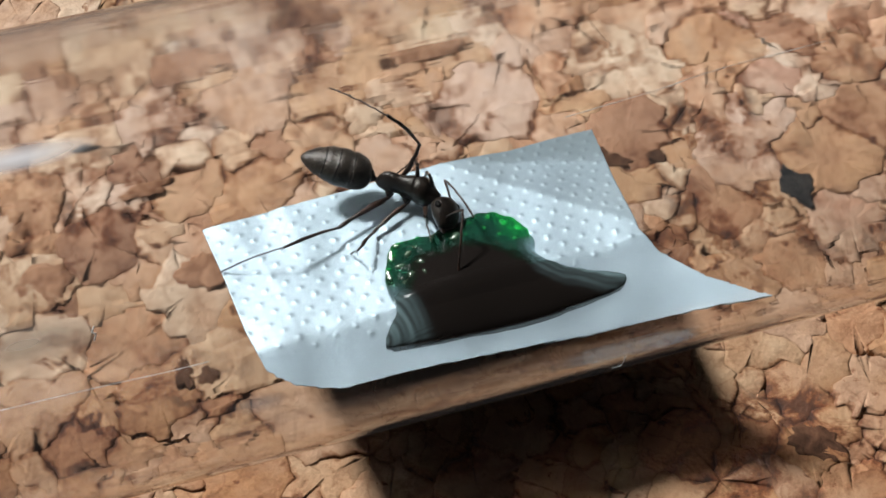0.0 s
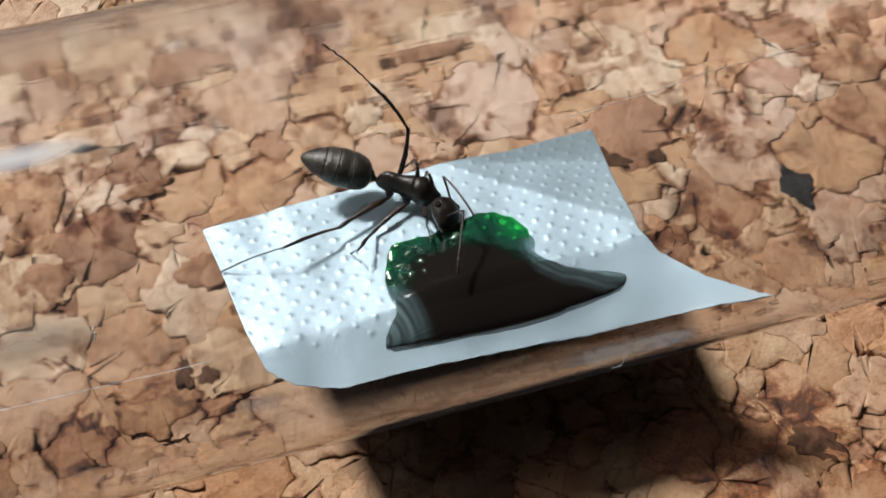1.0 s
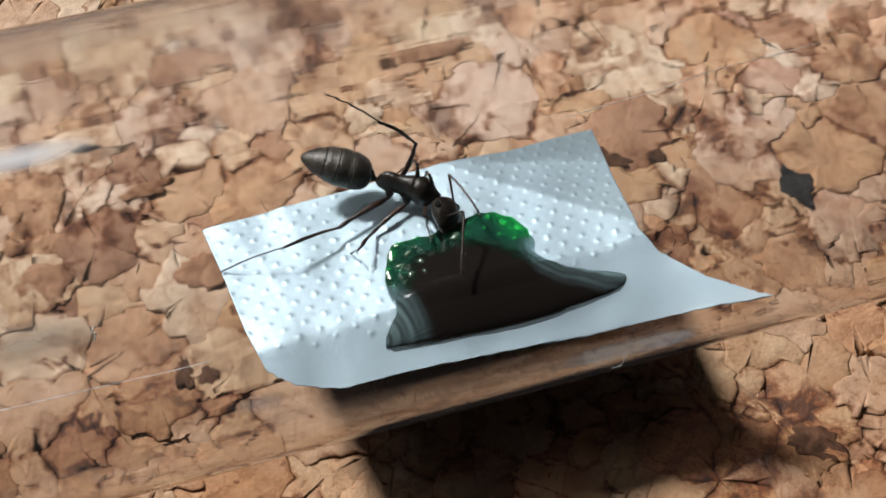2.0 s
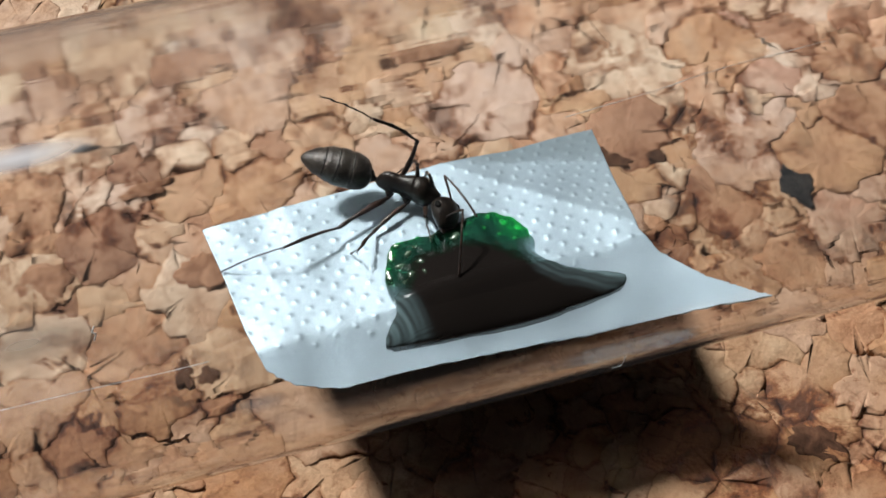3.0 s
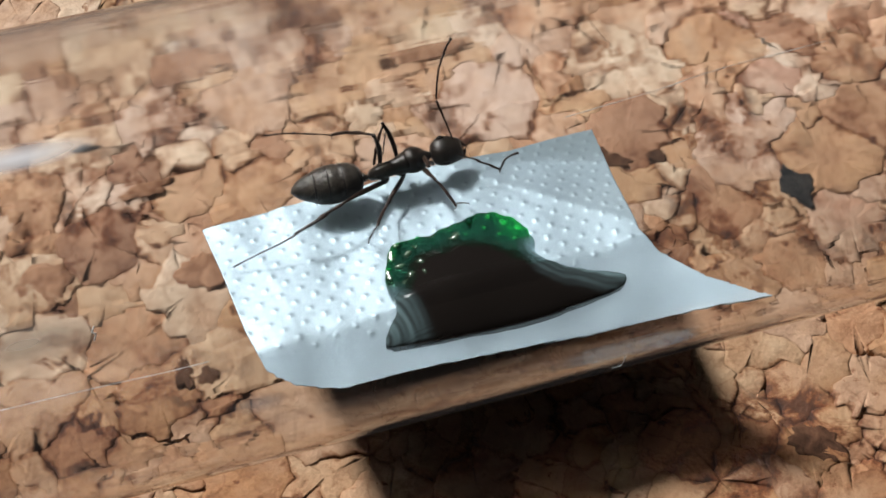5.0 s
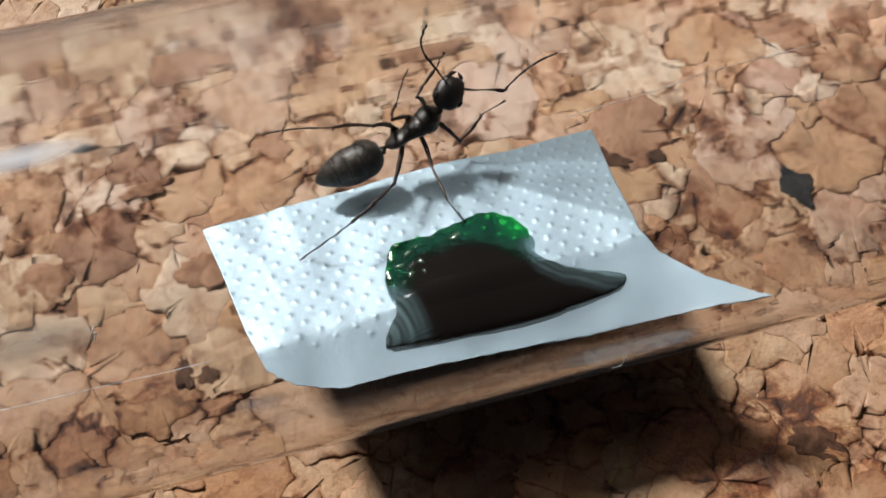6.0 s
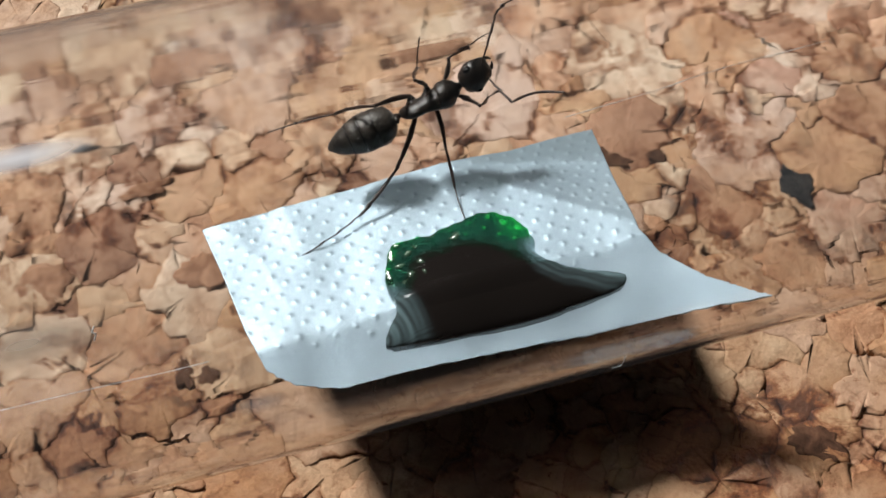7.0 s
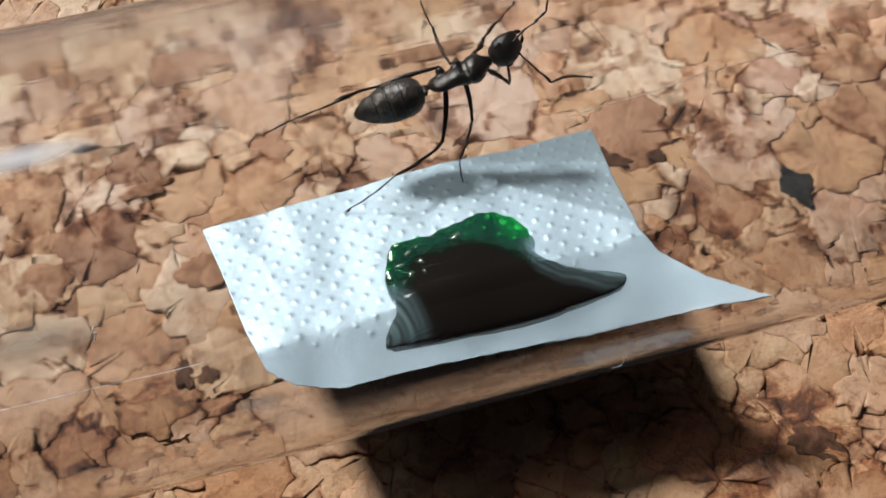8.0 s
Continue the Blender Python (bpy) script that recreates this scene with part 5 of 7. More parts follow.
    walk(ANT_PARTS["LM", "tibia"], [
        key(0, 0.28, 0.22, 1.45, 0, 45.8, 116.5),
        key(0.8, 0.28, 0.22, 1.45, 0, 45.8, 116.5),
        key(0.9, 0.28, 0.22, 1.45, 0, 45.8, 116.5),
        key(1, 0.28, 0.22, 1.45, 0, 45.8, 116.5),
        key(1.2, 0.28, 0.22, 1.45, 0, 45.8, 116.5),
        key(1.4, 0.28, 0.22, 1.45, 0, 45.8, 116.5),
        key(1.7, 0.28, 0.22, 1.45, 0, 45.8, 116.5),
        key(2.8, 0.28, 0.22, 1.45, 0, 45.8, 116.5),
        key(3, 0.28, 0.22, 1.45, 0, 45.8, 116.5),
        key(3.3, 0.28, 0.22, 1.45, 0, 45.8, 116.5),
        key(3.5, 0.44, 0.17, 1.43, -5, 50.3, 109.6),
        key(3.8, -0.14, 0.47, 1.45, -11.8, 45.9, 100.7),
        key(3.9, -0.19, 0.66, 1.43, -13.1, 54.5, 99.1),
        key(4, -0.38, 2.16, 0.24, 27.1, -19.3, -93.6),
        key(4.1, -0.34, 2.14, 0.31, 28, -17.7, -96.4),
        key(4.2, -0.13, 2.2, 0.27, 31, -20, -107),
        key(4.5, -0.04, 2.23, 0.24, 30.9, -18.6, -106.6),
        key(4.7, 0.14, 2.22, 0.28, 31.2, -16.4, -107.8),
        key(5.25, -0.49, 1.36, 1.12, 117, 78.7, -90.5),
        key(5.8, -0.8, 1.31, 0.99, -130.5, 55.1, 19.3),
        key(6, -0.57, 1.22, 1.16, -155.5, 71.2, -9.3),
        key(6.2, -0.13, 1.71, 0.96, -106.6, 3.9, 62.7),
        key(6.3, -0.39, 1.46, 1.09, -108, 14.9, 56.3),
        key(6.5, -0.18, 1.61, 1.04, -166, 74.5, -14.2),
        key(6.8, -0.25, 1.58, 1.04, 176.4, 75, -32.5),
        key(7, -0.24, 1.62, 1.02, 167.5, 74.3, -41.7),
        key(7.2, -0.18, 1.69, 0.97, -101.3, 29.6, 65.8),
        key(7.3, -0.2, 1.54, 1.08, -101, 28, 66.4),
        key(7.4, -0.2, 1.52, 1.1, -99.7, 30.7, 68.9),
        key(7.5, -0.22, 1.44, 1.14, -99.1, 29.2, 70.1),
        key(7.8, -0.2, 1.3, 1.23, -82.8, 53.3, 89.5),
        key(8, -0.24, 1.36, 1.19, -80, 58.2, 92.8),
    ])
    walk(ANT_PARTS["LM", "tarsus"], [
        key(0, -0.28, 1.34, 0.16, 0, 51.5, -155.6),
        key(0.8, -0.28, 1.34, 0.16, 0, 51.5, -155.6),
        key(0.9, -0.28, 1.34, 0.16, 0, 51.5, -155.6),
        key(1, -0.28, 1.34, 0.16, 0, 51.5, -155.6),
        key(1.2, -0.28, 1.34, 0.16, 0, 51.5, -155.6),
        key(1.4, -0.28, 1.34, 0.16, 0, 51.5, -155.6),
        key(1.7, -0.28, 1.34, 0.16, 0, 51.5, -155.6),
        key(2.8, -0.28, 1.34, 0.16, 0, 51.5, -155.6),
        key(3, -0.28, 1.34, 0.16, 0, 51.5, -155.6),
        key(3.3, -0.28, 1.34, 0.16, 0, 51.5, -155.6),
        key(3.5, 0.05, 1.25, 0.04, -3.1, 47.7, -159.6),
        key(3.8, -0.38, 1.7, 0.16, 24, 51.7, -122.4),
        key(3.9, -0.36, 1.7, -0.04, 33, 45.5, -110.7),
        key(4, -0.49, 0.47, 0.83, -80.7, 67.7, 110.1),
        key(4.1, -0.53, 0.44, 0.86, -98.4, 74.1, 91.7),
        key(4.2, -0.63, 0.59, 0.88, -127, 81.5, 62.7),
        key(4.5, -0.53, 0.59, 0.81, -134.1, 85.4, 55.6),
        key(4.7, -0.39, 0.57, 0.78, -125.6, 85.8, 64.1),
        key(5.25, -0.49, 1.01, -0.65, -70, -13.2, 36),
        key(5.8, 0.17, 1.65, -0.48, -70.5, -0.1, 41.4),
        key(6, 0, 1.13, -0.55, -70.9, 5.5, 37.6),
        key(6.2, 0.69, 3.3, 0.84, -65.5, 11.2, 59.6),
        key(6.3, 0.57, 2.91, 0.63, -65.8, 13.7, 58.3),
        key(6.5, 0.28, 1.49, -0.7, -68.1, -10.7, 61.8),
        key(6.8, 0.15, 1.33, -0.7, -68, -10.5, 61),
        key(7, 0.12, 1.29, -0.72, -69.1, -15.4, 65.4),
        key(7.2, 0.46, 3.12, 0.08, -70.1, -11.7, 69.9),
        key(7.3, 0.44, 3, 0.24, -70.1, -3.3, 68.1),
        key(7.4, 0.35, 2.96, 0.18, -70.2, -3.9, 70.2),
        key(7.5, 0.32, 2.92, 0.27, -70.3, 0.2, 74.1),
        key(7.8, -0.2, 2.38, -0.21, -70.8, -4.9, 92.5),
        key(8, -0.28, 2.3, -0.34, -70.8, -7, 92.4),
    ])
    walk(ANT_PARTS["LH", "femur"], [
        key(0, -0.68, 0.4, -0.46, 150.9, -69.1, 27.5),
        key(0.8, -0.68, 0.4, -0.46, 150.9, -69.1, 27.5),
        key(0.9, -0.68, 0.4, -0.46, 152.4, -68.6, 25.9),
        key(1, -0.68, 0.4, -0.46, 98.7, -63.6, 86.5),
        key(1.2, -0.68, 0.4, -0.46, 116.5, -71, 67.7),
        key(1.4, -0.68, 0.4, -0.46, 146.2, -74.1, 36.9),
        key(1.7, -0.68, 0.4, -0.46, 155.6, -73.1, 27.2),
        key(2.8, -0.68, 0.4, -0.46, 141.9, -70.6, 41.6),
        key(3, -0.68, 0.4, -0.46, 141.9, -70, 41.7),
        key(3.3, -0.68, 0.4, -0.46, 141.9, -70, 41.7),
        key(3.5, -0.68, 0.4, -0.46, 81.5, -43.4, 120.9),
        key(3.8, -0.68, 0.4, -0.46, 90.6, -65.5, 111.5),
        key(3.9, -0.68, 0.4, -0.46, 93.6, -72.6, 108.4),
        key(4, -0.68, 0.4, -0.46, 99.3, -71.7, 102.3),
        key(4.1, -0.68, 0.4, -0.46, 124, -82.6, 77.3),
        key(4.2, -0.68, 0.4, -0.46, 161.7, -79, 39.3),
        key(4.5, -0.68, 0.4, -0.46, 101.4, -81.3, 100.7),
        key(4.7, -0.68, 0.4, -0.46, 104.9, -79.4, 97.2),
        key(5.25, -0.68, 0.4, -0.46, 97.4, -62.8, 104.9),
        key(5.8, -0.68, 0.4, -0.46, 90.4, -57, 113.2),
        key(6, -0.68, 0.4, -0.46, 85.8, -57.1, 118.7),
        key(6.2, -0.68, 0.4, -0.46, 78.4, -51.4, 128.1),
        key(6.3, -0.68, 0.4, -0.46, 77.2, -49.2, 129.7),
        key(6.5, -0.68, 0.4, -0.46, 71.4, -45.3, 137.8),
        key(6.8, -0.68, 0.4, -0.46, 70.3, -45.1, 139.3),
        key(7, -0.68, 0.4, -0.46, 67.6, -43.4, 143.2),
        key(7.2, -0.68, 0.4, -0.46, 71.1, -39.8, 137.7),
        key(7.3, -0.68, 0.4, -0.46, 69.1, -35.7, 141.1),
        key(7.4, -0.68, 0.4, -0.46, 67.7, -31.7, 143.9),
        key(7.5, -0.68, 0.4, -0.46, 66.5, -26.4, 146.7),
        key(7.8, -0.68, 0.4, -0.46, 61.5, -10.6, 165.9),
        key(8, -0.68, 0.4, -0.46, 61.3, -1.8, 171.6),
    ])
    walk(ANT_PARTS["LH", "tibia"], [
        key(0, 0.14, 0.83, 1.97, 0, -55.8, -141.7),
        key(0.8, 0.14, 0.83, 1.97, -1.3, -56, -140.1),
        key(0.9, 0.17, 0.81, 1.96, -5.5, -55.2, -135.1),
        key(1, -0.61, 1.55, 1.87, 29.8, -50.7, -178.9),
        key(1.2, -0.36, 1.18, 2, 21, -54.6, -167.7),
        key(1.4, -0.11, 0.83, 2.04, -0.6, -55.5, -141.8),
        key(1.7, -0.01, 0.74, 2.03, -5.3, -51.3, -136.2),
        key(2.8, -0.04, 0.97, 1.99, -1.3, -44.6, -141.2),
        key(3, -0.02, 0.99, 1.98, 0.5, -43.2, -143.9),
        key(3.3, -0.02, 0.99, 1.98, -3, -45.7, -138.7),
        key(3.5, -1.65, 2.02, 1.33, 26.6, -46.4, 178.8),
        key(3.8, -1.08, 1.4, 1.91, 26.4, -46, 179.1),
        key(3.9, -0.92, 1.14, 2.02, 32.4, -48.9, 170.7),
        key(4, -0.85, 1.2, 2.01, 32.6, -57.3, 170.8),
        key(4.1, -0.61, 0.73, 2.12, 26.4, -58, 178.1),
        key(4.2, -0.3, 0.71, 2.09, 45, -13.8, 164.3),
        key(4.5, -0.75, 0.79, 2.11, 46, 42.7, 131.8),
        key(4.7, -0.74, 0.88, 2.1, 46.6, 42.9, 132.8),
        key(5.25, -0.99, 1.55, 1.85, 66.2, 56.3, 157.8),
        key(5.8, -1.24, 1.7, 1.72, 73.2, 57, 166.1),
        key(6, -1.36, 1.64, 1.72, 77.2, 57, 171),
        key(6.2, -1.68, 1.68, 1.57, 86.3, 54.1, -177.8),
        key(6.3, -1.76, 1.71, 1.51, 91, 51.8, -171.8),
        key(6.5, -2.04, 1.63, 1.39, 96.5, 52.7, -164.9),
        key(6.8, -2.07, 1.6, 1.38, 94.5, 49.5, -167.6),
        key(7, -2.19, 1.53, 1.32, 96.1, 49.2, -165.4),
        key(7.2, -2.16, 1.75, 1.2, 100.8, 50.1, -159.4),
        key(7.3, -2.33, 1.73, 1.06, 98.6, 44.1, -162.4),
        key(7.4, -2.47, 1.7, 0.9, 97.4, 40, -164.3),
        key(7.5, -2.63, 1.68, 0.7, 95.6, 34.8, -167.4),
        key(7.8, -3.16, 1.02, 0.02, 98, -9.3, 170.1),
        key(8, -3.25, 0.78, -0.38, 98, -11.1, 170),
    ])
    walk(ANT_PARTS["LH", "tarsus"], [
        key(0, -1.03, -0.1, 4.16, 0, 5.6, 162.7),
        key(0.8, -1, -0.12, 4.17, -0.1, 6.6, 162.1),
        key(0.9, -0.9, -0.25, 4.14, -0.3, 7.6, 160.1),
        key(1, -2.29, 1.52, 3.92, 8.6, -49.3, -157.3),
        key(1.2, -1.86, 0.86, 4.16, 7.5, -49.4, -155.9),
        key(1.4, -1.29, -0.1, 4.22, 2.6, -45.2, -149.4),
        key(1.7, -1.2, -0.4, 4.1, 1.1, -43.1, -147.3),
        key(2.8, -1.51, -0.21, 3.85, -1.2, -40.1, -144),
        key(3, -1.58, -0.15, 3.8, -3.8, -42, -139.9),
        key(3.3, -1.4, -0.23, 3.88, -2.2, -39.5, -142.3),
        key(3.5, -3.48, 2.06, 3.25, 11.2, -50.1, -163.2),
        key(3.8, -2.92, 1.43, 3.81, 21.3, -48.1, -176.5),
        key(3.9, -2.64, 1.42, 4.02, 31.4, -48.2, 169.5),
        key(4, -2.27, 1.43, 4.24, 38.3, -49.2, 160.1),
        key(4.1, -2.01, 0.77, 4.36, -0.1, -55, -153.6),
        key(4.2, -2.77, 1.41, 2.72, 76.1, 48.5, 134.2),
        key(4.5, -2.05, 2.24, 0.31, 79.4, -3.6, 161.6),
        key(4.7, -2.06, 2.3, 0.29, 79.2, -4.7, 163.3),
        key(5.25, -2.35, 2.1, -0.35, 78.9, 5.6, 158),
        key(5.8, -2.64, 2.05, -0.5, 78.3, 9.8, 154.3),
        key(6, -2.78, 1.87, -0.5, 78, 12.1, 153.2),
        key(6.2, -3.23, 1.62, -0.57, 79.1, 5.6, 164.8),
        key(6.3, -3.39, 1.47, -0.57, 79.1, 6.1, 164.7),
        key(6.5, -3.59, 1.21, -0.72, 79.4, 3.3, 170.7),
        key(6.8, -3.75, 1.23, -0.63, 79.4, 4.8, 170.7),
        key(7, -3.87, 1.1, -0.68, 79.3, 3.8, 170.3),
        key(7.2, -3.75, 1.15, -0.83, 79.4, 1, 176.2),
        key(7.3, -4.14, 1.15, -0.79, 79.3, 1.3, 172),
        key(7.4, -4.42, 1.15, -0.8, 79.3, 1, 171.1),
        key(7.5, -4.75, 1.2, -0.82, 79.3, 0.3, 169.3),
        key(7.8, -5.73, 1.47, 0.45, 91.7, 25.5, -163.3),
        key(8, -5.81, 1.23, 0.13, 90, 17.5, -168.8),
    ])
    walk(ANT_PARTS["RF", "femur"], [
        key(0, 0.95, -0.4, -0.4, 0, -39.2, -73.7),
        key(0.8, 0.95, -0.4, -0.4, 0, -39.2, -73.7),
        key(0.9, 0.95, -0.4, -0.4, 0, -39.2, -73.7),
        key(1, 0.95, -0.4, -0.4, 0, -39.2, -73.7),
        key(1.2, 0.95, -0.4, -0.4, 0, -39.2, -73.7),
        key(1.4, 0.95, -0.4, -0.4, 0, -39.2, -73.7),
        key(1.7, 0.95, -0.4, -0.4, 0, -39.2, -73.7),
        key(2.8, 0.95, -0.4, -0.4, 0, -39.2, -73.7),
        key(3, 0.95, -0.4, -0.4, 0, -39.2, -73.7),
        key(3.3, 0.95, -0.4, -0.4, 0, -39.2, -73.7),
        key(3.5, 0.95, -0.4, -0.4, -0.1, -36.7, -73.6),
        key(3.8, 0.95, -0.4, -0.4, -3.2, -42.1, -68.3),
        key(3.9, 0.95, -0.4, -0.4, 2.7, -48.9, -77.2),
        key(4, 0.95, -0.4, -0.4, 4.8, -52.5, -80),
        key(4.1, 0.95, -0.4, -0.4, 16.2, -51.5, -94.4),
        key(4.2, 0.95, -0.4, -0.4, 18.2, -53.4, -97),
        key(4.5, 0.95, -0.4, -0.4, 16.4, -58.7, -94.6),
        key(4.7, 0.95, -0.4, -0.4, 9.2, -60.9, -86.3),
        key(5.25, 0.95, -0.4, -0.4, 13, -67, -90.5),
        key(5.8, 0.95, -0.4, -0.4, 33, -68.7, -112.4),
        key(6, 0.95, -0.4, -0.4, -127.9, 19.5, -75.1),
        key(6.2, 0.95, -0.4, -0.4, -148.9, -50.7, -9.8),
        key(6.3, 0.95, -0.4, -0.4, -151.1, -53.7, -6.9),
        key(6.5, 0.95, -0.4, -0.4, -150, -60.5, -8.1),
        key(6.8, 0.95, -0.4, -0.4, -139.2, -64.4, -20.5),
        key(7, 0.95, -0.4, -0.4, -144.1, -64.5, -15),
        key(7.2, 0.95, -0.4, -0.4, -132, -67.8, -28.4),
        key(7.3, 0.95, -0.4, -0.4, -126.8, -67.7, -33.9),
        key(7.4, 0.95, -0.4, -0.4, -119.7, -73.2, -41.4),
        key(7.5, 0.95, -0.4, -0.4, -102.2, 12.4, -87.7),
        key(7.8, 0.95, -0.4, -0.4, -97.9, 10.5, -57),
        key(8, 0.95, -0.4, -0.4, -98.3, 10.2, -59.3),
    ])
    walk(ANT_PARTS["RF", "tibia"], [
        key(0, 1.36, -1.81, 0.8, 0, 63, 96.7),
        key(0.8, 1.36, -1.81, 0.8, 0, 63, 96.7),
        key(0.9, 1.36, -1.81, 0.8, 0, 63, 96.7),
        key(1, 1.36, -1.81, 0.8, 0, 63, 96.7),
        key(1.2, 1.36, -1.81, 0.8, 0, 63, 96.7),
        key(1.4, 1.36, -1.81, 0.8, 0, 63, 96.7),
        key(1.7, 1.36, -1.81, 0.8, 0, 63, 96.7),
        key(2.8, 1.36, -1.81, 0.8, 0, 63, 96.7),
        key(3, 1.36, -1.81, 0.8, 0, 63, 96.7),
        key(3.3, 1.36, -1.81, 0.8, 0, 63, 96.7),
        key(3.5, 1.38, -1.86, 0.74, -4.5, 63.9, 91.6),
        key(3.8, 1.47, -1.71, 0.87, -2.5, 73.8, 93.9),
        key(3.9, 1.23, -1.62, 1.03, -29.2, 76.7, 66.1),
        key(4, 1.15, -1.54, 1.11, -28.6, 68.9, 66.9),
        key(4.1, 0.86, -1.58, 1.09, -60.3, 67.3, 32.2),
        key(4.2, 0.81, -1.52, 1.13, -103.7, 64.6, -15.9),
        key(4.5, 0.87, -1.38, 1.22, -115.8, 12.6, -58.4),
        key(4.7, 1.01, -1.32, 1.26, -117.3, 19.3, -63.4),
        key(5.25, 0.94, -1.14, 1.35, -102.6, -25.9, -88.4),
        key(5.8, 0.69, -1.04, 1.37, -94.8, -25.3, -107.3),
        key(6, 1.41, -2.13, -1.04, 107, -9.3, 21.1),
        key(6.2, 2.13, -0.6, 1.07, 84.4, 51.9, 3.4),
        key(6.3, 2.07, -0.54, 1.13, 80.1, 55.9, -1.9),
        key(6.5, 1.88, -0.53, 1.25, 65.8, 60.1, -18.2),
        key(6.8, 1.72, -0.69, 1.31, 53.8, 63.7, -31.5),
        key(7, 1.74, -0.61, 1.32, 46.1, 60.9, -40.2),
        key(7.2, 1.58, -0.74, 1.36, 35.1, 58.2, -52.7),
        key(7.3, 1.55, -0.8, 1.36, 32.1, 57.7, -56.3),
        key(7.4, 1.36, -0.76, 1.42, 30.3, 58.2, -58.4),
        key(7.5, 1.03, -2.25, -0.81, 47, -27.7, 34.8),
        key(7.8, 1.97, -1.97, -0.75, 14.5, -32.7, 84.1),
        key(8, 1.9, -2.01, -0.73, 13.9, -31.5, 85.2),
    ])
    walk(ANT_PARTS["RF", "tarsus"], [
        key(0, 1.28, -1.14, -0.53, 0, -4.3, -61.1),
        key(0.8, 1.28, -1.14, -0.53, 0, -4.3, -61.1),
        key(0.9, 1.28, -1.14, -0.53, 0, -4.3, -61.1),
        key(1, 1.28, -1.14, -0.53, 0, -4.3, -61.1),
        key(1.2, 1.28, -1.14, -0.53, 0, -4.3, -61.1),
        key(1.4, 1.28, -1.14, -0.53, 0, -4.3, -61.1),
        key(1.7, 1.28, -1.14, -0.53, 0, -4.3, -61.1),
        key(2.8, 1.28, -1.14, -0.53, 0, -4.3, -61.1),
        key(3, 1.28, -1.14, -0.53, 0, -4.3, -61.1),
        key(3.3, 1.28, -1.14, -0.53, 0, -4.3, -61.1),
        key(3.5, 1.36, -1.2, -0.61, 0.3, -6.9, -65.7),
        key(3.8, 1.44, -1.29, -0.57, 1.4, 7.2, -74.4),
        key(3.9, 1.37, -1.3, -0.43, 2.6, 2, -64.8),
        key(4, 1.36, -1.04, -0.29, 2.9, 10, -58.7),
        key(4.1, 1.35, -1.27, -0.3, 3, -2.3, -58.1),
        key(4.2, 1.43, -1.7, -0.23, 3.7, -18.6, -74.6),
        key(4.5, 1.64, -2.63, 0.9, -31.5, 52.6, 14.1),
        key(4.7, 1.65, -2.59, 0.76, -31.7, 47.9, 13.9),
        key(5.25, 0.98, -2.49, 2, -72.7, 53.8, -43.6),
        key(5.8, 0.28, -2.33, 2.01, -89.5, 30.3, -74.5),
        key(6, 2.79, -1.6, -0.79, -66.5, 9.3, -6),
        key(6.2, 3.06, -0.55, -0.11, -78.5, 47.1, -17.1),
        key(6.3, 2.91, -0.56, -0.11, -78.6, 45.5, -17.2),
        key(6.5, 2.59, -0.77, -0.05, -78.8, 45.1, -17.5),
        key(6.8, 2.29, -1.04, -0.03, -79.3, 44.3, -18.2),
        key(7, 2.3, -1.08, 0, -89.1, 47.6, -31.6),
        key(7.2, 2.06, -1.37, 0.09, -96.7, 53.4, -41.1),
        key(7.3, 1.99, -1.47, 0.09, -104.2, 53.3, -50.3),
        key(7.4, 1.78, -1.44, 0.14, -105.2, 53.8, -51.6),
        key(7.5, 2.12, -1.5, -0.11, -96.7, 37.5, -38.6),
        key(7.8, 2.1, -0.71, 0.06, -116.6, 62, -61.5),
        key(8, 2.01, -0.73, 0.05, -115.9, 62.8, -60.8),
    ])
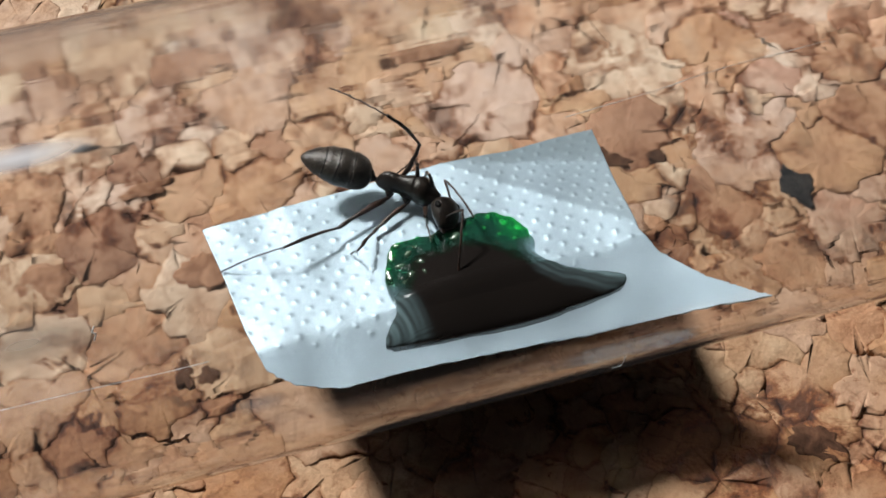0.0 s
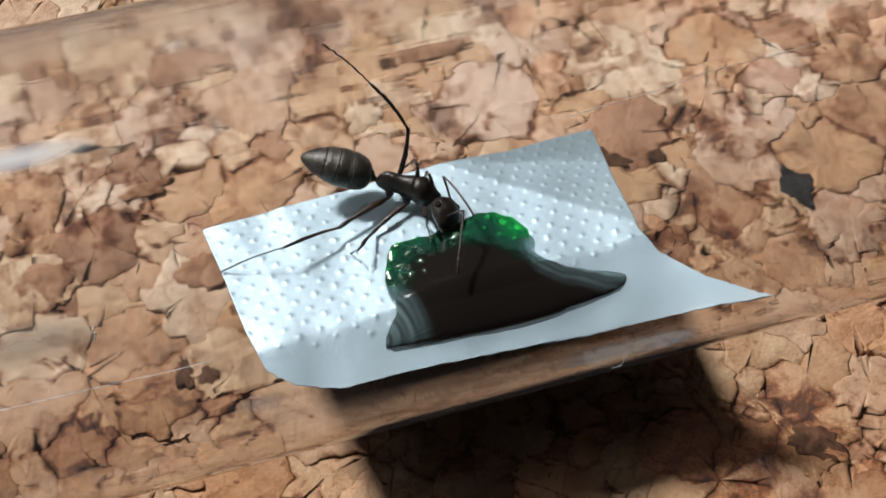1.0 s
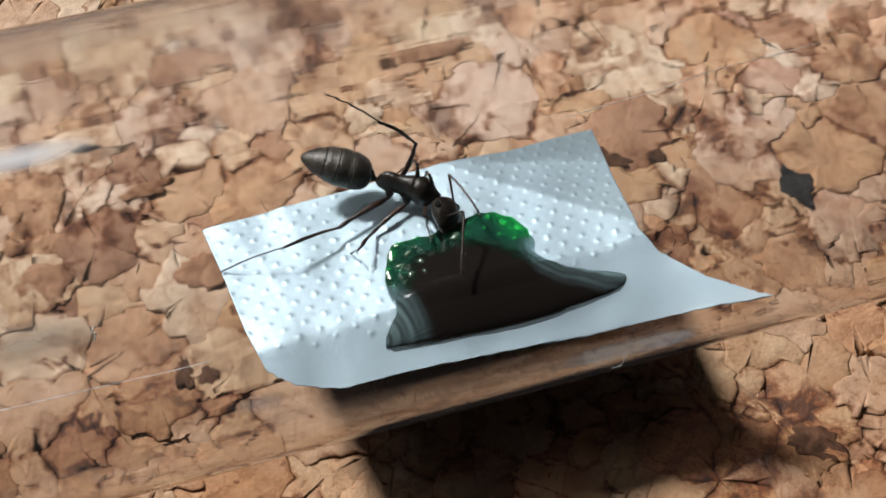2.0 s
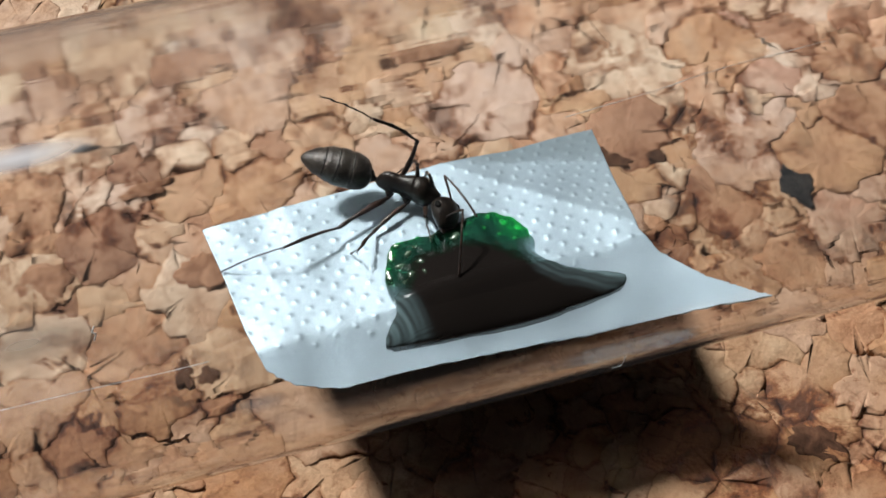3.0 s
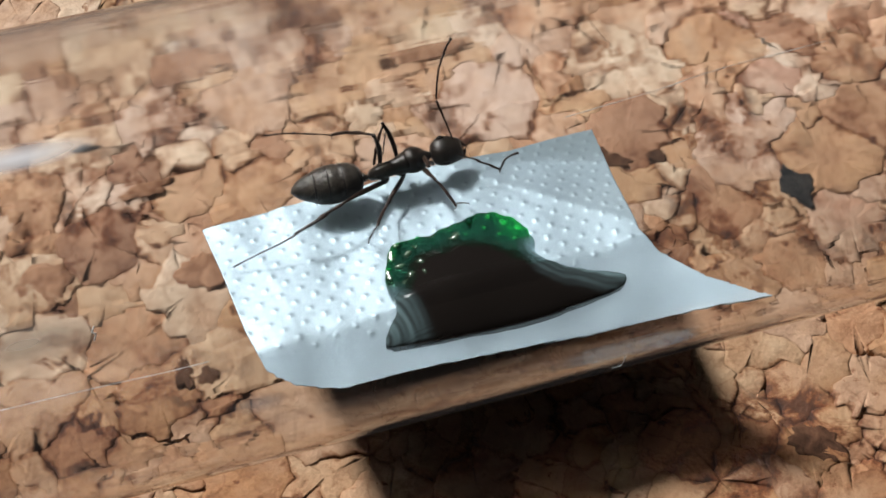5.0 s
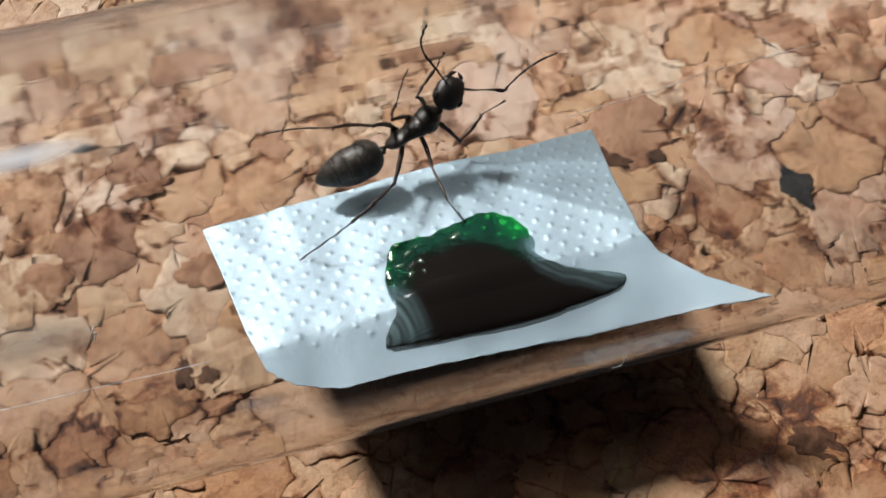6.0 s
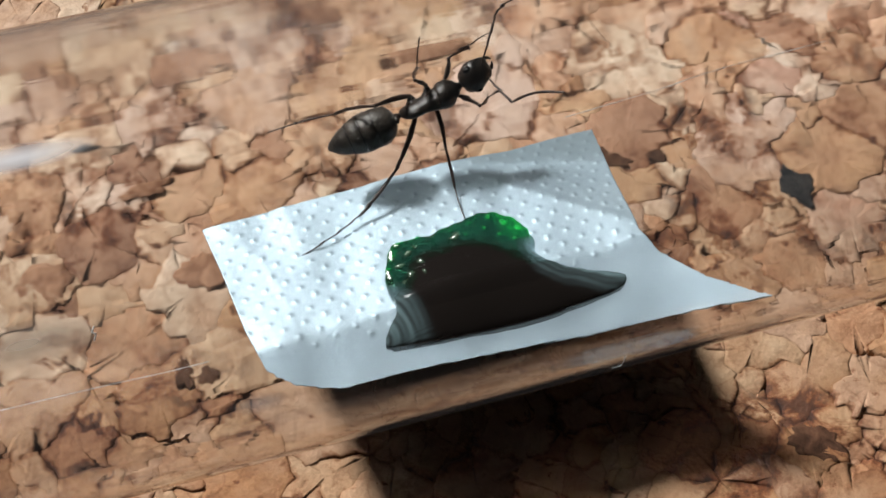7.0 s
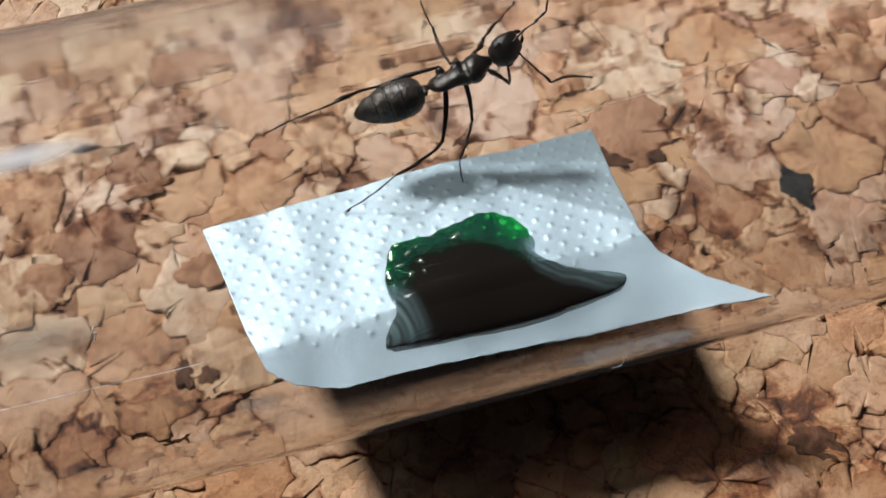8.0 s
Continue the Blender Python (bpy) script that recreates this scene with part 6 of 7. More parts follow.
    walk(ANT_PARTS["RM", "femur"], [
        key(0, 0.12, -0.42, -0.48, 0, 8.3, -115.2),
        key(0.8, 0.12, -0.42, -0.48, -0.1, 9.2, -115.9),
        key(0.9, 0.12, -0.42, -0.48, -0.1, 9.3, -115.9),
        key(1, 0.12, -0.42, -0.48, -0.1, 9.2, -115.9),
        key(1.2, 0.12, -0.42, -0.48, -0.1, 9.2, -115.9),
        key(1.4, 0.12, -0.42, -0.48, -0.1, 9.2, -115.9),
        key(1.7, 0.12, -0.42, -0.48, -0.1, 9.2, -115.9),
        key(2.8, 0.12, -0.42, -0.48, -0.1, 9.2, -115.9),
        key(3, 0.12, -0.42, -0.48, -0.1, 9.2, -115.9),
        key(3.3, 0.12, -0.42, -0.48, -0.1, 9.2, -115.9),
        key(3.5, 0.12, -0.42, -0.48, -0.2, 9.6, -116.4),
        key(3.8, 0.12, -0.42, -0.48, -0.5, 11.5, -118.5),
        key(3.9, 0.12, -0.42, -0.48, -1.1, 6.1, -121.4),
        key(4, 0.12, -0.42, -0.48, -1.4, -0.7, -124.2),
        key(4.1, 0.12, -0.42, -0.48, -1.3, -14.9, -132.8),
        key(4.2, 0.12, -0.42, -0.48, 0.3, -21.8, -139.4),
        key(4.5, 0.12, -0.42, -0.48, 0.2, -23.3, -138.9),
        key(4.7, 0.12, -0.42, -0.48, -0.2, -20.2, -138),
        key(5.25, 0.12, -0.42, -0.48, 2.5, -50.8, -144.7),
        key(5.8, 0.12, -0.42, -0.48, 4.8, -71.7, -147.3),
        key(6, 0.12, -0.42, -0.48, -31.8, -50.2, -110.1),
        key(6.2, 0.12, -0.42, -0.48, -40.2, -53.8, -99.1),
        key(6.3, 0.12, -0.42, -0.48, -40.3, -53.6, -99),
        key(6.5, 0.12, -0.42, -0.48, -50.6, -15.3, -93.1),
        key(6.8, 0.12, -0.42, -0.48, -48.1, -23.4, -100.5),
        key(7, 0.12, -0.42, -0.48, -46.9, -29.1, -103.4),
        key(7.2, 0.12, -0.42, -0.48, -49.9, -70.5, -109.4),
        key(7.3, 0.12, -0.42, -0.48, -73.6, -7.8, -94.1),
        key(7.4, 0.12, -0.42, -0.48, -72.8, -15.2, -97.7),
        key(7.5, 0.12, -0.42, -0.48, -71.2, -17.9, -102.7),
        key(7.8, 0.12, -0.42, -0.48, -72.7, -35.3, -101.4),
        key(8, 0.12, -0.42, -0.48, -71.3, -36.8, -103.8),
    ])
    walk(ANT_PARTS["RM", "tibia"], [
        key(0, -0.7, -2.17, -0.76, 0, -22.7, -93.9),
        key(0.8, -0.72, -2.15, -0.79, -0.2, -23.2, -93.3),
        key(0.9, -0.72, -2.15, -0.79, -0.2, -23.2, -93.3),
        key(1, -0.72, -2.15, -0.79, -0.2, -23.2, -93.3),
        key(1.2, -0.72, -2.15, -0.79, -0.2, -23.2, -93.3),
        key(1.4, -0.72, -2.15, -0.79, -0.2, -23.2, -93.3),
        key(1.7, -0.72, -2.15, -0.79, -0.2, -23.2, -93.3),
        key(2.8, -0.72, -2.15, -0.79, -0.2, -23.2, -93.3),
        key(3, -0.72, -2.15, -0.79, -0.2, -23.2, -93.3),
        key(3.3, -0.72, -2.15, -0.79, -0.2, -23.2, -93.3),
        key(3.5, -0.73, -2.14, -0.81, 0.8, -23.1, -95.9),
        key(3.8, -0.79, -2.1, -0.87, 1.5, -20.4, -97.7),
        key(3.9, -0.89, -2.07, -0.69, 3.3, -21.7, -103),
        key(4, -0.98, -2.03, -0.46, 4.4, -24.4, -105.7),
        key(4.1, -1.16, -1.8, 0.02, 11.4, -22.7, -123.5),
        key(4.2, -1.25, -1.6, 0.25, 15.2, -23.7, -133.5),
        key(4.5, -1.23, -1.6, 0.29, 15.6, -25.6, -134.6),
        key(4.7, -1.24, -1.65, 0.19, 15.6, -28.2, -134.6),
        key(5.25, -0.89, -1.13, 1.03, 18.6, -70.7, -131.4),
        key(5.8, -0.39, -0.75, 1.37, -117.2, -69.4, 13.3),
        key(6, -0.31, -1.59, 1.02, 2.5, -51.6, -104.2),
        key(6.2, -0.06, -1.56, 1.09, -4.3, -6.5, -97.1),
        key(6.3, -0.06, -1.56, 1.09, -4.4, -8.5, -96),
        key(6.5, 0.02, -2.3, 0.03, -3.7, -49.2, -106.6),
        key(6.8, -0.21, -2.18, 0.29, -4.8, -34.8, -105.2),
        key(7, -0.28, -2.08, 0.47, -4.6, -31.9, -105.7),
        key(7.2, -0.1, -1.03, 1.36, -3.6, -5, -108.3),
        key(7.3, -0.02, -2.35, -0.22, 4.1, -65.1, -164.2),
        key(7.4, -0.13, -2.28, 0.03, 1.6, -60.6, -161.4),
        key(7.5, -0.29, -2.23, 0.12, 1.9, -58.1, -161.8),
        key(7.8, -0.2, -1.98, 0.65, -14.3, -36.9, -143.7),
        key(8, -0.25, -1.94, 0.69, -15.5, -34.7, -141.7),
    ])
    walk(ANT_PARTS["RM", "tarsus"], [
        key(0, -0.81, -3.82, -0.07, 0, 59.6, 134.3),
        key(0.8, -0.82, -3.8, -0.08, 0.5, 59.5, 134.9),
        key(0.9, -0.82, -3.8, -0.08, 0.5, 59.5, 134.9),
        key(1, -0.82, -3.8, -0.08, 0.5, 59.5, 134.9),
        key(1.2, -0.82, -3.8, -0.08, 0.5, 59.5, 134.9),
        key(1.4, -0.82, -3.8, -0.08, 0.5, 59.5, 134.9),
        key(1.7, -0.82, -3.8, -0.08, 0.5, 59.5, 134.9),
        key(2.8, -0.82, -3.8, -0.08, 0.5, 59.5, 134.9),
        key(3, -0.82, -3.8, -0.08, 0.5, 59.5, 134.9),
        key(3.3, -0.82, -3.8, -0.08, 0.5, 59.5, 134.9),
        key(3.5, -0.91, -3.79, -0.1, -3, 59.3, 130.9),
        key(3.8, -1.02, -3.77, -0.24, 1, 58.5, 135.4),
        key(3.9, -1.27, -3.7, -0.02, 2.5, 61.3, 137.2),
        key(4, -1.42, -3.61, 0.29, 13.2, 63.6, 149.4),
        key(4.1, -2.08, -3.19, 0.72, 30.5, 66.9, 168.9),
        key(4.2, -2.39, -2.79, 0.97, 49.9, 64.3, -169.6),
        key(4.5, -2.37, -2.75, 1.07, 52.5, 62.8, -166.7),
        key(4.7, -2.35, -2.77, 1.04, 51.2, 63, -168.1),
        key(5.25, -1.28, -1.58, 2.73, 122.1, 64.4, -91),
        key(5.8, 0.22, -0.6, 3.06, 140.8, 46.3, -67.7),
        key(6, -0.58, -2.68, 2.43, 127.3, 8.6, -84),
        key(6.2, -0.28, -3.33, 1.3, 109.4, -58.7, -88),
        key(6.3, -0.25, -3.33, 1.35, 115.5, -55.8, -95.3),
        key(6.5, -0.32, -3.43, 1.4, 116.6, -55.7, -96.6),
        key(6.8, -0.59, -3.61, 1.32, 123.1, -62.5, -104.2),
        key(7, -0.69, -3.55, 1.42, 122.8, -55.9, -104),
        key(7.2, -0.66, -2.74, 1.51, 121.3, -29.6, -106.2),
        key(7.3, -0.75, -2.55, 1.42, 114.9, 13.6, -97.7),
        key(7.4, -0.97, -2.57, 1.6, 114.7, 18.9, -97.8),
        key(7.5, -1.19, -2.53, 1.65, 113.6, 18.7, -101.6),
        key(7.8, -1.35, -2.83, 1.73, 114, 16, -99.9),
        key(8, -1.41, -2.85, 1.71, 114, 13.6, -100.1),
    ])
    walk(ANT_PARTS["RH", "femur"], [
        key(0, -0.68, -0.4, -0.46, 0, 4.2, -123.8),
        key(0.8, -0.68, -0.4, -0.46, 0, 4.2, -123.8),
        key(0.9, -0.68, -0.4, -0.46, 0, 4.2, -123.8),
        key(1, -0.68, -0.4, -0.46, 0, 4.2, -123.8),
        key(1.2, -0.68, -0.4, -0.46, 0, 4.2, -123.8),
        key(1.4, -0.68, -0.4, -0.46, 0, 4.2, -123.8),
        key(1.7, -0.68, -0.4, -0.46, 0, 4.2, -123.8),
        key(2.8, -0.68, -0.4, -0.46, 0, 4.2, -123.8),
        key(3, -0.68, -0.4, -0.46, 0, 4.2, -123.8),
        key(3.3, -0.68, -0.4, -0.46, 0, 4.2, -123.8),
        key(3.5, -0.68, -0.4, -0.46, 0.1, 0.3, -122.3),
        key(3.8, -0.68, -0.4, -0.46, 0.1, 1.5, -127.6),
        key(3.9, -0.68, -0.4, -0.46, 0, -15.5, -129.1),
        key(4, -0.68, -0.4, -0.46, 1.9, -23.5, -136.1),
        key(4.1, -0.68, -0.4, -0.46, 8.6, -25.9, -153.1),
        key(4.2, -0.68, -0.4, -0.46, 13.1, -25.3, -163.7),
        key(4.5, -0.68, -0.4, -0.46, 13.2, -26.2, -163.9),
        key(4.7, -0.68, -0.4, -0.46, 12.9, -26.1, -163.4),
        key(5.25, -0.68, -0.4, -0.46, 20.5, -52.5, -175.6),
        key(5.8, -0.68, -0.4, -0.46, 24.1, -59.7, -179.8),
        key(6, -0.68, -0.4, -0.46, 4.5, -56.4, -157.6),
        key(6.2, -0.68, -0.4, -0.46, -7, -50.3, -143.8),
        key(6.3, -0.68, -0.4, -0.46, -7, -47.2, -143.8),
        key(6.5, -0.68, -0.4, -0.46, -17.3, -19.8, -131.9),
        key(6.8, -0.68, -0.4, -0.46, -15.1, -27.7, -138.1),
        key(7, -0.68, -0.4, -0.46, -13.2, -26.2, -142.2),
        key(7.2, -0.68, -0.4, -0.46, -8.7, -19.5, -152.4),
        key(7.3, -0.68, -0.4, -0.46, -8, -20.1, -154.5),
        key(7.4, -0.68, -0.4, -0.46, -15.7, -71.6, -149.3),
        key(7.5, -0.68, -0.4, -0.46, -29.5, -56.6, -135.3),
        key(7.8, -0.68, -0.4, -0.46, -40.4, -40, -122.5),
        key(8, -0.68, -0.4, -0.46, -42.6, -27.1, -119.8),
    ])
    walk(ANT_PARTS["RH", "tibia"], [
        key(0, -2.12, -2.56, -0.65, 0, -7.7, -128.4),
        key(0.8, -2.12, -2.56, -0.65, 0, -7.7, -128.4),
        key(0.9, -2.12, -2.56, -0.65, 0, -7.7, -128.4),
        key(1, -2.12, -2.56, -0.65, 0, -7.7, -128.4),
        key(1.2, -2.12, -2.56, -0.65, 0, -7.7, -128.4),
        key(1.4, -2.12, -2.56, -0.65, 0, -7.7, -128.4),
        key(1.7, -2.12, -2.56, -0.65, 0, -7.7, -128.4),
        key(2.8, -2.12, -2.56, -0.65, 0, -7.7, -128.4),
        key(3, -2.12, -2.56, -0.65, 0, -7.7, -128.4),
        key(3.3, -2.12, -2.56, -0.65, 0, -7.7, -128.4),
        key(3.5, -2.07, -2.6, -0.47, 0.7, -5.8, -133.5),
        key(3.8, -2.27, -2.46, -0.53, 0.9, -6.9, -135.3),
        key(3.9, -2.26, -2.34, 0.24, 2.1, 6.6, -145.7),
        key(4, -2.4, -2.05, 0.58, 1.7, 11.1, -149.8),
        key(4.1, -2.77, -1.46, 0.68, -0.4, 8.4, -160.3),
        key(4.2, -2.93, -1.06, 0.65, -1.4, 9.9, -167.3),
        key(4.5, -2.92, -1.05, 0.69, -1.3, 3.4, -167),
        key(4.7, -2.92, -1.07, 0.69, -1.3, 3.5, -166.7),
        key(5.25, -2.26, -0.52, 1.6, -1.4, -12.8, -166.5),
        key(5.8, -1.99, -0.4, 1.78, -0.5, -27, -170.4),
        key(6, -2.01, -0.95, 1.71, 5.5, -28.7, 176.3),
        key(6.2, -2.02, -1.38, 1.54, 1.5, -31.1, -175.5),
        key(6.3, -2.11, -1.44, 1.45, 0.8, -31, -174),
        key(6.5, -2.31, -2.22, 0.42, -0.1, -29.5, -172.3),
        key(6.8, -2.39, -1.94, 0.75, -3.4, -19.7, -165.7),
        key(7, -2.52, -1.83, 0.69, -4.5, -21.5, -162.5),
        key(7.2, -2.85, -1.53, 0.41, -8.4, -14.4, -151.8),
        key(7.3, -2.88, -1.45, 0.44, -7.9, -15, -153.8),
        key(7.4, -1.38, -0.82, 2.01, -18.3, 34.2, -130.5),
        key(7.5, -1.7, -1.41, 1.71, -28.5, 30.3, -150.4),
        key(7.8, -1.75, -2.08, 1.21, -30.9, 19.2, -154.7),
        key(8, -1.83, -2.41, 0.72, -38.4, -28.8, 171.2),
    ])
    walk(ANT_PARTS["RH", "tarsus"], [
        key(0, -3.75, -4.61, -0.29, 0, 27.1, -153.3),
        key(0.8, -3.75, -4.61, -0.29, 0, 27.1, -153.3),
        key(0.9, -3.75, -4.61, -0.29, 0, 27.1, -153.3),
        key(1, -3.75, -4.61, -0.29, 0, 27.1, -153.3),
        key(1.2, -3.75, -4.61, -0.29, 0, 27.1, -153.3),
        key(1.4, -3.75, -4.61, -0.29, 0, 27.1, -153.3),
        key(1.7, -3.75, -4.61, -0.29, 0, 27.1, -153.3),
        key(2.8, -3.75, -4.61, -0.29, 0, 27.1, -153.3),
        key(3, -3.75, -4.61, -0.29, 0, 27.1, -153.3),
        key(3.3, -3.75, -4.61, -0.29, 0, 27.1, -153.3),
        key(3.5, -3.88, -4.51, -0.2, -2.5, 29.2, -158.8),
        key(3.8, -4.13, -4.31, -0.21, -2.3, 27.2, -158.3),
        key(3.9, -4.43, -3.83, -0.07, -2.2, 23.3, -158.2),
        key(4, -4.64, -3.36, 0.07, -2.3, 17.3, -158.4),
        key(4.1, -5.23, -2.34, 0.29, -5.3, 15.3, -168.7),
        key(4.2, -5.48, -1.63, 0.2, -6.7, 14.7, -173.8),
        key(4.5, -5.5, -1.64, 0.53, -7.1, 18.1, -175.5),
        key(4.7, -5.49, -1.68, 0.53, -7.1, 18.1, -175.4),
        key(5.25, -4.77, -1.12, 2.19, -5.8, 13.1, -171.3),
        key(5.8, -4.32, -0.8, 2.99, -4.3, 32.2, -163.9),
        key(6, -4.33, -0.8, 2.98, -7.9, 20.8, -170.4),
        key(6.2, -4.28, -1.56, 2.91, -7.4, 11.3, -168.7),
        key(6.3, -4.36, -1.68, 2.81, -7.5, 8.9, -169),
        key(6.5, -4.6, -2.53, 1.72, -9.6, -17.1, -177.7),
        key(6.8, -4.81, -2.55, 1.64, -8.5, -20.3, 178.5),
        key(7, -4.87, -2.57, 1.66, -8.9, -18.8, 179.8),
        key(7.2, -5.11, -2.75, 1.07, -7.5, -29, 175.2),
        key(7.3, -5.18, -2.58, 1.12, -6.4, -29.1, 172.8),
        key(7.4, -2.81, -2.49, 0.52, -9.2, -23, 178.5),
        key(7.5, -3.69, -2.54, 0.37, -8.2, -16.3, 176),
        key(7.8, -4.01, -3.15, 0.34, -9.3, -21.2, 179.8),
        key(8, -4.13, -2.05, 2, -18.6, 10.8, -157.4),
    ])
    walk(ANT_PARTS["LA", "scape"], [
        key(0, 2.41, -0.67, -0.21, 0, -14.3, 125),
        key(0.8, 2.41, -0.67, -0.21, 0, -14.3, 125),
        key(0.9, 2.41, -0.67, -0.21, -0.4, -18.3, 126.4),
        key(1, 2.41, -0.67, -0.21, -1.4, -29.4, 129.8),
        key(1.2, 2.41, -0.67, -0.21, -1.8, -34.2, 130.4),
        key(1.4, 2.41, -0.67, -0.21, -1.4, -34.7, 129.7),
        key(1.7, 2.41, -0.67, -0.21, 2.2, -39.3, 123.4),
        key(2.8, 2.41, -0.67, -0.21, -1.5, -38.2, 129.2),
        key(3, 2.41, -0.67, -0.21, -2.5, -37.8, 130.8),
        key(3.3, 2.41, -0.67, -0.21, 0.9, -39, 125.4),
        key(3.5, 2.42, -0.67, -0.15, 13, -42, 106),
        key(3.8, 2.41, -0.65, -0.25, -0.8, -39.4, 126.2),
        key(3.9, 2.44, -0.64, -0.15, -3.2, -32.8, 129.9),
        key(4, 2.6, -0.3, -0.09, -7.1, -29.2, 137.1),
        key(4.1, 2.44, -0.63, 0.16, -4.1, -20.2, 130.8),
        key(4.2, 2.36, -0.59, 0.47, -4.2, -10.3, 130.9),
        key(4.5, 2.46, -0.48, 0.4, -3.9, -10.3, 129.5),
        key(4.7, 2.6, -0.16, 0.26, 3.7, -23, 89.6),
        key(5.25, 2.54, 0.45, 0.12, 0.8, 2.4, 97),
        key(5.8, 2.14, 0.93, 0.28, 0.7, -9.2, 92.4),
        key(6, 2.22, 0.85, 0.32, 0.1, -18.5, 96),
        key(6.2, 2.26, 0.83, 0.27, 16, 5.9, 39.7),
        key(6.3, 2.46, 0.59, 0.21, 15.3, 4.5, 33.7),
        key(6.5, 2.56, 0.4, 0.17, 14, -1.3, 20.2),
        key(6.8, 2.61, 0.21, 0.14, 14.1, -3.9, 13.4),
        key(7, 2.53, 0.47, 0.16, 10.6, 13.6, 46.2),
        key(7.2, 2.35, 0.73, 0.25, 15.9, -2.5, 73.3),
        key(7.3, 2.41, 0.66, 0.24, 15.2, -10.5, 83.9),
        key(7.4, 2.42, 0.64, 0.24, 10.7, -10.5, 104),
        key(7.5, 2.47, 0.57, 0.21, 14.3, -11, 78.1),
        key(7.8, 2.54, 0.44, 0.18, 17.3, 6.6, 26),
        key(8, 2.5, 0.52, 0.17, 16.5, 2.8, 18.9),
    ])
    walk(ANT_PARTS["LA", "funiculus"], [
        key(0, 1.35, 0.84, 0.26, 0, -9.9, -45.5),
        key(0.8, 1.35, 0.84, 0.26, 0, -9.9, -45.5),
        key(0.9, 1.34, 0.78, 0.39, -0.1, -9.1, -45),
        key(1, 1.35, 0.6, 0.72, -0.1, -8.1, -44.6),
        key(1.2, 1.39, 0.52, 0.86, -0.1, -5.7, -45.2),
        key(1.4, 1.41, 0.53, 0.87, -0.2, -8.2, -43.6),
        key(1.7, 1.6, 0.56, 1, -0.4, -3, -42.6),
        key(2.8, 1.46, 0.49, 0.97, -0.3, -4.4, -43.4),
        key(3, 1.42, 0.46, 0.96, -0.4, -4.2, -42.4),
        key(3.3, 1.55, 0.53, 0.99, -0.8, -19.8, -37.9),
        key(3.5, 2.03, 0.69, 1.12, -4.9, -30.5, -25.9),
        key(3.8, 1.54, 0.54, 0.95, 3.7, -37.9, -42.5),
        key(3.9, 1.41, 0.59, 0.88, -24.3, -76.4, -5.7),
        key(4, 1.38, 0.83, 0.84, -47, -77.8, 17.7),
        key(4.1, 1.27, 0.71, 0.82, -122, -64.1, 98),
        key(4.2, 1.14, 0.82, 0.81, -125.7, -64.3, 102.2),
        key(4.5, 1.27, 0.97, 0.74, -116.1, -22.6, 98.5),
        key(4.7, 2.61, 1.59, 1, -98, -28.2, 51.5),
        key(5.25, 2.31, 2.33, 0.04, -104.9, -24.9, 67),
        key(5.8, 2.06, 2.8, 0.58, -108.7, -18.1, 78.4),
        key(6, 2.03, 2.64, 0.92, -100.9, -52.3, 72.2),
        key(6.2, 3.71, 2.03, 0.07, -74.8, -42.6, 34.8),
        key(6.3, 4.03, 1.64, 0.06, -63.9, -30.8, 15.3),
        key(6.5, 4.34, 1.06, 0.21, -66.3, -5, 16),
        key(6.8, 4.46, 0.65, 0.26, -65.6, -6.5, 10.4),
        key(7, 3.81, 1.8, -0.29, -116.5, -52.8, 62.2),
        key(7.2, 2.89, 2.55, 0.33, -130.1, -46.3, 79.8),
        key(7.3, 2.61, 2.52, 0.59, -120, -50.4, 66.1),
        key(7.4, 1.97, 2.45, 0.59, -105.7, -54.9, 48.3),
        key(7.5, 2.86, 2.39, 0.57, -119.1, -54.3, 64.3),
        key(7.8, 4.23, 1.27, -0.04, -115.5, -27.2, 62.8),
        key(8, 4.3, 1.14, 0.07, -114.9, -24.3, 61.4),
    ])
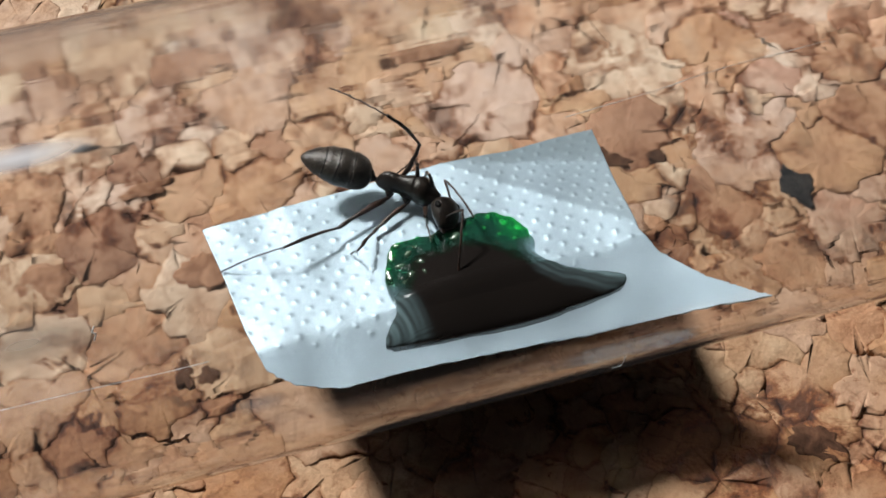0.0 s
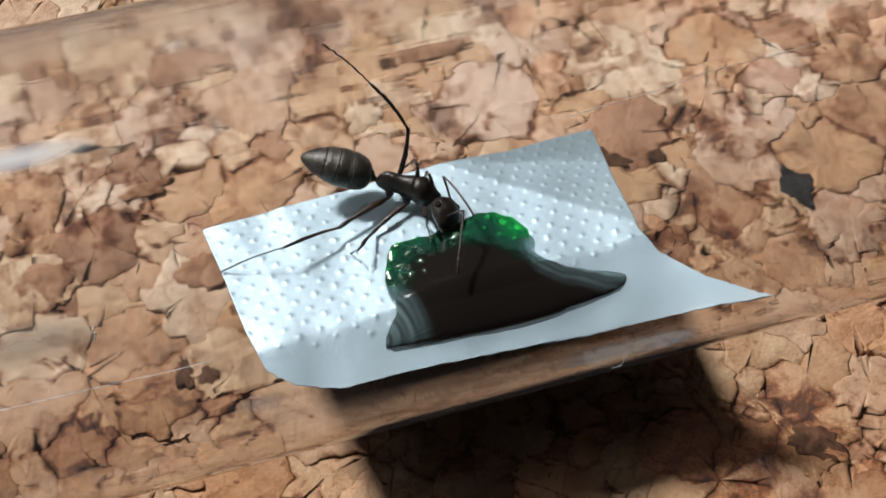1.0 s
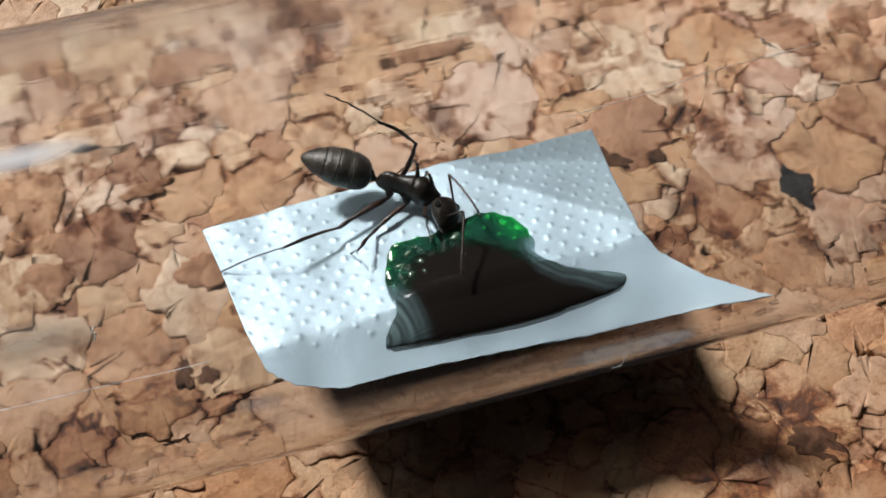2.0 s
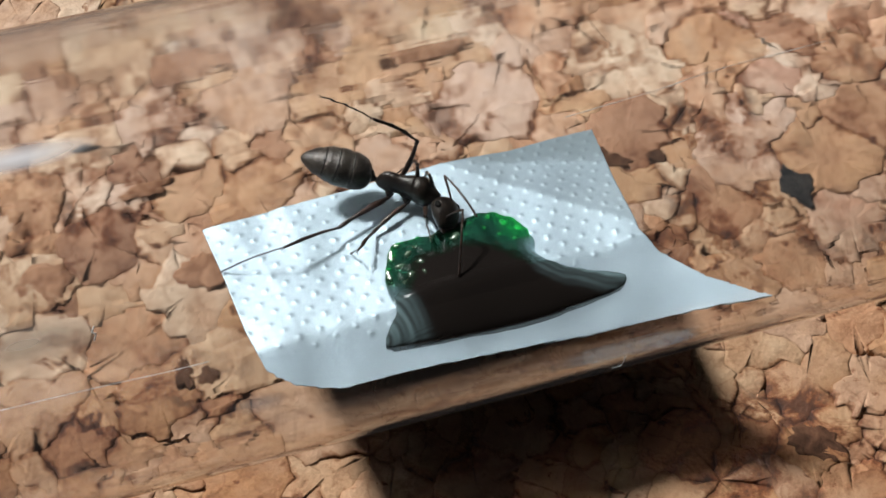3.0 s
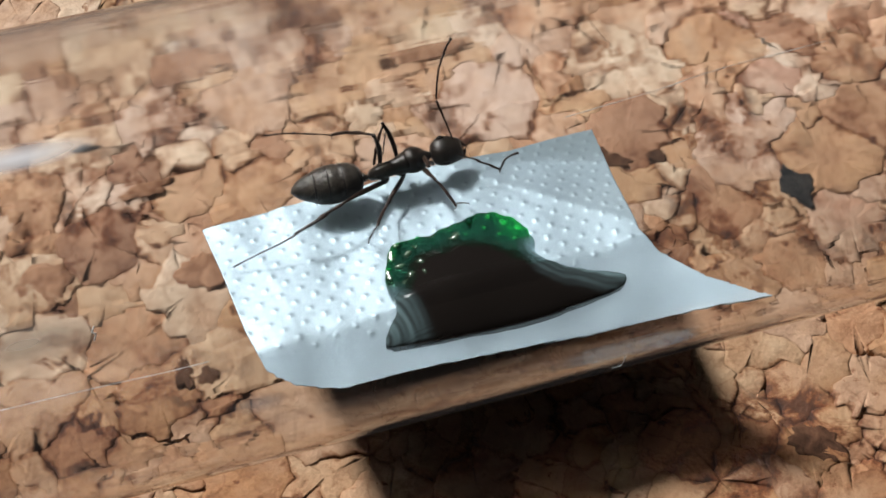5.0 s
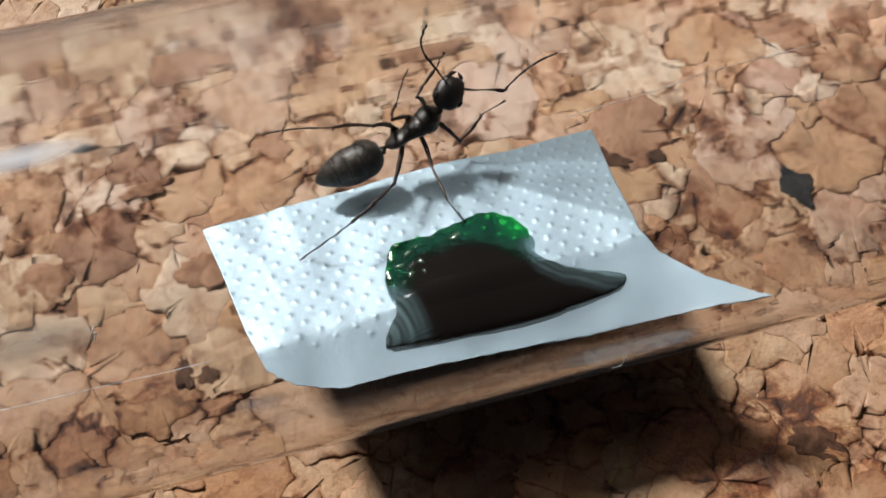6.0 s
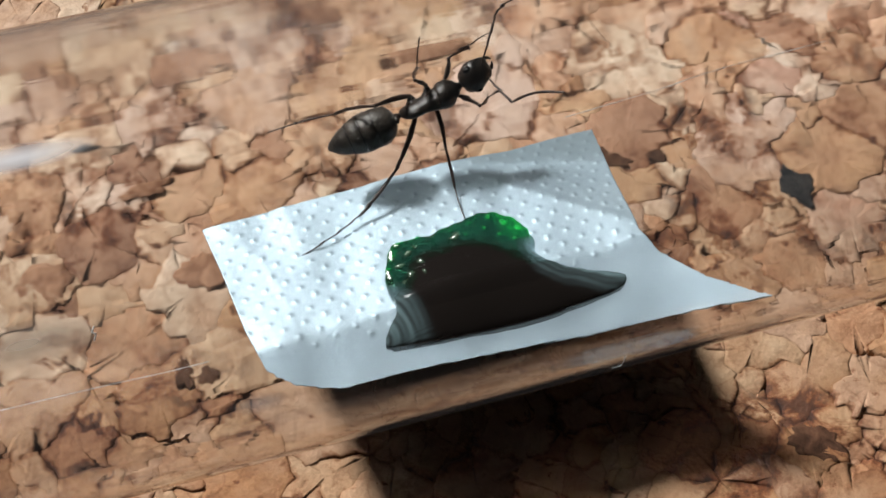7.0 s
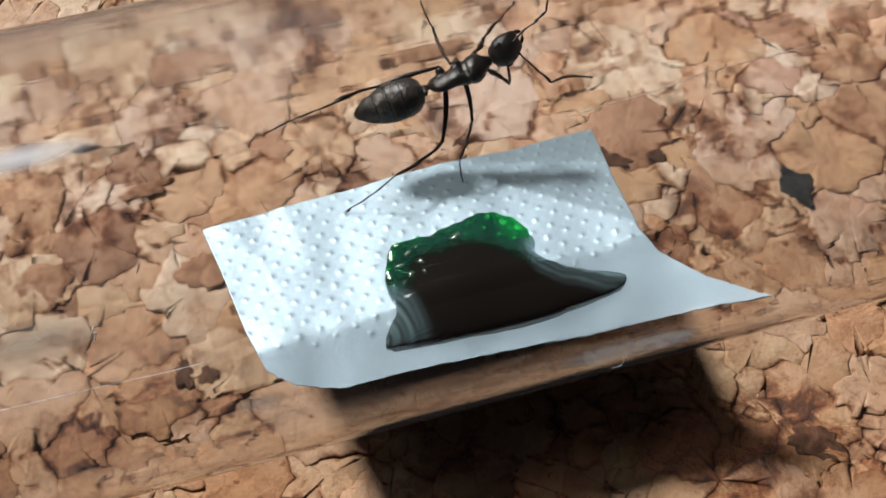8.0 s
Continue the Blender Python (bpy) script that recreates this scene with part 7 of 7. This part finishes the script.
    walk(ANT_PARTS["RA", "scape"], [
        key(0, 2.06, -1.01, 0.14, 0, -56.7, -39.5),
        key(0.8, 2.06, -1.01, 0.14, 0, -56.7, -39.5),
        key(0.9, 2.06, -1.01, 0.14, 0.6, -55.8, -40.3),
        key(1, 2.06, -1.01, 0.14, -0.3, -55.4, -39.1),
        key(1.2, 2.06, -1.01, 0.14, -0.5, -53.9, -39),
        key(1.4, 2.06, -1.01, 0.14, -0.7, -56, -38.6),
        key(1.7, 2.06, -1.01, 0.14, 0.5, -54.2, -40.1),
        key(2.8, 2.06, -1.01, 0.14, 0.7, -55.6, -40.4),
        key(3, 2.06, -1.01, 0.14, -0.1, -56.8, -39.4),
        key(3.3, 2.06, -1.01, 0.14, 0.8, -49.9, -40.5),
        key(3.5, 2.06, -0.99, 0.21, 1, -39.6, -40.7),
        key(3.8, 2.07, -1.01, 0.09, -25.9, -72.2, -5),
        key(3.9, 2.09, -0.98, 0.2, -50.3, -75.7, 20.6),
        key(4, 2.34, -0.77, 0.17, -22.6, -66.2, -8.3),
        key(4.1, 2, -1.04, 0.16, -56.2, -73.8, 27.8),
        key(4.2, 1.91, -0.98, 0.47, -15.3, -49.7, -16.1),
        key(4.5, 2.07, -0.93, 0.4, -9.7, -6, -27),
        key(4.7, 2.37, -0.71, 0.26, -7.9, 0.9, -41.9),
        key(5.25, 2.62, -0.14, 0.12, -8.2, -13.8, -40.3),
        key(5.8, 2.51, 0.46, 0.28, -9.2, -17.2, -35.9),
        key(6, 2.54, 0.34, 0.32, -10.1, -17, -32.8),
        key(6.2, 2.57, 0.31, 0.27, -5.9, -20.8, -46.6),
        key(6.3, 2.62, 0.02, 0.21, -20.9, -66.3, -21.9),
        key(6.5, 2.61, -0.19, 0.17, 37.6, -26.4, -78.8),
        key(6.8, 2.57, -0.38, 0.14, 43, -27.4, -91.9),
        key(7, 2.62, -0.13, 0.16, 27.4, -66.3, -62.9),
        key(7.2, 2.6, 0.18, 0.25, 14.7, -25.7, -45),
        key(7.3, 2.61, 0.09, 0.24, 11.2, -23.7, -37.1),
        key(7.4, 2.61, 0.07, 0.24, 9.2, -22.3, -32.2),
        key(7.5, 2.62, -0.01, 0.21, 8.8, -21.8, -31),
        key(7.8, 2.62, -0.15, 0.18, 16.4, -32.7, -51.8),
        key(8, 2.63, -0.07, 0.17, 21.1, -33.8, -60.8),
    ])
    walk(ANT_PARTS["RA", "funiculus"], [
        key(0, 2.86, -1.67, 1.73, 0, 36.3, -74.3),
        key(0.8, 2.86, -1.67, 1.73, 0, 36.3, -74.3),
        key(0.9, 2.87, -1.7, 1.71, 0.5, 22.8, -73.5),
        key(1, 2.89, -1.69, 1.71, -0.7, 16.7, -76.4),
        key(1.2, 2.93, -1.71, 1.68, 0.5, 17, -72.4),
        key(1.4, 2.89, -1.67, 1.72, 0.4, 20.2, -72.7),
        key(1.7, 2.91, -1.72, 1.68, 0.3, 17.2, -72.9),
        key(2.8, 2.87, -1.7, 1.71, 0.2, 22.1, -73.5),
        key(3, 2.86, -1.67, 1.73, 0.2, 29.8, -73.5),
        key(3.3, 2.99, -1.8, 1.6, 0.7, 2.4, -72.7),
        key(3.5, 3.17, -1.95, 1.42, 0.7, -8.4, -72.8),
        key(3.8, 2.65, -1.06, 1.9, -0.9, -17.1, -62.4),
        key(3.9, 2.53, -0.81, 2.04, -3.6, 4.9, -53.9),
        key(4, 3.09, -0.88, 1.91, -4.7, -17.9, -63.4),
        key(4.1, 2.46, -0.79, 1.99, -5.1, -14.2, -62),
        key(4.2, 3.09, -1.32, 1.92, -0.4, -43.9, -80.9),
        key(4.5, 3.75, -1.79, 0.6, 24.5, -71.8, -112.6),
        key(4.7, 3.78, -1.98, 0.23, -4, -72.3, -82.8),
        key(5.25, 4.03, -1.34, 0.57, -139.4, -62.8, 61.4),
        key(5.8, 3.98, -0.61, 0.84, -124.1, -34.4, 45.2),
        key(6, 4.07, -0.64, 0.88, -116.1, -9.2, 4.7),
        key(6.2, 3.79, -0.98, 0.94, -122.9, -44.4, 21.8),
        key(6.3, 3.33, -0.27, 1.95, 96.7, -86.8, 172),
        key(6.5, 2.94, -1.86, 1.01, -62.3, -37.1, -42.7),
        key(6.8, 2.51, -2.07, 1.01, -70.2, -68.8, -37.8),
        key(7, 2.97, -0.81, 1.89, -104.8, -43.7, 8.6),
        key(7.2, 3.81, -1.03, 1.08, -130.1, -33.9, 45.8),
        key(7.3, 4, -0.96, 1.01, -125.2, -17.7, 35.7),
        key(7.4, 4.1, -0.87, 0.96, -123.6, -14, 29.2),
        key(7.5, 4.13, -0.92, 0.91, -121.7, -20.4, 23.1),
        key(7.8, 3.6, -1.41, 1.2, -114.6, -56.5, 20.6),
        key(8, 3.4, -1.45, 1.22, -124.9, -53.8, 33.1),
    ])


motions()
